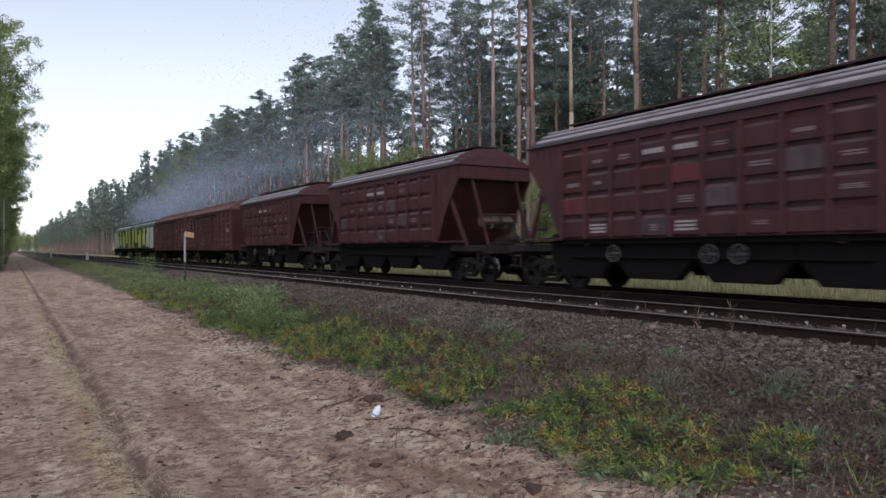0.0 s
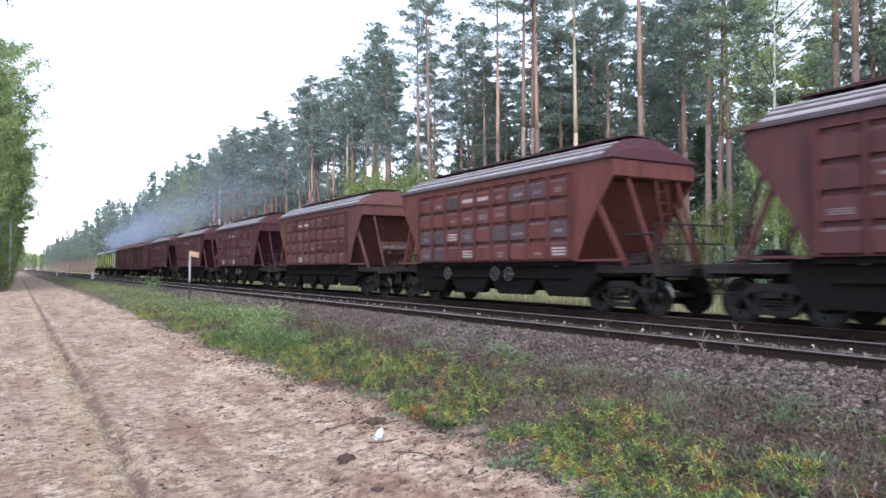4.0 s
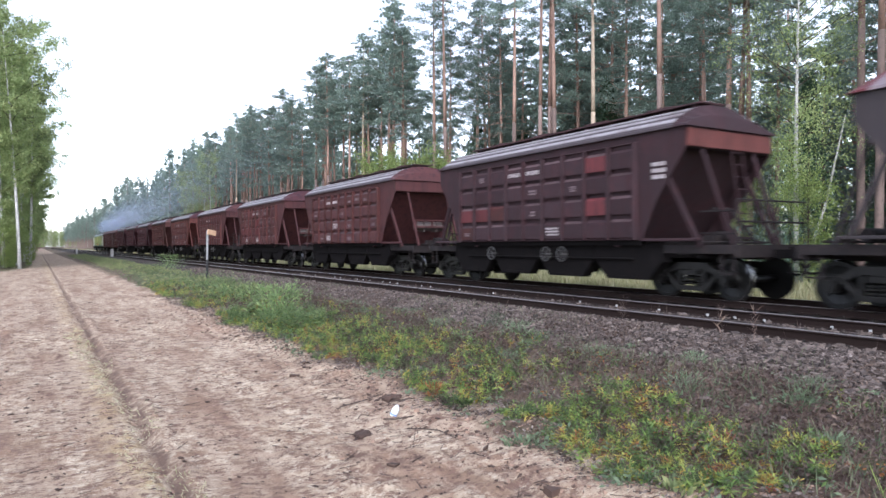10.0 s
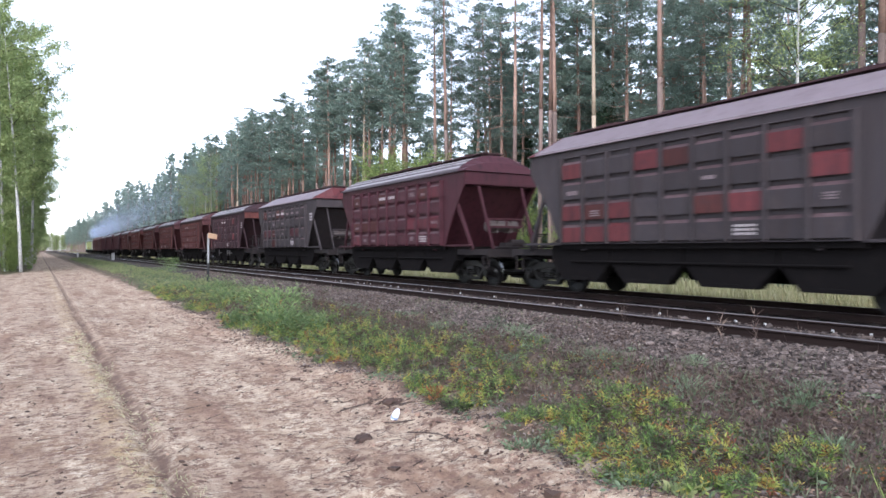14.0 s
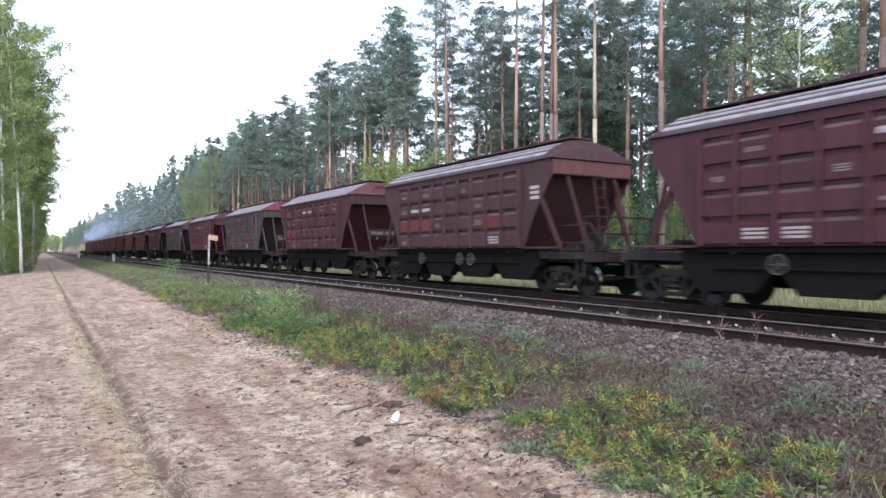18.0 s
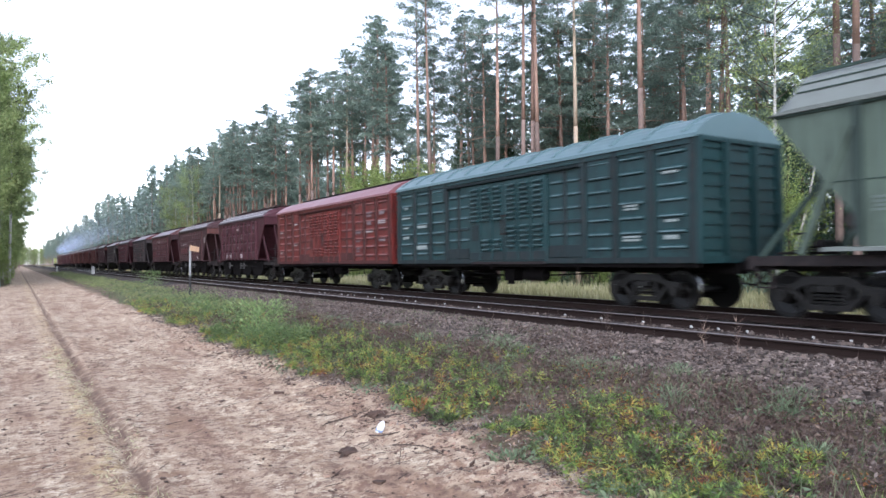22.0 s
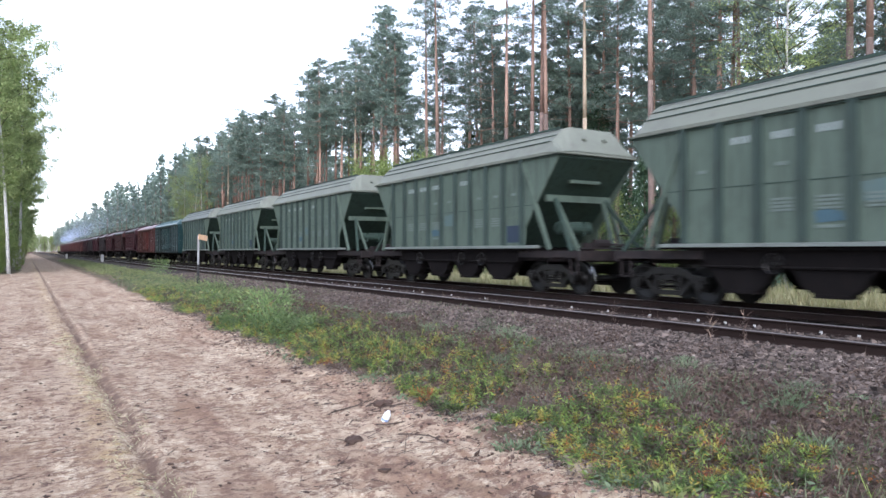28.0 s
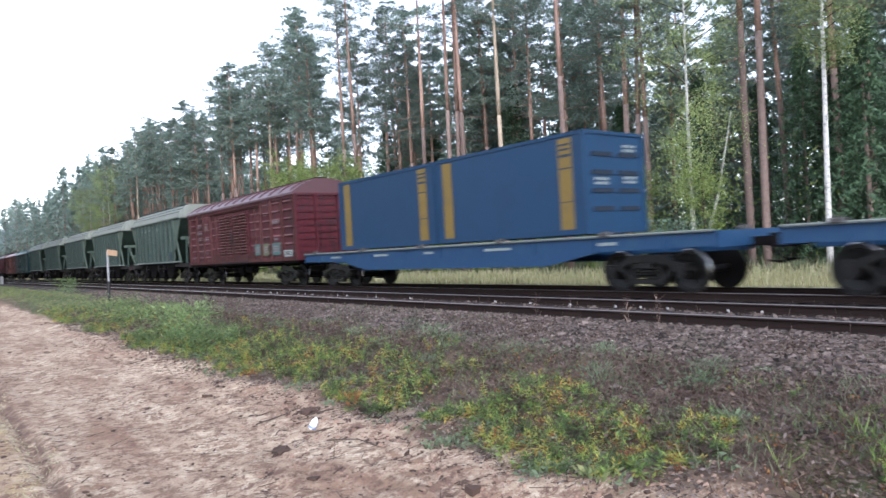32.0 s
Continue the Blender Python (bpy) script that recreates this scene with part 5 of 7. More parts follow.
    for y in (-5.0, 5.0):
        bogie(w, y)
    couplers(w, 7.365)
    TRAIN.append((w, q))
    return w


GREEN_LEN = 14.33


def green_side():
    return Solid().prism(((-5.80, 4.06), (5.80, 4.06), (5.80, 3.92), (4.30, 1.95), (4.25, 1.42), (-4.25, 1.42), (-4.30, 1.95), (-5.80, 3.92)), "x", -0.025, 0.025)


def green_end():
    return Solid().prism(((5.79, 3.93), (5.79, 4.05), (5.70, 4.05), (3.2, 1.45), (3.26, 1.38), (5.70, 3.85)), "x", -1.47, 1.47)


def green_roof():
    s = Solid()
    prof = ((-1.62, 4.02), (-1.63, 4.10), (-1.42, 4.42), (-1.12, 4.72), (-0.85, 4.86), (0.85, 4.86), (1.12, 4.72), (1.42, 4.42), (1.63, 4.10), (1.62, 4.02))
    n, k = len(prof), 0
    for y, f in ((-5.92, 0.08), (-5.45, 1.0), (5.45, 1.0), (5.92, 0.08)):
        for x, z in prof:
            s.v.append((x, y, 4.02 + (z - 4.02) * f))
    for j in range(3):
        for i in range(n - 1):
            s.f.append((j * n + i, j * n + i + 1, (j + 1) * n + i + 1, (j + 1) * n + i))
        s.f.append((j * n, (j + 1) * n, (j + 1) * n + n - 1, j * n + n - 1))
    for j in (0, 3):
        s.f.append(tuple(j * n + i for i in range(n)))
    return s


def green_cap():
    s = Solid()
    prof = ((-1.63, 4.10), (-1.42, 4.42), (-1.12, 4.72), (-0.85, 4.86), (0.85, 4.86), (1.12, 4.72), (1.42, 4.42), (1.63, 4.10))
    for x, z in prof:
        s.v.append((x, -5.935, 4.04 + (z - 4.04) * 0.08))
    for x, z in prof:
        s.v.append((x, -5.46, z + 0.012))
    n = len(prof)
    s.f += [(i, i + 1, n + i + 1, n + i) for i in range(n - 1)]
    for x in (-0.45, 0.35):
        s.tube((x, -5.72, 4.52), (x, -5.78, 4.55), 0.07, 10)
    return s


def green_seams():
    s = Solid()
    for sx in (-1, 1):
        for x, z in ((1.435, 4.425), (1.24, 4.62)):
            s.bar((sx * x, -5.4, z), (sx * x, 5.4, z), 0.025, 0.025)
        s.bar((sx * 1.0, -5.3, 4.86), (sx * 1.0, 5.3, 4.86), 0.05, 0.06)
    for k in range(10):
        s.box(0, -4.8 + k * 1.07, 4.89, 1.7, 0.05, 0.05)
    return s


def mineral_hopper(q, label, roof="roof_green", seed=0, ladder_end=True, patch=True):
    """A smooth-sided green hopper with upright ribs and a tall arched roof."""
    r = random.Random(seed)
    w = thing("hopper_wagon", label, "wagon", "goods train")
    for sx in (-1, 1):
        part("side_sheet", green_side, "paint_green", w, key="green_side", at=(sx * 1.495, 0, 0))
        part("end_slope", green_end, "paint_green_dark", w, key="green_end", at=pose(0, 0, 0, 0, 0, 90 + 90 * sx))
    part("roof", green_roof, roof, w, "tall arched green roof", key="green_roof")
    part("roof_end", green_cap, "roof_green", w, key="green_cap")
    part("roof_seams", green_seams, "paint_green_dark", w, key="green_seams")
    for c in range(10):
        part("rib", lambda: Solid().prism(((0.0, -0.055), (-0.12, -0.05), (-0.12, 0.05), (0.0, 0.055)), "z", 1.44, 4.02), "paint_rib_green_shade", w, key="green_rib", at=(-1.52, -4.2 + c * 0.933, 0))
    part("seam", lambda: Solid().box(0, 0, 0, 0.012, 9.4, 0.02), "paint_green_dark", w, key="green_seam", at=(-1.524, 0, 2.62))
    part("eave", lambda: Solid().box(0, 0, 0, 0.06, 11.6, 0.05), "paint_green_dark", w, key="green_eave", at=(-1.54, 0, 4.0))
    part("ledge", lambda: Solid().prism(((-1.66, 1.34), (-1.40, 1.34), (-1.40, 1.43), (-1.66, 1.41)), "y", -4.85, 4.85), "roof_grey_green", w, "pale ledge along the foot of the side", key="green_ledge")
    chute_row(w, True)
    hopper_frame(w, 6.52)
    for d in (-1, 1):
        for sx in (-1, 1):
            part("side_strut", strut((sx * 1.56, d * 4.22, 3.92), (sx * 1.46, d * 5.35, 1.30), 0.09, 0.12), "paint_green", w, key=("gstrut", d, sx))
            part("end_strut", strut((sx * 0.95, d * 5.05, 2.75), (sx * 0.7, d * 5.75, 1.25), 0.09, 0.11), "paint_green", w, key=("gestrut", d, sx))
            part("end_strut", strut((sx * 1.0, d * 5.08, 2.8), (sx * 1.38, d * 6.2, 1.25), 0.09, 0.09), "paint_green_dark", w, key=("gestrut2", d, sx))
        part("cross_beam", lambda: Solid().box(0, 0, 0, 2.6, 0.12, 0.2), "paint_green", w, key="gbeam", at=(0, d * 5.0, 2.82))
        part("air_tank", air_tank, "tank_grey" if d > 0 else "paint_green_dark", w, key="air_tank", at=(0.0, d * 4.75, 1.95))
        part("cross_beam", lambda: Solid().box(0, 0, 0, 1.2, 0.08, 0.1), "paint_green", w, key="gbeam2", at=(0, d * 5.25, 3.32))
        part("brake_gear", brake_gear, "frame_dark", w, key="brake_gear", at=pose(0.2, d * 5.9, 1.27, 0, 0, 0 if d < 0 else 180))
    if ladder_end:
        part("ladder", ladder(3.3), "paint_green_dark", w, key="ladder_green", at=pose(0.55, -5.62, 1.3, 0, 0, 0))
    # faded stencils and blue patches between the ribs
    for c in range(9):
        y = -3.73 + c * 0.933
        if c in (3, 5, 6, 7):
            bars(w, "stencil_pale", -1.53, y, 3.58, 0.50, 0.24, 1, r, glyph=0.16)
        if c in (1, 2, 5, 6) or r.random() < 0.3:
            bars(w, "stencil_faint", -1.53, y, 2.18, 0.5, 0.30, 4, r)
        if c == 5:
            part("marking", Solid().prism(((-0.30, -0.10), (0.22, -0.13), (0.28, 0.08), (0.05, 0.13), (-0.26, 0.07)), "x", 0, 0.006), "stencil_blue", w, at=(-1.53, y, 1.92))
            bars(w, "stencil_faint", -1.53, y, 1.72, 0.5, 0.10, 1, r)
        if c == 4:
            part("marking", Solid().prism(((-0.33, -0.22), (0.30, -0.20), (0.34, 0.15), (-0.30, 0.22)), "x", 0, 0.006), "stencil_bluish", w, "faded bluish wash", at=(-1.527, y, 2.35))
        if c == 1 and patch:
            part("marking", Solid().box(0, 0, 0, 0.006, 0.66, 0.52), "stencil_navy", w, at=(-1.527, -3.73, 1.78))
        if r.random() < 0.4:
            bars(w, "stencil_faint", -1.53, y, 3.0, 0.25, 0.12, 1, r)
    for y in (2.0, -0.9, -2.1):
        part("handwheel", handwheel, "bogie_iron", w, "dark spoked handwheel", key="handwheel", at=(-1.60, y, 1.0))
    for y in (-5.05, 5.05):
        bogie(w, y)
    couplers(w, GREEN_LEN / 2)
    TRAIN.append((w, q))
    return w


def flat_frame():
    s = Solid()
    for sx in (-1, 1):
        x = sx * 1.42
        out = ((-9.2, 1.32), (9.2, 1.32), (9.2, 1.02), (6.2, 0.98), (4.4, 0.66), (-4.4, 0.66), (-6.2, 0.98), (-9.2, 1.02))
        s.prism(out, "x", x - 0.03, x + 0.03)
        s.box(x - sx * 0.05, 0, 1.31, 0.24, 18.4, 0.03)
        s.box(x - sx * 0.05, 0, 0.675, 0.20, 8.8, 0.03)
        for k in range(9):
            s.box(x + sx * 0.035, -8 + k * 2.0, 1.13, 0.04, 0.07, 0.3)
    for d in (-1, 1):
        s.box(0, d * 9.16, 1.16, 2.9, 0.1, 0.34)
    for k in range(10):
        s.box(0, -8.1 + k * 1.8, 1.22, 2.8, 0.16, 0.16)
    s.box(0, 0, 1.06, 0.5, 18.2, 0.34)
    return s


def flat_wagon(q, label):
    w = thing("flat_wagon", label, "wagon", "goods train")
    part("frame", flat_frame, "flat_blue", w, key="flat_frame")
    for k in range(10):
        part("container_lock", lambda: Solid().slab(0, 0, 0, 0.22, 0.28, 0.10, 0.02).box(0, 0, 0.06, 0.08, 0.1, 0.06), "pale_metal", w, "folding container lock", key="lock", at=(-1.44 if k % 2 else 1.44, -8.2 + k * 1.82, 1.38))
    part("hand_rail", lambda: Solid().tube((-1.5, -9.15, 1.34), (-1.5, 9.15, 1.34), 0.03, 6), "roof_grey_green", w, "pale edge tube", key="flat_edge")
    part("brake_gear", brake_gear, "gear_black", w, key="brake_gear", at=(-0.3, 1.0, 0.62))
    r = random.Random(17)
    for y, n in ((6.6, 0.7), (3.4, 0.9), (0.6, 0.5), (-2.6, 1.1), (-6.4, 0.6)):
        bars(w, "stencil_pale", -1.462, y, 1.16, n, 0.12, 1, r)
    for y in (-7.2, 7.2):
        bogie(w, y)
    couplers(w, 9.81)
    TRAIN.append((w, q))
    return w


def container_body():
    s = Solid()
    L, W, H = 6.058, 1.219, 2.591
    s.slab(0, 0, H / 2, 2 * W - 0.05, L - 0.10, H - 0.06, 0.02)
    return s


def container_frame():
    s = Solid()
    L, W, H = 6.058, 1.219, 2.591
    for sx in (-1, 1):
        for d in (-1, 1):
            s.box(sx * (W - 0.06), d * (L / 2 - 0.06), H / 2, 0.12, 0.12, H)
        s.box(sx * (W - 0.035), 0, 0.07, 0.07, L - 0.24, 0.14)
        s.box(sx * (W - 0.035), 0, H - 0.045, 0.07, L - 0.24, 0.09)
    for d in (-1, 1):
        s.box(0, d * (L / 2 - 0.04), 0.07, 2 * W - 0.24, 0.08, 0.14)
        s.box(0, d * (L / 2 - 0.04), H - 0.045, 2 * W - 0.24, 0.08, 0.09)
    return s


def container(q, label, door, seed):
    r = random.Random(seed)
    c = thing("shipping_container", label, "container", "containers on the flat wagon")
    part("body", container_body, "box_blue", c, key="cont_body")
    part("frame", container_frame, "box_blue", c, key="cont_frame")
    for d in (-1, 1):
        b = part("yellow_band", lambda: Solid().box(0, 0, 0, 0.012, 0.44, 2.36), "box_yellow", c, "dull yellow upright band", key="cont_band", at=(-1.212, d * (3.029 - 0.62), 1.27))
        if d < 0:
            part("marking", lambda: Solid().box(0, 0, 0.9, 0.006, 0.36, 0.05).box(0, 0, 0.78, 0.006, 0.36, 0.05).box(0, 0, 0.62, 0.006, 0.36, 0.07).box(0, 0, -0.55, 0.006, 0.4, 0.02).box(0, 0, 0.3, 0.006, 0.4, 0.03), "stencil_navy", b, key="band_marks", at=(-0.008, 0, 0.12))
    if door:
        part("end_panel", lambda: Solid().box(0, 0, 0, 2.2, 0.03, 2.36), "box_blue", c, key="cont_end", at=(0, -2.995, 1.29))
        for sx in (-1, 1):
            for k in range(4):
                part("pressing", lambda: Solid().prism(((-0.42, -0.05), (0.42, -0.05), (0.38, 0.06), (-0.38, 0.06)), "y", -0.025, 0.01), "slot_navy", c, "dark pressed slot", key="cont_slot", at=(sx * 0.53, -3.02, 0.62 + k * 0.46))
        for sx, z, n in ((0.58, 2.18, 2), (-0.58, 1.32, 2), (0.55, 1.36, 2)):
            m = bars(c, "stencil_pale", 0, 0, 0, 0.56, 0.22, n, r, glyph=0.14)
            m.matrix_basis = pose(sx, -3.03, z, 0, 0, 90)
    TRAIN.append((c, q))
    return c


def loco_body():
    s = Solid()
    prof = [(-1.47, 1.35), (-1.47, 3.75), (-1.30, 4.05), (-0.85, 4.28), (0.85, 4.28), (1.30, 4.05), (1.47, 3.75), (1.47, 1.35)]
    s.prism(prof, "y", -7.9, 6.4)
    # cab, with a raked windscreen and a blunt nose
    n = len(prof)
    k = len(s.v)
    for y, f, drop in ((6.4, 1.0, 0), (7.1, 0.97, 0.05), (7.9, 0.90, 0.9)):
        for x, z in prof:
            s.v.append((x * f, y - (0.0 if z < 3 else (0.45 if y > 7.5 else 0)), z - (0.12 * drop if z > 3.9 else 0)))
    for j in range(2):
        for i in range(n):
            s.f.append((k + j * n + i, k + j * n + (i + 1) % n, k + (j + 1) * n + (i + 1) % n, k + (j + 1) * n + i))
    s.f.append(tuple(k + 2 * n + i for i in range(n)))
    return s


def loco_section(q, label, turn):
    w = thing("locomotive", label, "locomotive", "goods train")
    flip = pose(0, 0, 0, 0, 0, turn)
    part("body", loco_body, "loco_green", w, key="loco_body", at=flip)
    part("roof", lambda: Solid().prism(((-1.33, 4.03), (-0.86, 4.30), (0.86, 4.30), (1.33, 4.03), (0.86, 4.26), (-0.86, 4.26)), "y", -7.8, 6.6), "loco_roof", w, "grey roof sheets", key="loco_roof", at=flip)
    for y in (-6.2, -3.2, -0.2, 2.6):
        part("roof_grille", lambda: Solid().slab(0, 0, 0, 0.16, 1.9, 1.6, 0.03), "gear_black", w, "dark raised roof grille", key="loco_grille", at=flip @ pose(0, y, 4.36, 0, 90, 0))
    for sx in (-1, 1):
        for y, wd, z, h, mt in ((-7.0, 1.3, 2.6, 2.3, "loco_yellow"), (-4.6, 1.5, 2.9, 1.7, "loco_yellow"), (-2.0, 2.0, 2.5, 2.0, "loco_yellow"), (1.0, 1.6, 2.7, 1.9, "loco_yellow"), (3.6, 1.8, 2.6, 2.1, "loco_cream"), (6.0, 2.2, 2.5, 2.2, "loco_cream")):
            part("paint_band", Solid().prism(((y - wd / 2 - 0.08, z - h / 2), (y + wd / 2 - 0.08, z - h / 2), (y + wd / 2 + 0.08, z + h / 2), (y - wd / 2 + 0.08, z + h / 2)), "x", sx * 1.472, sx * 1.478), mt, w, "bright upright paint block", at=flip)
        for y in (-2.6, 0.2, 2.9):
            part("side_window", lambda: Solid().slab(0, 0, 0, 0.03, 0.7, 0.5, 0.01), "glass_dark", w, key="loco_window", at=flip @ pose(sx * 1.475, y, 3.25, 0, 0, 0))
        part("cab_window", lambda: Solid().slab(0, 0, 0, 0.03, 0.8, 0.7, 0.01), "glass_dark", w, key="loco_cabwin", at=flip @ pose(sx * 1.46, 6.5, 3.2, 0, 0, 0))
        part("side_lamp", lambda: Solid().slab(0, 0, 0, 0.1, 0.5, 0.4, 0.02), "lamp_orange", w, "orange side plate", key="loco_lamp", at=flip @ pose(sx * 1.47, -7.6, 1.75, 0, 0, 0))
    part("underframe", lambda: Solid().box(0, 0, 1.2, 2.9, 15.9, 0.32).box(0, 0, 0.75, 2.6, 4.2, 0.8).box(0, 7.9, 0.75, 2.8, 0.15, 0.7).box(0, -7.95, 0.95, 2.7, 0.12, 0.5), "gear_black", w, key="loco_frame", at=flip)
    for y in (-4.9, 4.9):
        def truck():
            s = Solid()
            for sx in (-1, 1):
                s.prism(((-2.6, 0.55), (-2.45, 0.85), (2.45, 0.85), (2.6, 0.55), (2.3, 0.42), (-2.3, 0.42)), "x", sx * 1.0, sx * 1.16)
                for yy in (-2.1, 0, 2.1):
                    s.box(sx * 1.1, yy, 0.55, 0.22, 0.4, 0.4)
            s.box(0, 0, 0.8, 1.8, 1.2, 0.3)
            return s
        b = part("bogie", truck, "bogie_iron", w, "three-axle bogie", key="loco_truck", at=(0, y, 0))
        for d in (-2.1, 0.0, 2.1):
            ws = part("wheelset", wheel_mesh, "wheel_steel", b, key="wheelset", at=(0, d, 0.475))
            WHEELS.append((ws, d))
    part("exhaust_stack", lambda: Solid().tube((0, 0, 4.2), (0, 0, 4.62), 0.22, 12), "gear_black", w, key="stack", at=flip @ pose(0, 1.2, 0))
    couplers(w, 8.485)
    TRAIN.append((w, q))


# places along the train; the first number of each wagon is its middle
MID = 4.015
loco_section(95.75, "green and yellow diesel locomotive leading the goods train", 0)
loco_section(78.75, "green and yellow rear half of the diesel locomotive", 180)
box_wagon(62.9, "paint_maroon", "roof_rust", "dull maroon covered goods wagon behind the locomotive", 1, walk_on=True, marks=4)
box_wagon(48.17, "paint_maroon", "roof_rust", "dull maroon covered goods wagon with sliding doors", 2, walk_on=True, marks=6)
HOPPERS = (
    (-2, "paint_maroon", "maroon ribbed grain hopper wagon with dusty roof", dict(rear="ladder", wheels=True)),
    (-1, "paint_maroon", "dark maroon ribbed grain hopper wagon", dict(dull="61 72 53 12", marks=9)),
    (0, "paint_maroon", "dark maroon grain hopper with repainted red panels", dict(rear="ladder", wheels=True, red="10 11 12 22 41 51", dull="81 43 62", blots="23 53", marks=12)),
    (1, "paint_orange", "orange-brown faded grain hopper wagon", dict(other="paint_plum", red="70 80 62 72 82 92 20", digits="30 40", blots="33", marks=7)),
    (2, "paint_vermilion", "orange-red grain hopper with streaked silver roof", dict(rear="ladder", wheels=True, dull="30 70 80 12 22 42 62 72 92 13 23", digits="40 50", blots="93 43 32", marks=20, cap="paint_plum")),
    (3, "paint_redbrown", "red-brown grain hopper with white stencil patches", dict(rear="ladder", wheels=True, other="paint_brown", red="22 61 83", marks=10)),
    (4, "paint_redbrown", "red-brown grain hopper with bright red panels", dict(red="10 30 40 50 80 51 12 22 32 52 72 82 92 83", digits="40 50", blots="23 53", cap="paint_maroon", marks=10)),
    (5, "paint_redbrown", "red-brown grain hopper wagon with a weathered grey tank", dict(other="paint_brown", red="80 60 12", digits="30 40", blots="33 42", marks=8)),
    (6, "paint_sooty", "soot-dark grain hopper with a red end band", dict(rear="ladder", wheels=True, band="paint_vermilion", red="12 22 32 82 13 80", digits="40 50", blots="63", logo=True, marks=7)),
    (7, "paint_slate", "slate-grey hopper with red panels and pale plain roof", dict(angular=True, roof="roof_pale", cap="paint_fresh_red", other="paint_plum", red="12 22 32 72 82 40 50 33 10", digits="40 50", blots="73", logo=True, marks=5)),
    (8, "paint_plum", "plum-red ribbed grain hopper with white stencils", dict(other="paint_cherry", red="10 12 22 32 40 80 90 72 82 92 13", digits="40 50", blots="83", marks=8)),
    (9, "paint_slate", "slate-brown hopper with red panels and pale roof", dict(angular=True, roof="roof_pale", cap="paint_fresh_red", red="40 50 80 10 91 12 22 32 62 72 13 23 33", digits="", blots="73", marks=8)),
    (10, "paint_maroon", "dark maroon hopper with angular grey roof and red end", dict(angular=True, roof="roof_pale", cap="paint_redbrown", band="paint_sooty", red="12 22 62 83", marks=10)),
    (11, "paint_brown", "brown grain hopper with orange end band", dict(rear="ladder", wheels=True, band="paint_orange", red="22 32 82 12", digits="21 31", blots="83", logo=True, marks=7)),
    (12, "paint_plum", "plum-red grain hopper wagon with plain panels", dict(rear="ladder", wheels=True, digits="50", blots="23 33 63", marks=5)),
)
for i, paint, label, more in HOPPERS:
    grain_hopper(-14.72 * i + MID, paint, label, seed=40 + i, **more)
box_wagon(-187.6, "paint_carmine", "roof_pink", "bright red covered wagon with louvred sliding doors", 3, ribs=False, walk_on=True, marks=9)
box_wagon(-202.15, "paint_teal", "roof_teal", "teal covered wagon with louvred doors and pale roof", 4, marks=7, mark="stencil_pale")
for k, (label, roof, lad, patch) in enumerate((
        ("pale green hopper wagon with grey roof and dark patch", "roof_grey_green", True, True),
        ("pale green hopper wagon with faded blue markings", "roof_green", True, True),
        ("green mineral hopper wagon with upright ribs", "roof_green", False, False),
        ("green mineral hopper wagon with a navy panel", "roof_green", False, True),
        ("green hopper wagon with faded white stencils", "roof_green", False, True))):
    mineral_hopper(-216.7 - 14.33 * k, label, roof, 60 + k, lad, patch)
box_wagon(-288.5, "paint_cherry", "roof_plum", "weathered cherry-red covered wagon with turquoise patches", 5, walk_on=True, marks=5, mark="stencil_dim", full_doors=True,
          patches=((-2.99, 1.70, 0.58, 0.50, "patch_turquoise"), (-3.95, 1.68, 0.62, 0.55, "patch_olive"), (-5.05, 1.68, 0.82, 0.55, "patch_turquoise"), (-6.25, 1.45, 0.8, 0.28, "stencil_pale"), (3.95, 3.1, 0.6, 0.4, "paint_orange")))
flat_wagon(-305.2, "long blue flat wagon carrying two blue containers")
container(-301.7, "blue steel container with dull yellow bands on a flat wagon", False, 7)
container(-307.83, "blue container with yellow bands and slotted end wall", True, 8)
flat_wagon(-324.85, "empty long blue flat wagon with container locks")


# ---- plants: many small leaves in one mesh ----
def leaf_mesh(name, centres, along, across):
    """Diamond leaves: centre, half length and half width vectors, one island each."""
    n = len(centres)
    bend = np.cross(along, across)
    bend = bend / (np.linalg.norm(bend, axis=1)[:, None] + 1e-9) * np.linalg.norm(across, axis=1)[:, None] * 0.35
    co = np.stack([centres - along, centres - across + bend, centres + along, centres + across + bend], 1).reshape(-1, 3)
    me = bpy.data.meshes.new(name)
    me.vertices.add(4 * n)
    me.vertices.foreach_set("co", co.ravel())
    me.loops.add(4 * n)
    me.loops.foreach_set("vertex_index", np.arange(4 * n))
    me.polygons.add(n)
    me.polygons.foreach_set("loop_start", np.arange(0, 4 * n, 4))
    me.polygons.foreach_set("loop_total", np.full(n, 4))
    me.update()
    return me


def unit(g, n):
    v = g.normal(size=(n, 3))
    return v / np.linalg.norm(v, axis=1)[:, None]


def leaves_round(g, centres, spread, length, width, droop=0.0, flat=0.0):
    """Leaves scattered about each centre. Returns centre, half length, half width arrays."""
    n = len(centres)
    d = unit(g, n)
    d[:, 2] = d[:, 2] * (1 - flat) - droop
    d /= np.linalg.norm(d, axis=1)[:, None]
    side = np.cross(d, unit(g, n))
    side /= np.linalg.norm(side, axis=1)[:, None] + 1e-9
    k = g.uniform(0.7, 1.3, n)[:, None]
    return centres + unit(g, n) * spread * g.uniform(0, 1, n)[:, None] ** 0.5, d * length * k / 2, side * width * k / 2


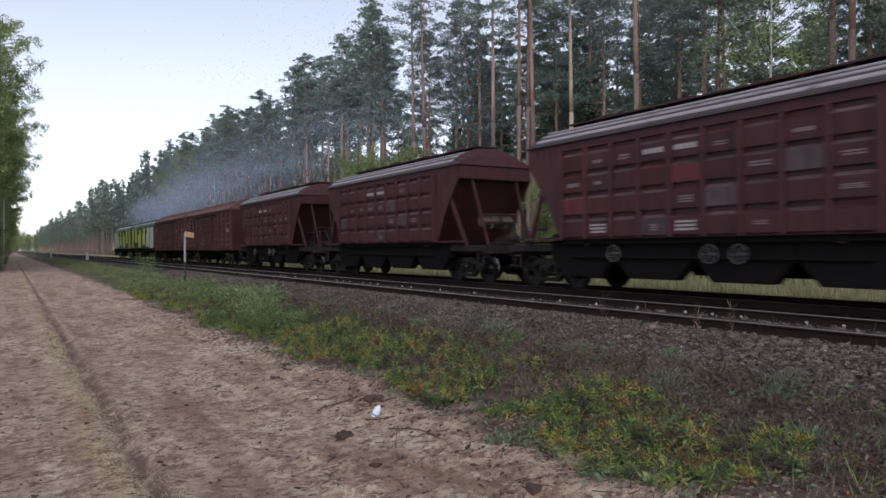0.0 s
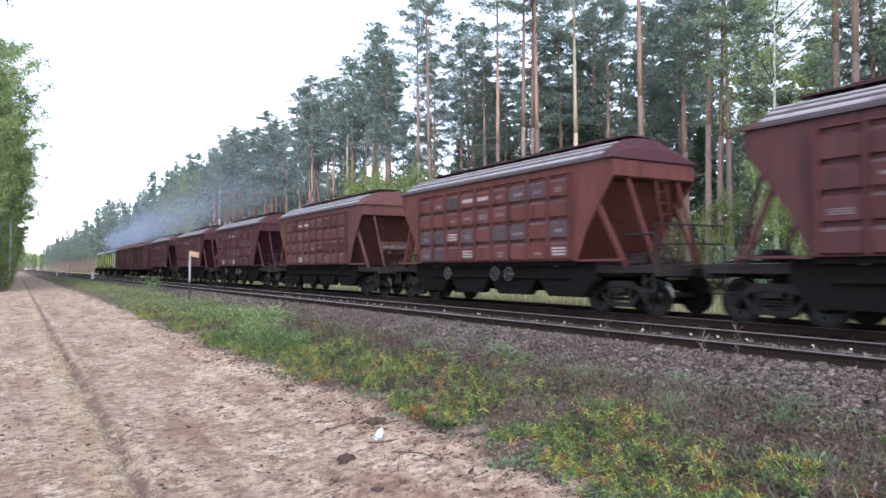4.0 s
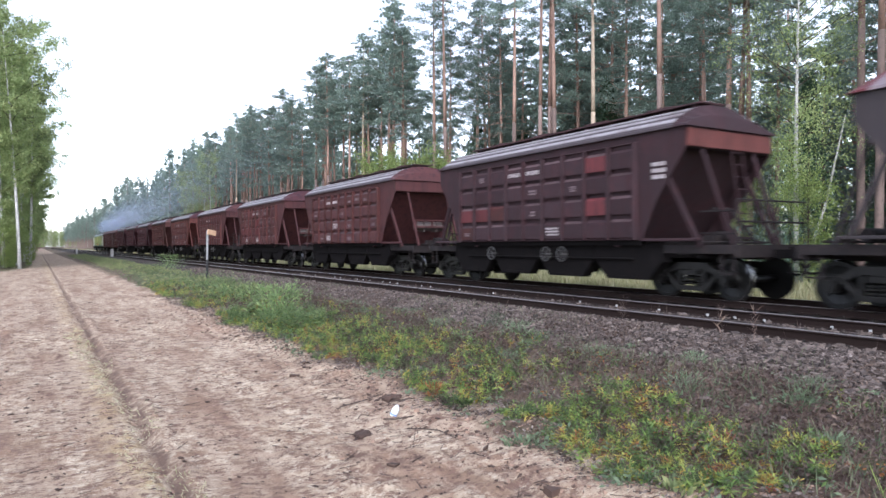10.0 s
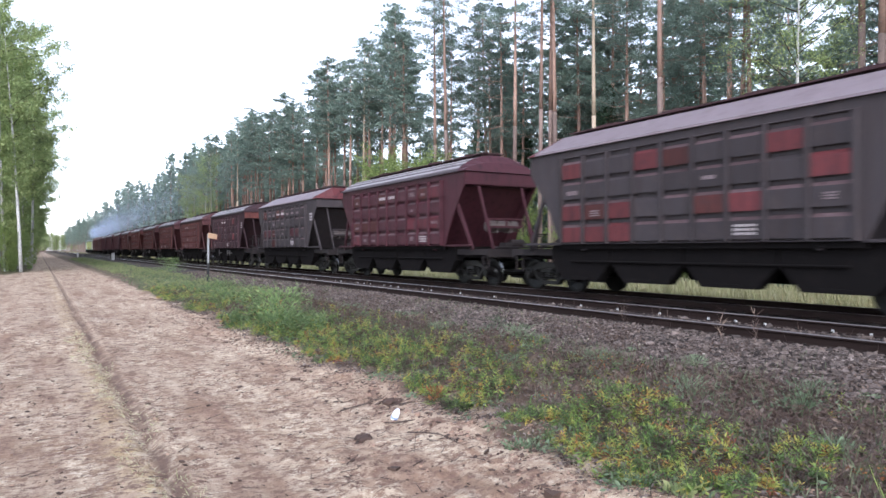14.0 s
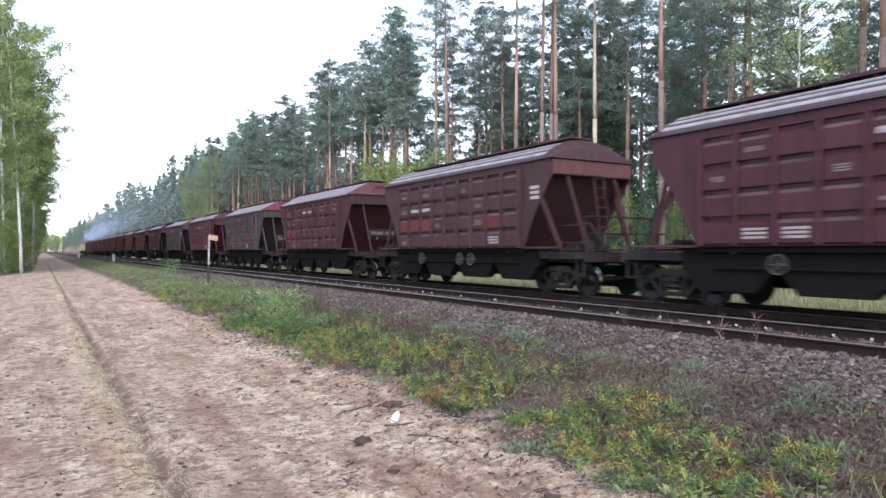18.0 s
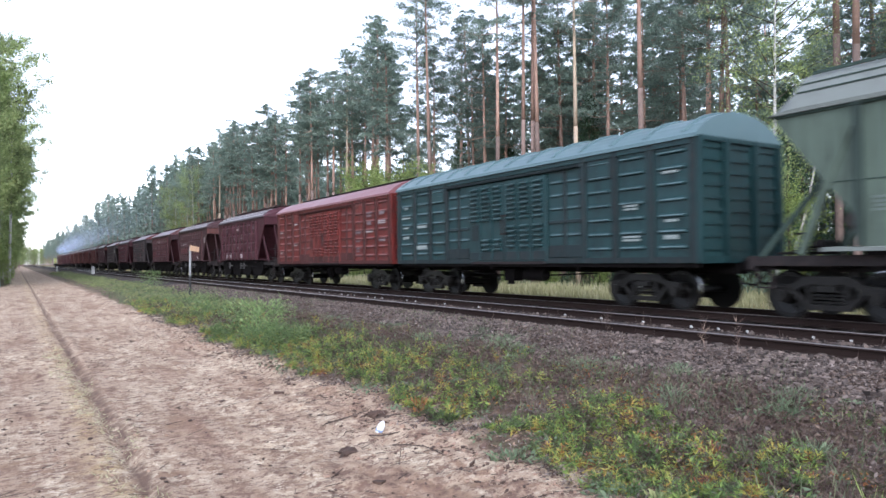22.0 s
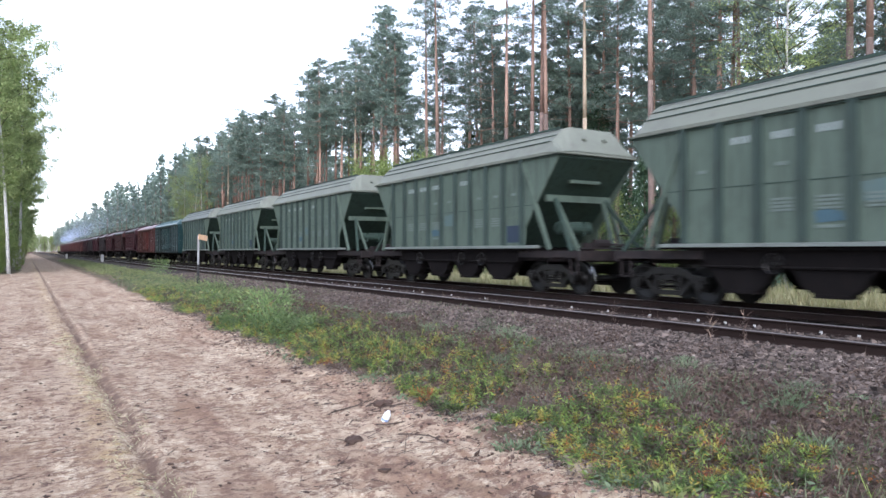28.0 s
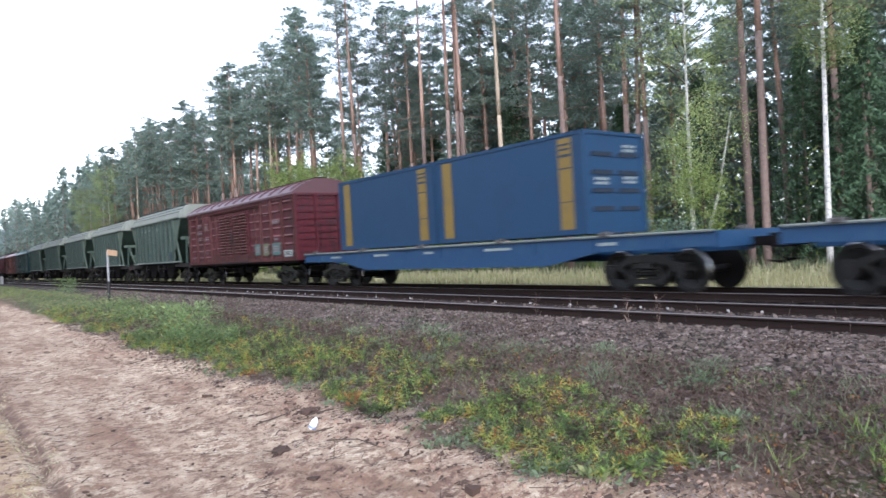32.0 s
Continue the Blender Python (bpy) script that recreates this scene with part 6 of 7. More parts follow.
def trunk_line(r, height, lean, bow):
    """A function from 0..1 to the trunk's middle."""
    a, b = r.uniform(0, 6.28), r.uniform(0, 6.28)

    def at(t):
        return Vector((lean * math.cos(a) * t * height + bow * math.sin(3 * t + b), lean * math.sin(a) * t * height + bow * math.cos(2.3 * t + b) - bow * math.cos(b), t * height)) - Vector((bow * math.sin(b), 0, 0))
    return at


def taper(line, t0, t1, r0, r1, steps, n=8):
    s = Solid()
    for k in range(steps + 1):
        t = t0 + (t1 - t0) * k / steps
        c = line(t)
        rad = r0 + (r1 - r0) * k / steps
        for i in range(n):
            a = 2 * math.pi * i / n
            s.v.append((c.x + rad * math.cos(a), c.y + rad * math.sin(a), c.z))
    for k in range(steps):
        for i in range(n):
            s.f.append((k * n + i, k * n + (i + 1) % n, (k + 1) * n + (i + 1) % n, (k + 1) * n + i))
    s.f.append(tuple(range(steps * n, steps * n + n)))
    s.f.append(tuple(range(n - 1, -1, -1)))
    return s


def pine(seed, height=20.0, start=0.55, limbs=28, girth=0.17, bark="pine_bark_high", spread=2.6, tufts=80, size=0.16):
    """A Scots pine: bare trunk, dead stubs, and limbs that carry flat pads of needle tufts."""
    r, g = random.Random(seed), np.random.default_rng(seed)
    t = thing("pine_tree", "tall Scots pine with bare trunk and dark crown", "tree", "pines of the forest edge")
    line = trunk_line(r, height, r.uniform(0, 0.012), r.uniform(0.03, 0.16))
    part("trunk", taper(line, -0.01, 0.42, girth, girth * 0.78, 6), "pine_bark_low" if bark == "pine_bark_high" else bark, t, "grey-brown scaly lower trunk", smooth=True)
    wood = taper(line, 0.42, 0.985, girth * 0.78, girth * 0.16, 8)
    pads = []
    turn = r.uniform(0, 6.28)
    for k in range(limbs):
        u = ((k + r.random()) / limbs) ** 0.9
        f = start + (0.985 - start) * u
        reach = spread * (1.04 - u) ** 0.5 * min(1.0, 0.55 + 1.8 * u) * r.uniform(0.5, 1.05)
        turn += 2.4 + r.uniform(-0.5, 0.5)
        way = Vector((math.cos(turn), math.sin(turn), 0))
        across = Vector((-way.y, way.x, 0))
        p = line(f)
        rise = -0.12 + 0.75 * u + r.uniform(-0.1, 0.15)
        mid = p + way * reach * 0.55 + Vector((0, 0, reach * (rise * 0.45 - 0.05)))
        tip = p + way * reach + Vector((0, 0, reach * (rise + 0.12)))
        wood.tube(p, mid, 0.05 * (1.25 - f), 4, 0.03 * (1.25 - f)).tube(mid, tip, 0.03 * (1.25 - f), 4, 0.008)
        for j in range(max(2, int(reach * 2.5))):
            v = r.uniform(0.3, 1.05)
            q = mid.lerp(tip, (v - 0.55) / 0.45) if v > 0.55 else p.lerp(mid, v / 0.55)
            q = q + across * r.gauss(0, 0.30) * reach * (1.2 - 0.7 * v) + Vector((0, 0, r.gauss(0.05, 0.10)))
            pads.append((q.x, q.y, q.z, (0.36 + 0.30 * r.random()) * (1.1 - 0.45 * u)))
    for k in range(5):
        q = line(0.95 + 0.055 * k / 4)
        pads.append((q.x + r.gauss(0, 0.1), q.y + r.gauss(0, 0.1), q.z, 0.36 - 0.035 * k))
    for k in range(9):
        f = r.uniform(0.25, start + 0.1)
        a, reach = r.uniform(0, 6.28), r.uniform(0.4, 1.6)
        p = line(f)
        wood.tube(p, p + Vector((math.cos(a) * reach, math.sin(a) * reach, -0.15 * reach)), 0.016, 4, 0.005)
    part("upper_trunk", wood, bark, t, "orange upper trunk with thin limbs", smooth=True)
    # each pad: tufts that spread from its middle, domed above and thin below
    pads = np.repeat(np.array(pads), tufts, axis=0)
    n = len(pads)
    a, q = g.uniform(0, 6.283, n), np.sqrt(g.uniform(0, 1, n))
    rad = pads[:, 3] * q * g.uniform(0.7, 1.35, n)
    c = pads[:, :3] + np.stack([rad * np.cos(a), rad * np.sin(a), pads[:, 3] * (0.42 * (1 - q * q) + g.normal(-0.08, 0.15, n))], 1)
    d = np.stack([np.cos(a) * (0.3 + q), np.sin(a) * (0.3 + q), g.uniform(-0.15, 0.9, n)], 1) + 0.5 * unit(g, n)
    d /= np.linalg.norm(d, axis=1)[:, None]
    side = np.cross(d, unit(g, n))
    side /= np.linalg.norm(side, axis=1)[:, None] + 1e-9
    w = size * g.uniform(0.65, 1.3, n)[:, None]
    part("crown", leaf_mesh("crown", c, d * w / 2, side * w * 0.17), "pine_needles", t)
    return t


def birch(seed, height=16.0, start=0.3, leaves=3600, girth=0.11, reach=2.3, leaf="birch_leaves", label="slender birch with white bark and yellowing leaves", name="birch_tree", bark="birch_bark", size=0.13):
    r, g = random.Random(seed), np.random.default_rng(seed)
    t = thing(name, label, "tree", "broadleaf trees of the wood")
    line = trunk_line(r, height, r.uniform(0, 0.05), r.uniform(0.05, 0.3))
    part("trunk", taper(line, -0.01, 0.98, girth, 0.015, 10), bark, t, smooth=True)
    limbs = Solid()
    cl = []
    nb = 46
    for k in range(nb):
        f = start + (0.97 - start) * (k + r.random()) / nb
        rr = reach * (0.35 + math.sin(math.pi * min(1.0, 0.25 + 0.8 * (1 - f) / (1 - start)))) * r.uniform(0.45, 1.05)
        a = r.uniform(0, 6.28)
        p = line(f)
        tip = p + Vector((math.cos(a) * rr, math.sin(a) * rr, rr * r.uniform(0.15, 0.8)))
        limbs.tube(p, tip, 0.022, 4, 0.006)
        for j in range(5):
            q = p.lerp(tip, r.uniform(0.28, 1.1))
            for h in range(3):
                cl.append((q.x + r.gauss(0, 0.25), q.y + r.gauss(0, 0.25), q.z - h * r.uniform(0.1, 0.45)))
    tagged(part("branch_work", limbs, "twig", t), kind="stuff")
    pick = np.array(cl)[g.integers(0, len(cl), leaves)]
    part("crown", leaf_mesh("crown", *leaves_round(g, pick, 0.42, size, size * 0.62, 0.5)), leaf, t)
    return t


def spruce(seed, height=11.0):
    r, g = random.Random(seed), np.random.default_rng(seed)
    t = thing("spruce_tree", "dark young spruce with drooping boughs", "tree", "spruces in the undergrowth")
    line = trunk_line(r, height, 0.0, 0.03)
    part("trunk", taper(line, -0.01, 0.99, 0.11, 0.015, 6), "pine_bark_low", t, smooth=True)
    cl = []
    for k in range(90):
        f = 0.06 + 0.92 * k / 90
        rr = (1 - f) * 2.4 + 0.15
        a = k * 2.4
        for u in np.linspace(0.25, 1, 6):
            cl.append((math.cos(a) * rr * u, math.sin(a) * rr * u, f * height - 0.35 * rr * u * u + r.gauss(0, 0.06)))
    cl = np.repeat(np.array(cl), 14, axis=0)
    part("crown", leaf_mesh("crown", *leaves_round(g, cl, 0.24, 0.24, 0.06, 0.35)), "spruce_needles", t)
    return t


TREES = []


def clear(spots):
    """Leave out the spots behind the small birch, where the wood stands open."""
    return [(x, y) for x, y in spots if x > 37 or not 0.57 < y / x < 0.68]


def plant(kinds, spots, r, lo=0.9, hi=1.12):
    """Put copies of the given trees on spots (x, y)."""
    for i, (x, y) in enumerate(spots):
        src = kinds[i] if i < len(kinds) else r.choice(kinds)
        k = r.uniform(lo, hi)
        m = pose(x, y, float(ground_z(x, y)) - 0.05, 0, 0, r.uniform(0, 360)) @ Matrix.Diagonal((k, k, k, 1))
        if src in TREES:
            c = copy_thing(src, m)
            c.matrix_basis = m
        else:
            src.matrix_basis = m
            TREES.append(src)


r = random.Random(11)
edge_pines = [pine(100 + k, 19.0 + (k % 3), 0.50 + 0.05 * (k % 3), 32 + k, 0.165 + 0.012 * (k % 3), spread=2.9 + 0.15 * k, tufts=84, size=0.17) for k in range(5)]
row_pines = [pine(110 + k, 19.0 + k, 0.53 + 0.05 * k, 30, 0.17, spread=2.8, tufts=40, size=0.28) for k in range(3)]
tall_pale = pine(120, 21.5, 0.66, 24, 0.15, "pole_bark", 2.8, 76, 0.19)
inner_pines = [pine(130 + k, 15.5 + k, 0.42, 32, 0.15, spread=2.9, tufts=32, size=0.34) for k in range(3)]
tall_pines = [pine(140 + k, 22.0 + k, 0.64 + 0.04 * k, 26, 0.16, spread=2.9, tufts=80, size=0.18) for k in range(3)]
# the trunks that stand out along the edge, by where they stand
plant(tall_pines, [(25, 25 * k) for k in (0.501, 0.883, 1.243, 1.342, 1.655, 1.72)] + [(26, 26 * k) for k in (0.524, 1.182, 1.206)], r, 0.94, 1.0)
plant(edge_pines, [(26, 26 * k) for k in (2.6, 3.1, 3.55)] + [(29, 29 * k) for k in (0.699, 0.722, 0.743, 0.395, 1.45, 1.9, 2.1)], r, 0.90, 1.0)
plant([tall_pale], [(25, 25 * 1.061), (25, 25 * 4.04), (25.5, 25.5 * 2.24)], r, 0.95, 1.0)
spots = []
for k in range(96):
    y = 2 + 138 * (k + r.random()) / 96
    spots.append((25.5 + 3.5 * r.random() ** 1.5, y))
plant(edge_pines, clear([(x + (3.0 if y < 33 else 1.2), y) for x, y in spots[::2] if y < 48] + [(x + (4.0 if y < 33 else 1.5), y) for x, y in spots[1::4] if y < 48]), r, 0.82, 0.98)
plant(row_pines, [(x, y) for x, y in spots if y > 48], r, 0.88, 1.06)
plant(inner_pines, [(31 + 1.1 * k, (31 + 1.1 * k) * (1.12 - 0.09 * k)) for k in range(3)], r, 1.05, 1.12)
plant(inner_pines, clear([(33 + 12 * r.random(), (33 + 12 * r.random()) * (0.45 + 1.0 * k / 24)) for k in range(24)] + [(29 + 24 * r.random(), -6 + 157 * (k + r.random()) / 64) for k in range(64)]), r, 0.85, 1.1)
young_pines = [pine(150 + k, 10 + 2 * k, 0.14, 36, 0.09, "pine_bark_low", 2.1, tufts=26, size=0.32) for k in range(2)]
plant(young_pines, [(30 + 22 * r.random(), -12 + 155 * (k + r.random()) / 64) for k in range(64)] + [(31 + 8 * r.random(), 4 + 18 * k / 10) for k in range(10)], r, 0.8, 1.15)
birches = [birch(200 + k, (12.8, 16.5, 18.0)[k], (0.24, 0.44, 0.32)[k], 18000, size=0.068) for k in range(3)]
plant(birches, [(24, 24 * 0.618), (24.5, 24.5 * 0.414), (24.2, 24.2 * 4.72), (24.0, 24.0 * 5.0), (23.6, 23.6 * 5.35), (23.8, 23.8 * 5.6)], r, 0.85, 1.05)
shrubs = [birch(220 + k, 9.5, 0.10, 7000, 0.06, 2.0, "shrub_leaves", "young yellow-green aspen at the forest edge", "aspen_shrub", "twig", 0.15) for k in range(2)]
plant(shrubs, [(23.6, 23.6 * k) for k in (1.72, 1.80, 1.88, 2.0, 2.1, 2.2)] + [(25, 25 * k) for k in (1.95, 2.14, 4.6, 4.9, 5.2, 5.5)], r, 0.72, 0.95)
plant(shrubs, [(23.8, 23.8 * k) for k in (0.60, 0.72, 0.84, 1.0, 1.15, 1.3, 1.45, 1.58, 2.35, 2.6, 3.0, 3.4)], r, 0.3, 0.6)
spruces = [spruce(240 + k, 9 + 2.5 * k) for k in range(2)]
plant(spruces, [(27, 27 * 0.36), (28, 28 * 0.30), (28.5, 28.5 * 0.44), (29.5, 29.5 * 0.40), (31, 31 * 0.5), (30, 30 * 0.6), (28, 28 * 0.9), (29, 29 * 1.02), (30, 30 * 0.97), (29, 29 * 1.5), (31, 31 * 1.3), (33, 33 * 0.75), (33, 33 * 0.36)], r, 0.7, 1.1)

stem = thing("birch_tree", "thin leaning birch stem beside the white birch", "tree", "broadleaf trees of the wood", at=(24.2, 14.9, 0.1))
part("trunk", Solid().tube((0, 0, 0), (0.75, -0.6, 3.2), 0.065, 8, 0.05).tube((0.75, -0.6, 3.2), (1.3, -1.0, 6.4), 0.05, 8, 0.02), "birch_bark", stem, smooth=True)
gl = np.random.default_rng(9)
part("crown", leaf_mesh("crown", *leaves_round(gl, np.array((1.1, -0.85, 5.6)) + gl.normal(0, 1, (900, 3)) * np.array((0.6, 0.6, 1.0)), 0.3, 0.09, 0.055, 0.4)), "birch_leaves", stem)

# the birch row along the sandy road
road_birch = [birch(260 + k, 23 + 1.5 * k, 0.10, 15000, 0.15, 3.7, "birch_leaves", "tall roadside birch with drooping yellow-green leaves", "birch_tree", "birch_bark", 0.19) for k in range(3)]
row = []
for k in range(36):
    y = 66 + 3.1 * k + r.uniform(-1.0, 1.0)
    row.append((-1.6 + 0.014 * (y - 66) - 1.9 * (k % 3) - r.uniform(0, 0.8), y))
row += [(-6 - 11 * r.random(), 44 + 120 * k / 24 + r.random() * 4) for k in range(24)]
plant(road_birch, row, r, 0.92, 1.1)
bare_birch = [birch(270 + k, 19 + k, 0.36, 9000, 0.15, 2.6, "birch_leaves", "roadside birch with bare white lower trunk", "birch_tree", "birch_bark", 0.17) for k in range(2)]
plant(bare_birch, [(-1.2, 64.0), (-0.6, 76.0)], r, 0.95, 1.05)
plant(shrubs, [(-0.6 + 0.014 * (y - 66) - 2.2 * r.random(), y) for y in (64.5, 66, 67, 69, 72, 76, 80, 85, 92, 100, 112, 125)] + [(-2.2, 64), (-3.0, 62.5)], r, 0.22, 0.42)


def far_woods(name, label, x0, x1, y0, y1, count, seed, leaf, height, drift=0.0):
    """Distant trees in one mesh: trunks and loose crowns."""
    g = np.random.default_rng(seed)
    y = y0 + (y1 - y0) * g.uniform(0, 1, count) ** 1.5
    x = g.uniform(x0, x1, count) + np.minimum(np.maximum(y - 61, 0) * drift, 9)
    h = height * g.uniform(0.85, 1.12, count)
    z = ground_z(x, y)
    w = thing(name, label, "forest", kind="stuff")
    trunks = Solid()
    for a, b, c, d in zip(x, y, z, h):
        trunks.tube((a, b, c - 0.2), (a, b, c + d * 0.9), 0.17, 5, 0.06)
    tagged(part("trunks", trunks, "pine_bark_low", w), kind="stuff")
    per = 210
    k = np.repeat(np.arange(count), per)
    f = g.uniform(0, 1, len(k)) ** 0.8
    low = 0.32 if leaf == "pine_needles" else 0.08
    zz = z[k] + h[k] * (low + (1.0 - low) * f)
    rad = (1.9 if leaf == "pine_needles" else 3.2) * np.sqrt(np.clip(1.02 - f ** 2.5, 0, 1)) * np.clip(f * 6, 0.35, 1) * g.uniform(0.1, 1, len(k))
    a = g.uniform(0, 6.283, len(k))
    c = np.stack([x[k] + rad * np.cos(a), y[k] + rad * np.sin(a), zz], 1)
    tagged(part("crowns", leaf_mesh("crowns", *leaves_round(g, c, 0.5, 1.0, 0.5, 0.1, 0.3)), leaf, w), kind="stuff")


far_woods("far_pine_wood", "distant pine forest along the railway line", 25, 60, 138, 900, 680, 21, "pine_needles", 22.5)
far_woods("far_birch_wood", "distant birch trees along the sandy road", -22, -2.2, 165, 900, 260, 22, "birch_leaves", 20, 0.012)
far_woods("far_line_wood", "trees closing the line in the far haze", -70, 130, 860, 1100, 420, 23, "birch_leaves", 20)


def undergrowth(name, label, x0, x1, y0, y1, n, tall, leaf, size, seed):
    """Saplings and boughs between the trunks deep in the wood, in one mesh."""
    g = np.random.default_rng(seed)
    m = n // 60
    bx, by = g.uniform(x0, x1, m), y0 + (y1 - y0) * g.uniform(0, 1, m)
    k = np.repeat(np.arange(m), 60)
    h = tall * g.uniform(0.3, 1.0, m)
    f = g.uniform(0, 1, len(k))
    c = np.stack([bx[k] + g.normal(0, 0.9, len(k)) * (1.1 - f), by[k] + g.normal(0, 0.9, len(k)) * (1.1 - f), ground_z(bx, by)[k] + 0.1 + h[k] * f], 1)
    tagged(part(name, leaf_mesh(name, *leaves_round(g, c, 0.3, size, size * 0.5, 0.2, 0.2)), leaf), label, "undergrowth", kind="stuff")


undergrowth("wood_undergrowth", "dim saplings between the pine trunks", 36, 66, -12, 165, 125000, 16, "pine_needles", 0.5, 61)
undergrowth("leafy_undergrowth", "yellow-green saplings under the pines", 27, 40, -8, 120, 16000, 4.5, "shrub_leaves", 0.22, 62)


# ---- the verge ----
g = np.random.default_rng(31)


def scatter(n, x0, x1, y0, y1, clump=0.0, near=1.6):
    """Spots that thin out with distance; clump: how far they gather in patches."""
    n2 = int(n * (1 + 2 * clump))
    y = y0 + (y1 - y0) * g.uniform(0, 1, n2) ** near
    x = g.uniform(x0, x1, n2) + 0.3 * lattice(y * 0.8, y * 0 + 2.5, 13) * (x0 < 5)
    keep = lattice(x * 0.9, y * 0.9, int(n) % 97) + 0.5 * lattice(x * 2.3, y * 2.3, 3) > (-1.2 + 1.3 * clump) * 1.0
    return x[keep][:n], y[keep][:n]


def herbs(name, label, mat, n, x0, x1, y0, y1, leaves, size, tall, clump, near=1.6, wide=0.16, upright=0.0):
    x, y = scatter(n, x0, x1, y0, y1, clump, near)
    k = np.repeat(np.arange(len(x)), leaves)
    grow = (0.75 + 0.25 * np.minimum(y / 10, 2.0))
    rise = np.clip(0.75 + 0.7 * lattice(x * 1.7, y * 1.7, 17) + 0.35 * lattice(x * 4, y * 4, 18), 0.25, 1.6)
    h = tall * g.uniform(0.1, 1.0, len(k)) * (grow * rise)[k]
    c = np.stack([x[k] + g.normal(0, wide, len(k)) * grow[k], y[k] + g.normal(0, wide, len(k)) * grow[k], ground_z(x, y)[k] + h], 1)
    s = size * g.uniform(0.7, 1.4, len(k)) * (grow[k] ** 0.8)
    d = unit(g, len(k))
    d[:, 2] = d[:, 2] * 0.5 + 0.25 + upright
    d /= np.linalg.norm(d, axis=1)[:, None]
    side = np.cross(d, unit(g, len(k)))
    side /= np.linalg.norm(side, axis=1)[:, None] + 1e-9
    ob = part(name, leaf_mesh(name, c, d * s[:, None] / 2, side * s[:, None] * 0.20), mat)
    return tagged(ob, label, "plants", kind="stuff")


def blades(name, label, mat, n, x0, x1, y0, y1, tall, clump, near=1.6, wide=0.006, lean=0.35, zadd=0.0):
    x, y = scatter(n, x0, x1, y0, y1, clump, near)
    n = len(x)
    d = np.stack([g.normal(0, lean, n), g.normal(0, lean, n), np.ones(n)], 1)
    d /= np.linalg.norm(d, axis=1)[:, None]
    h = tall * g.uniform(0.35, 1.15, n)
    side = np.cross(d, unit(g, n))
    side /= np.linalg.norm(side, axis=1)[:, None] + 1e-9
    w = wide * np.maximum(1, y / 9)
    c = np.stack([x, y, ground_z(x, y) + zadd], 1) + d * h[:, None] / 2
    ob = part(name, leaf_mesh(name, c, d * h[:, None] / 2, side * w[:, None]), mat)
    return tagged(ob, label, "grass", kind="stuff")


def shoots(name, label, mat, n, x0, x1, y0, y1, leaves, size, tall, clump, near=1.6, slim=0.12, droop=0.35):
    """Leafy stems: slim leaves set round each stem, the lower ones longer and hanging."""
    x, y = scatter(n, x0, x1, y0, y1, clump, near)
    m = len(x)
    grow = 0.8 + 0.2 * np.minimum(y / 10, 2.0)
    rise = np.clip(0.8 + 0.6 * lattice(x * 1.7, y * 1.7, 17) + 0.35 * lattice(x * 4, y * 4, 18), 0.3, 1.5)
    h = tall * grow * rise * g.uniform(0.6, 1.2, m)
    lean = g.normal(0, 0.35, (m, 2))
    z = ground_z(x, y)
    k = np.repeat(np.arange(m), leaves)
    f = (np.tile(np.arange(leaves), m) + g.uniform(0, 1, len(k))) / leaves
    a = np.tile(np.arange(leaves) * 2.4, m) + np.repeat(g.uniform(0, 6.28, m), leaves) + g.normal(0, 0.3, len(k))
    foot = np.stack([x[k] + lean[k, 0] * h[k] * f, y[k] + lean[k, 1] * h[k] * f, z[k] + h[k] * (0.12 + 0.88 * f)], 1)
    d = np.stack([np.cos(a), np.sin(a), -droop + 1.5 * f * f + g.normal(0, 0.25, len(k))], 1)
    d /= np.linalg.norm(d, axis=1)[:, None]
    side = np.cross(d, np.array((0, 0, 1.0)) + 0.5 * unit(g, len(k)))
    side /= np.linalg.norm(side, axis=1)[:, None] + 1e-9
    s = (size * g.uniform(0.6, 1.3, len(k)) * (1.15 - 0.6 * f) * grow[k])[:, None]
    up = np.stack([lean[:, 0] * h, lean[:, 1] * h, h], 1) / 2
    thin = np.tile(np.array((0.0022, 0.0, 0.0)), (m, 1))
    parts = [(foot + d * s / 2, d * s / 2, side * s * slim), (np.stack([x, y, z], 1) + up, up, thin)]
    return tagged(part(name, leaf_mesh(name, *[np.concatenate(p) for p in zip(*parts)]), mat), label, "plants", kind="stuff")


shoots("verge_herbs", "low green, yellow and orange herbs on the verge", "herb_leaves", 3900, 3.62, 5.1, 0.5, 30, 15, 0.078, 0.16, 0.84, 1.7)
shoots("verge_herbs_tall", "taller yellowing herbs in patches", "herb_leaves", 680, 3.95, 5.5, 0.5, 24, 18, 0.085, 0.27, 0.95, 1.6)
shoots("slope_herbs", "straggling green and orange herbs on the slope", "herb_leaves", 650, 4.9, 6.3, 0.5, 22, 13, 0.075, 0.16, 1.0, 1.6)
herbs("verge_herbs_far", "green weeds along the sandy road", "weed_leaves", 2000, 4.5, 6.6, 20, 130, 10, 0.085, 0.19, 0.55, 1.5, 0.22)
shoots("weed_bush", "tall bright green weeds beside the road", "bush_leaves", 150, 3.85, 4.85, 11.8, 15.6, 24, 0.12, 0.46, 0.0, 1.0, 0.14)
shoots("weed_bush", "green weeds beside the sign post", "bush_leaves", 150, 4.6, 5.8, 16, 27, 20, 0.13, 0.36, 0.3, 1.0, 0.14)
herbs("brown_weeds", "dark withered weeds on the slope", "dry_stems", 3400, 4.2, 6.4, 0.5, 22, 12, 0.050, 0.12, 0.45, 1.6, 0.10)
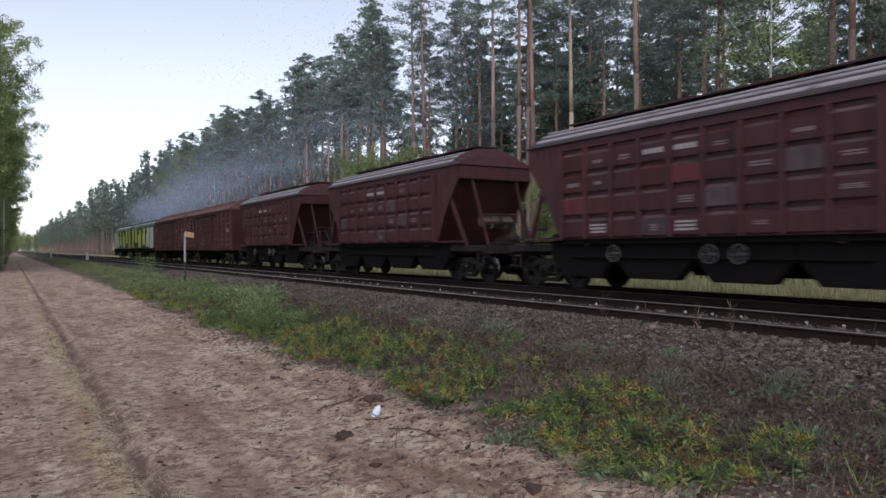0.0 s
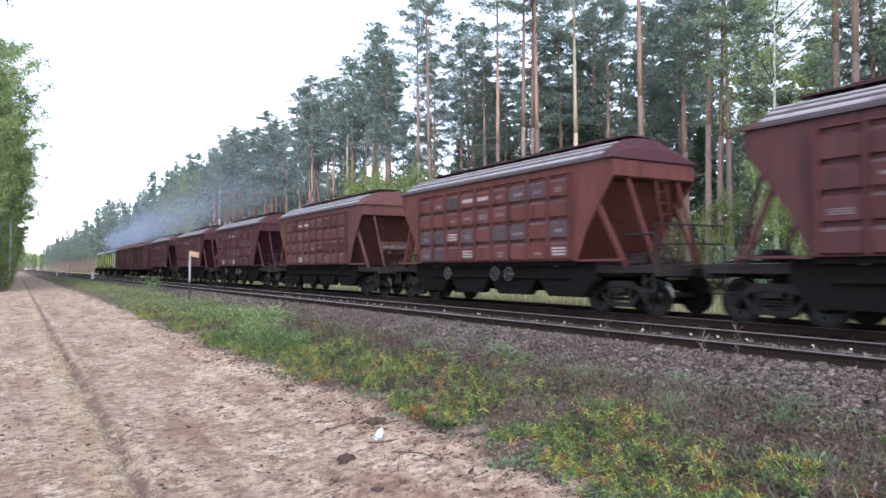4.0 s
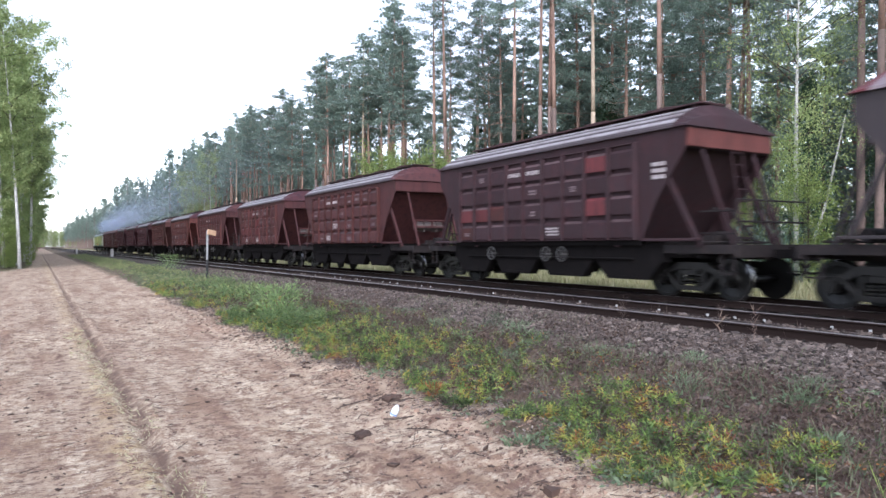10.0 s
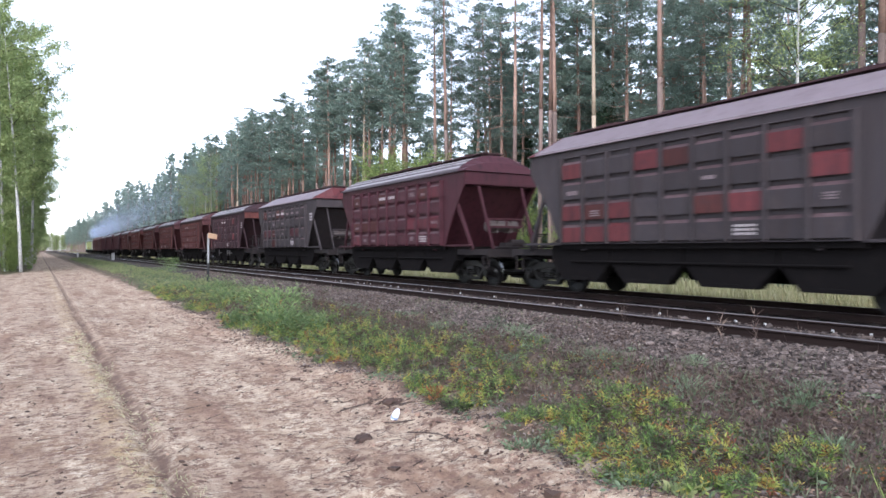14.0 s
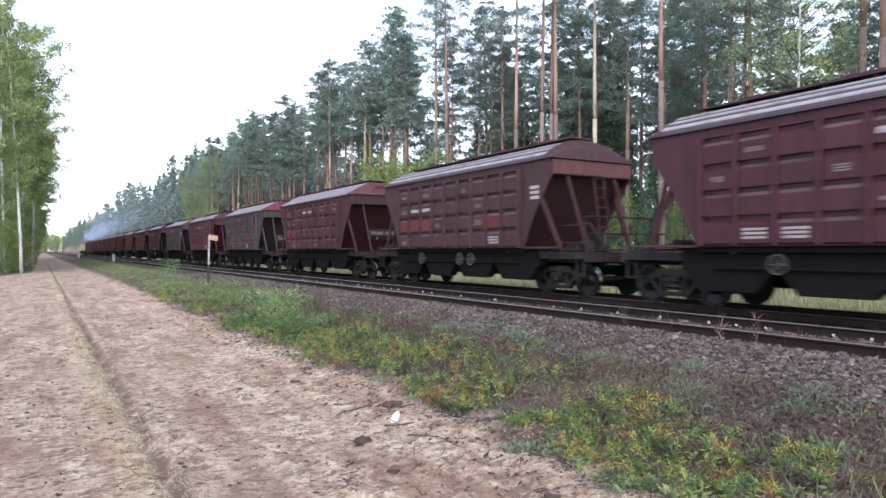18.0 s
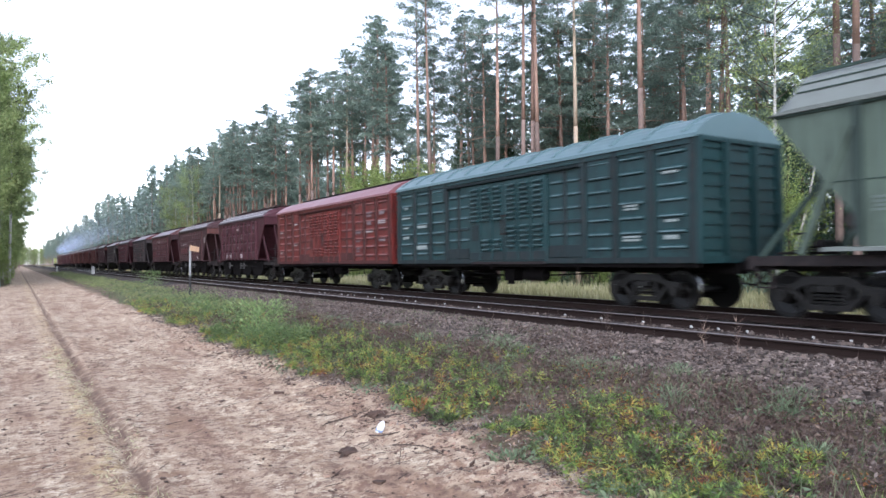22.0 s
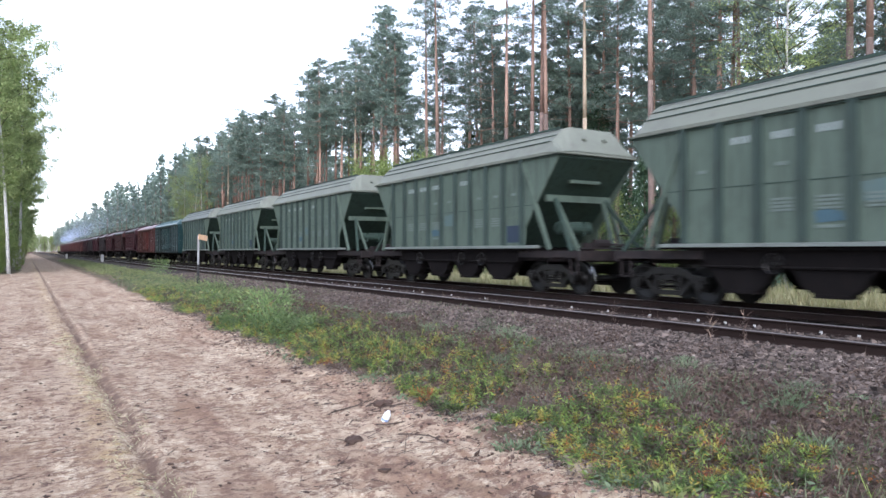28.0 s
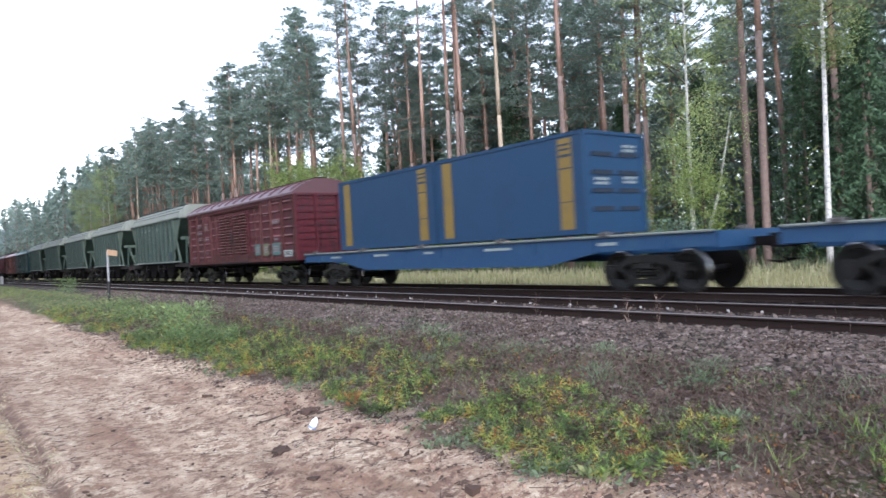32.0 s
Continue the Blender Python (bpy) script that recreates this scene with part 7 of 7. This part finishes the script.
herbs("leaf_litter", "grey-brown dead leaves on the slope", "dead_litter", 4000, 3.5, 6.9, 0.5, 24, 9, 0.045, 0.03, 0.3, 1.6, 0.12)
herbs("red_herbs", "orange and red autumn leaves among the weeds", "red_leaves", 70, 4.1, 5.9, 0.8, 8, 12, 0.042, 0.18, 0.95, 1.3, 0.06)
herbs("silver_weeds", "grey-green downy weed tufts", "silver_herb", 260, 3.4, 6.8, 0.8, 16, 16, 0.055, 0.10, 0.7, 1.4, 0.07)
herbs("ballast_litter", "dead leaves and dark bits between the stones", "dead_litter", 1900, 6.0, 8.4, 0.8, 26, 7, 0.05, 0.04, 0.75, 1.7, 0.12)
herbs("ballast_soil", "dark withered stalks among the stones", "dry_stems", 1500, 5.9, 8.2, 0.8, 24, 8, 0.05, 0.05, 0.85, 1.7, 0.12)
blades("verge_grass", "fine grass on the verge", "grass_blades", 9000, 3.8, 6.6, 0.5, 40, 0.16, 0.5, 1.7, 0.0045, 0.5)
blades("corner_grass", "tall green grass tufts on the verge", "green_grass", 260, 4.2, 5.2, 0.6, 2.2, 0.26, 0.5, 1.0, 0.005, 0.6)
blades("dry_stalks", "brown dead stalks between the herbs", "dry_stems", 15000, 4.0, 6.5, 0.5, 28, 0.19, 0.35, 1.7, 0.0035, 1.1)
blades("ballast_grass", "sparse grass between the stones", "grass_blades", 1100, 6.2, 8.3, 2, 40, 0.14, 0.9, 1.5, 0.004, 0.5)
blades("track_grass", "thin stalks along the near rail", "dry_stems", 120, 8.15, 10.4, 3, 40, 0.28, 0.3, 1.3, 0.0035, 0.25)
blades("rut_straw", "yellow straw caught in the wheel rut", "dry_grass", 1500, 0.60, 0.90, 2.2, 16, 0.07, 0.3, 1.5, 0.003, 1.6)
blades("meadow_grass", "dry straw-coloured meadow behind the line", "dry_grass", 38000, 17.2, 23.8, -8, 120, 0.55, 0.0, 1.6, 0.011, 0.32)
blades("forest_grass", "grass and saplings under the pines", "grass_blades", 9000, 23, 31, -5, 110, 0.6, 0.2, 1.4, 0.02, 0.4)


def tuft(name, label, x, y, n, tall, wide, mat, size, slim=0.16):
    k = g.normal(0, wide, (n, 2))
    h = tall * g.uniform(0.15, 1, n)
    c = np.stack([x + k[:, 0], y + k[:, 1], float(ground_z(x, y)) + h], 1)
    d = np.stack([k[:, 0] / wide * 0.5, k[:, 1] / wide * 0.5, np.ones(n) * 0.8], 1) + 0.4 * unit(g, n)
    d /= np.linalg.norm(d, axis=1)[:, None]
    side = np.cross(d, unit(g, n))
    side /= np.linalg.norm(side, axis=1)[:, None] + 1e-9
    s = size * g.uniform(0.6, 1.3, n)[:, None]
    return tagged(part(name, leaf_mesh(name, c, d * s / 2, side * s * slim), mat), label, "plant", kind="stuff")


tuft("wormwood_tuft", "grey-green feathery weed tuft on the slope", 5.72, 3.51, 320, 0.22, 0.09, "silver_herb", 0.065, 0.055)
tuft("wormwood_tuft", "grey-green feathery weed tuft on the stones", 6.2, 8.2, 320, 0.26, 0.12, "silver_herb", 0.075, 0.055)
for k in range(16):
    wx, wy = 5.0 + 1.9 * ((k * 0.618) % 1), 2.8 + 0.85 * k
    tuft("wormwood_tuft", "grey-green feathery weed tuft on the slope", wx, wy, 240, 0.13 + 0.10 * ((k * 0.37) % 1), 0.07 + 0.05 * ((k * 0.71) % 1), "silver_herb", 0.060, 0.055)
tuft("willow_bush", "blue-green willow bush at the forest edge", 22.6, 15.1, 1500, 2.3, 0.75, "willow_leaves", 0.13)
tuft("red_weed", "small weed with rust-red autumn leaves", 3.73, 6.46, 70, 0.16, 0.05, "red_leaves", 0.055)
tuft("green_weed", "low green weed on bare sand", 3.85, 6.0, 40, 0.07, 0.07, "herb_leaves", 0.08)
tuft("mullein_rosette", "pale felted leaf rosette on sand", 3.5, 4.55, 110, 0.05, 0.10, "silver_herb", 0.05, 0.22)
tuft("mullein_rosette", "pale felted leaf rosette beside the road", 3.60, 3.40, 170, 0.06, 0.11, "silver_herb", 0.055, 0.16)
tuft("green_rosette", "green leaf rosette on the sandy edge", 3.66, 3.05, 80, 0.06, 0.09, "weed_leaves", 0.075, 0.2)
tuft("dry_weed", "dead branching weed beside the rail", 8.30, 8.14, 46, 0.40, 0.05, "dry_stems", 0.16, 0.02)
tuft("dry_weed", "dead weed stalks beside the rail", 8.05, 5.55, 22, 0.45, 0.02, "dry_stems", 0.2, 0.02)
tuft("dry_weed", "dead weed stalk on the ballast", 8.1, 6.1, 20, 0.45, 0.02, "dry_stems", 0.2, 0.02)
tuft("young_bush", "bushy green sapling in the verge", 4.25, 13.9, 420, 0.78, 0.26, "bush_leaves", 0.09)
tuft("young_bush", "bushy green sapling by the track", 6.6, 42.0, 420, 0.95, 0.34, "bush_leaves", 0.11)


# ---- loose stones and clods: rough eight-cornered lumps ----
CORNERS = np.array([(x, y, z) for x in (-1, 1) for y in (-1, 1) for z in (-1, 1)], float)
SIDES = np.array(((0, 1, 3, 2), (4, 6, 7, 5), (0, 4, 5, 1), (2, 3, 7, 6), (0, 2, 6, 4), (1, 5, 7, 3)))


def lumps(name, x, y, size, flat=0.7, sink=0.3):
    n = len(x)
    a = g.uniform(0, 6.283, n)
    b = g.uniform(-0.5, 0.5, n)
    c = CORNERS[None] * g.uniform(0.55, 1.0, (n, 8, 1)) * (1 + 0.35 * g.normal(size=(n, 1, 3))) * (size * g.lognormal(-0.22, 0.38, n))[:, None, None] / 2
    c[:, :, 2] *= flat
    cx = c[:, :, 0] * np.cos(a)[:, None] - c[:, :, 1] * np.sin(a)[:, None]
    cy = c[:, :, 0] * np.sin(a)[:, None] + c[:, :, 1] * np.cos(a)[:, None]
    cz = c[:, :, 2] + cx * b[:, None]
    z = ground_z(x, y) + size * flat * (0.5 - sink) * g.uniform(0.4, 1.2, n)
    co = np.stack([cx + x[:, None], cy + y[:, None], cz + z[:, None]], -1).reshape(-1, 3)
    q = (np.arange(n)[:, None, None] * 8 + SIDES[None]).reshape(-1, 4)
    me = bpy.data.meshes.new(name)
    me.from_pydata(co.tolist(), [], q.tolist())
    return me


bed = thing("ballast_bed", "grey-brown crushed stone shoulder of the track", "ballast", kind="stuff")
x, y = scatter(46000, 6.05, 8.60, 0.8, 42, 0.0, 1.9)
tagged(part("stones", lumps("stones", x, y, 0.040, 0.6, 0.25), "stone", bed), kind="stuff")
x, y = scatter(1100, 5.9, 8.5, 1.2, 24, 0.5, 1.7)
tagged(part("stones", lumps("stones", x, y, 0.056, 0.7, 0.3), "stone", bed), kind="stuff")
x, y = scatter(9000, 8.66, 12.4, 2.0, 36, 0.0, 1.6)
tagged(part("stones", lumps("stones", x, y, 0.05), "stone", bed), kind="stuff")
x, y = scatter(5200, 4.9, 6.4, 0.8, 20, 0.3, 1.6)
tagged(part("stones", lumps("stones", x, y, 0.034), "stone", bed), kind="stuff")
one = [lumps("stone", np.zeros(1), np.zeros(1) - 500, 0.058, 0.65, 0.5) for k in range(6)]
for me in one:
    c = sum((v.co for v in me.vertices), Vector()) / 8
    for v in me.vertices:
        v.co -= c
rs = random.Random(41)
for k in range(280):
    sx, sy = rs.uniform(6.3, 8.5), rs.uniform(2.4, 9.5)
    part("stone", one[k % 6], "stone", bed, at=pose(sx, sy, float(ground_z(sx, sy)) + 0.02, rs.uniform(-20, 20), rs.uniform(-20, 20), rs.uniform(0, 360)), key=("stone", k % 6))

sandlumps = thing("sand_clods", "small sand clods and crumbs on the road", "soil", kind="stuff")
x, y = scatter(4000, -3.0, 3.9, 1.4, 30, 0.4, 1.9)
tagged(part("crumbs", lumps("crumbs", x, y, 0.020, 0.6), "clod_sand", sandlumps), kind="stuff")
x, y = scatter(500, 2.9, 4.1, 2.0, 16, 0.2, 1.5)
tagged(part("crumbs", lumps("crumbs", x, y, 0.02, 0.5), "clod_sand", sandlumps), kind="stuff")
x, y = scatter(2600, -2.5, 3.8, 1.8, 25, 0.6, 1.7)
tagged(part("crumbs", lumps("crumbs", x, y, 0.030, 0.35), "dark_soil", sandlumps), kind="stuff")

x, y = scatter(1700, 3.1, 4.15, 1.6, 26, 0.5, 1.6)
tagged(part("crumbs", lumps("crumbs", x, y, 0.032, 0.6), "dark_soil", sandlumps), kind="stuff")
x, y = scatter(1500, 3.0, 4.2, 1.6, 22, 0.4, 1.6)
tagged(part("crumbs", lumps("crumbs", x, y, 0.026, 0.6), "clod_sand", sandlumps), kind="stuff")

litter = Solid()
for k in range(900):
    sx, sy = rs.uniform(-2.8, 3.9) if k < 550 else rs.uniform(2.7, 4.1), 1.8 + 18 * rs.random() ** 1.5
    a, n = rs.gauss(0, 0.7), rs.uniform(0.05, 0.22)
    z = float(ground_z(sx, sy)) + 0.008
    litter.tube((sx, sy, z), (sx + n * math.cos(a), sy + n * math.sin(a), z + rs.uniform(-0.005, 0.03)), 0.004, 4, 0.002)
tagged(part("twig_litter", litter, "twig"), "dark twigs and straw strewn over the sand", "litter", kind="stuff")

# ---- single things by the road ----
bx, by = 3.09, 6.17
bz = float(ground_z(bx, by))
bottle = thing("plastic_bottle", "crumpled white plastic bottle lying on the sand", "bottle", at=pose(bx, by, bz + 0.0, 22, 12, 24) @ Matrix.Scale(0.85, 4))
part("body", lambda: Solid().tube((0, 0, 0), (0, 0, 0.04), 0.040, 14, 0.044).tube((0, 0, 0.04), (0, 0, 0.10), 0.044, 14, 0.040), "bottle_white", bottle, smooth=False)
part("shoulder", lambda: Solid().tube((0, 0, 0.10), (0, 0, 0.13), 0.040, 14, 0.020).tube((0, 0, 0.13), (0, 0, 0.142), 0.018, 12), "bottle_white", bottle)
part("label", lambda: Solid().tube((0, 0, 0.015), (0, 0, 0.04), 0.0455, 14), "bottle_blue", bottle, "pale blue faded label")


def root_clod(x, y, turn, label):
    """A torn sod with root ends sticking out."""
    t = thing("root_clod", label, "clod", at=pose(x, y, float(ground_z(x, y)), 0, 0, turn))
    bm = bmesh.new()
    bmesh.ops.create_icosphere(bm, subdivisions=3, radius=0.10)
    for v in bm.verts:
        n = lattice(np.array([v.co.x * 22 + turn, v.co.x * 50]), np.array([v.co.y * 22 + v.co.z * 9, v.co.y * 50 + v.co.z * 31]), 44)
        v.co *= 1 + 0.38 * n[0] + 0.22 * n[1]
        v.co.z *= 0.6
    me = bpy.data.meshes.new("soil")
    bm.to_mesh(me)
    bm.free()
    part("soil", me, "dark_soil", t)
    for k in range(5):
        a = 1.3 * k + turn
        part("root", Solid().tube((0.05 * math.cos(a), 0.05 * math.sin(a), 0.02), (0.17 * math.cos(a), 0.17 * math.sin(a), rs.uniform(0.0, 0.06)), 0.008, 5, 0.003), "twig", t)


root_clod(2.60, 5.82, 0, "dark torn-up root clod on the sand")
root_clod(3.35, 6.75, 70, "dark sod of soil at the verge")


def fallen_branch(seed, n, x, y, turn):
    """A crooked stem with side twigs, lying on the sand."""
    q = random.Random(seed)
    t = thing("fallen_branch", "thin dark branch lying on the sand", "branch", at=pose(x, y, float(ground_z(x, y)) + 0.015, 0, 0, turn))
    pts, a = [Vector((0, 0, 0.012))], q.uniform(-0.3, 0.3)
    for k in range(n):
        a += q.uniform(-0.35, 0.35)
        pts.append(pts[-1] + Vector((0.12 * math.cos(a), 0.12 * math.sin(a), q.uniform(-0.006, 0.012))))
        if q.random() < 0.5:
            b = a + q.choice((-0.9, 0.9))
            part("side_twig", Solid().tube(pts[-1], pts[-1] + Vector((0.09 * math.cos(b), 0.09 * math.sin(b), 0.03)), 0.004, 4, 0.002), "twig", t)
    s = Solid()
    for k, p in enumerate(pts):
        for i in range(5):
            c = 2 * math.pi * i / 5
            s.v.append((p.x, p.y + 0.008 * (1 - 0.08 * k) * math.cos(c), p.z + 0.008 * (1 - 0.08 * k) * math.sin(c)))
    for k in range(n):
        s.f += [(k * 5 + i, k * 5 + (i + 1) % 5, k * 5 + 5 + (i + 1) % 5, k * 5 + 5 + i) for i in range(5)]
    s.f += [tuple(range(4, -1, -1)), tuple(range(n * 5, n * 5 + 5))]
    part("stem", s, "twig", t)


for k, (tx, ty, tz) in enumerate(((2.75, 6.75, 20), (2.95, 6.1, -25), (3.0, 5.7, -40), (3.25, 6.55, 5))):
    fallen_branch(70 + k, 7, tx, ty, tz)
for k, (tx, ty) in enumerate(((2.72, 5.05),)):
    tagged(part("dry_stalk", lambda: Solid().tube((0, 0, 0), (0.2, 0.02, 0), 0.004, 5, 0.002), "twig", at=pose(tx, ty, float(ground_z(tx, ty)) - 0.02, 0, -80, 30 * k)), "thin dead stalk standing in the sand", "stalk")

px, py = 6.08, 29.4
post = thing("marker_post", "slim white railway marker post with black foot", "sign", at=pose(px, py, float(ground_z(px, py)) - 0.1, 0, 0.6, 0))
part("foot", lambda: Solid().prism([(0.055 * math.cos(a), 0.055 * math.sin(a)) for a in (0, 0.8, 1.57, 2.36, 3.14, 3.93, 4.71, 5.5)], "z", 0, 1.0), "post_black", post, "black painted foot")
part("shaft", lambda: Solid().prism([(0.044 * math.cos(a), 0.044 * math.sin(a)) for a in (0, 0.8, 1.57, 2.36, 3.14, 3.93, 4.71, 5.5)], "z", 1.0, 2.22), "post_white", post)
plate = part("plate", lambda: Solid().slab(0, 0, 0, 0.03, 0.46, 0.22, 0.006), "plate_ochre", post, "faded pinkish plate", at=pose(0.16, -0.06, 2.13, -8, 0, -62))
part("plate_bars", lambda: Solid().box(-0.018, 0.12, 0.05, 0.004, 0.2, 0.05).box(-0.018, -0.1, 0.0, 0.004, 0.12, 0.12).box(-0.018, 0.14, -0.06, 0.004, 0.16, 0.04), "stencil_white", plate, "worn pale lettering")
for sx, sy, h in ((8.0, 94.0, 0.95), (6.6, 150.0, 0.95)):
    st = thing("line_stake", "short white concrete stake beside the track", "stake", "stakes along the line", at=(sx, sy, float(ground_z(sx, sy))))
    part("shaft", lambda: Solid().prism(((-0.16, -0.16), (0.16, -0.16), (0.16, 0.16), (-0.16, 0.16)), "z", -0.1, 0.85), "clip_white", st, key="stake")
    part("cap", lambda: Solid().prism(((-0.18, 0.0), (0.18, 0.0), (0.0, 0.12)), "y", -0.18, 0.18), "clip_white", st, key="stake_cap", at=(0, 0, 0.85))


# ---- exhaust smoke: loose clouds of thin lumps ----
SMOKE = []
gs = np.random.default_rng(77)
for k in range(10):
    grow = k / 9
    n = int((26000 - 1900 * k) * (1.5 if k < 4 else 1 if k < 6 else 0.55))
    c = gs.normal(size=(n, 3)) * np.array((0.9 + 2.0 * grow, 5 + 5 * grow, 0.8 + 1.2 * grow))
    c += 0.9 * (0.5 + grow) * np.stack([lattice(c[:, 1] * 0.35, c[:, 2] * 0.35 + j * 9, 50 + k) for j in range(3)], 1)
    d = unit(gs, n)
    e = np.cross(d, unit(gs, n))
    e /= np.linalg.norm(e, axis=1)[:, None] + 1e-9
    ob = part("smoke_puff", leaf_mesh("smoke_puff", c, d * 0.036, e * 0.030), "smoke")
    tagged(ob, "thin blue-grey diesel exhaust drifting over the train", "smoke", "exhaust smoke", kind="stuff")
    SMOKE.append((ob, k))


# ---- what moves ----
def along(t):
    """How far the train has come after t seconds."""
    return 5.833 + 9.2582 * t + 0.019266 * t * t


def motions():
    seconds = range(0, 33)
    for ob, q in TRAIN:
        z = RAIL_FAR + (1.43 if ob.name.startswith("shipping") else 0.0)
        walk(ob, [(t, pose(TRACK_FAR, q + along(t), z)) for t in seconds])
    # wheels roll without slipping
    turn = [(k / 15, -math.degrees(along(k / 15) / 0.475)) for k in range(0, 481)]
    for ob, d in WHEELS:
        walk(ob, [(t, pose(0, d, 0.475, a)) for t, a in turn])
    # the exhaust falls back behind the stack, rises and spreads towards the wood
    for ob, k in SMOKE:
        back, v = 2 + 8.5 * k, 9.6 - 0.42 * k
        rows = []
        for t in (0, 8, 16, 24, 32):
            rows.append((t, pose(TRACK_FAR + 0.5 + 0.55 * k + 0.03 * t, 88 + along(0) - back + v * t + 0.019 * t * t * (1 - k / 9), 6.0 + 0.6 * k + 0.05 * t, 0, 0, 3 * k)))
        walk(ob, rows)


motions()
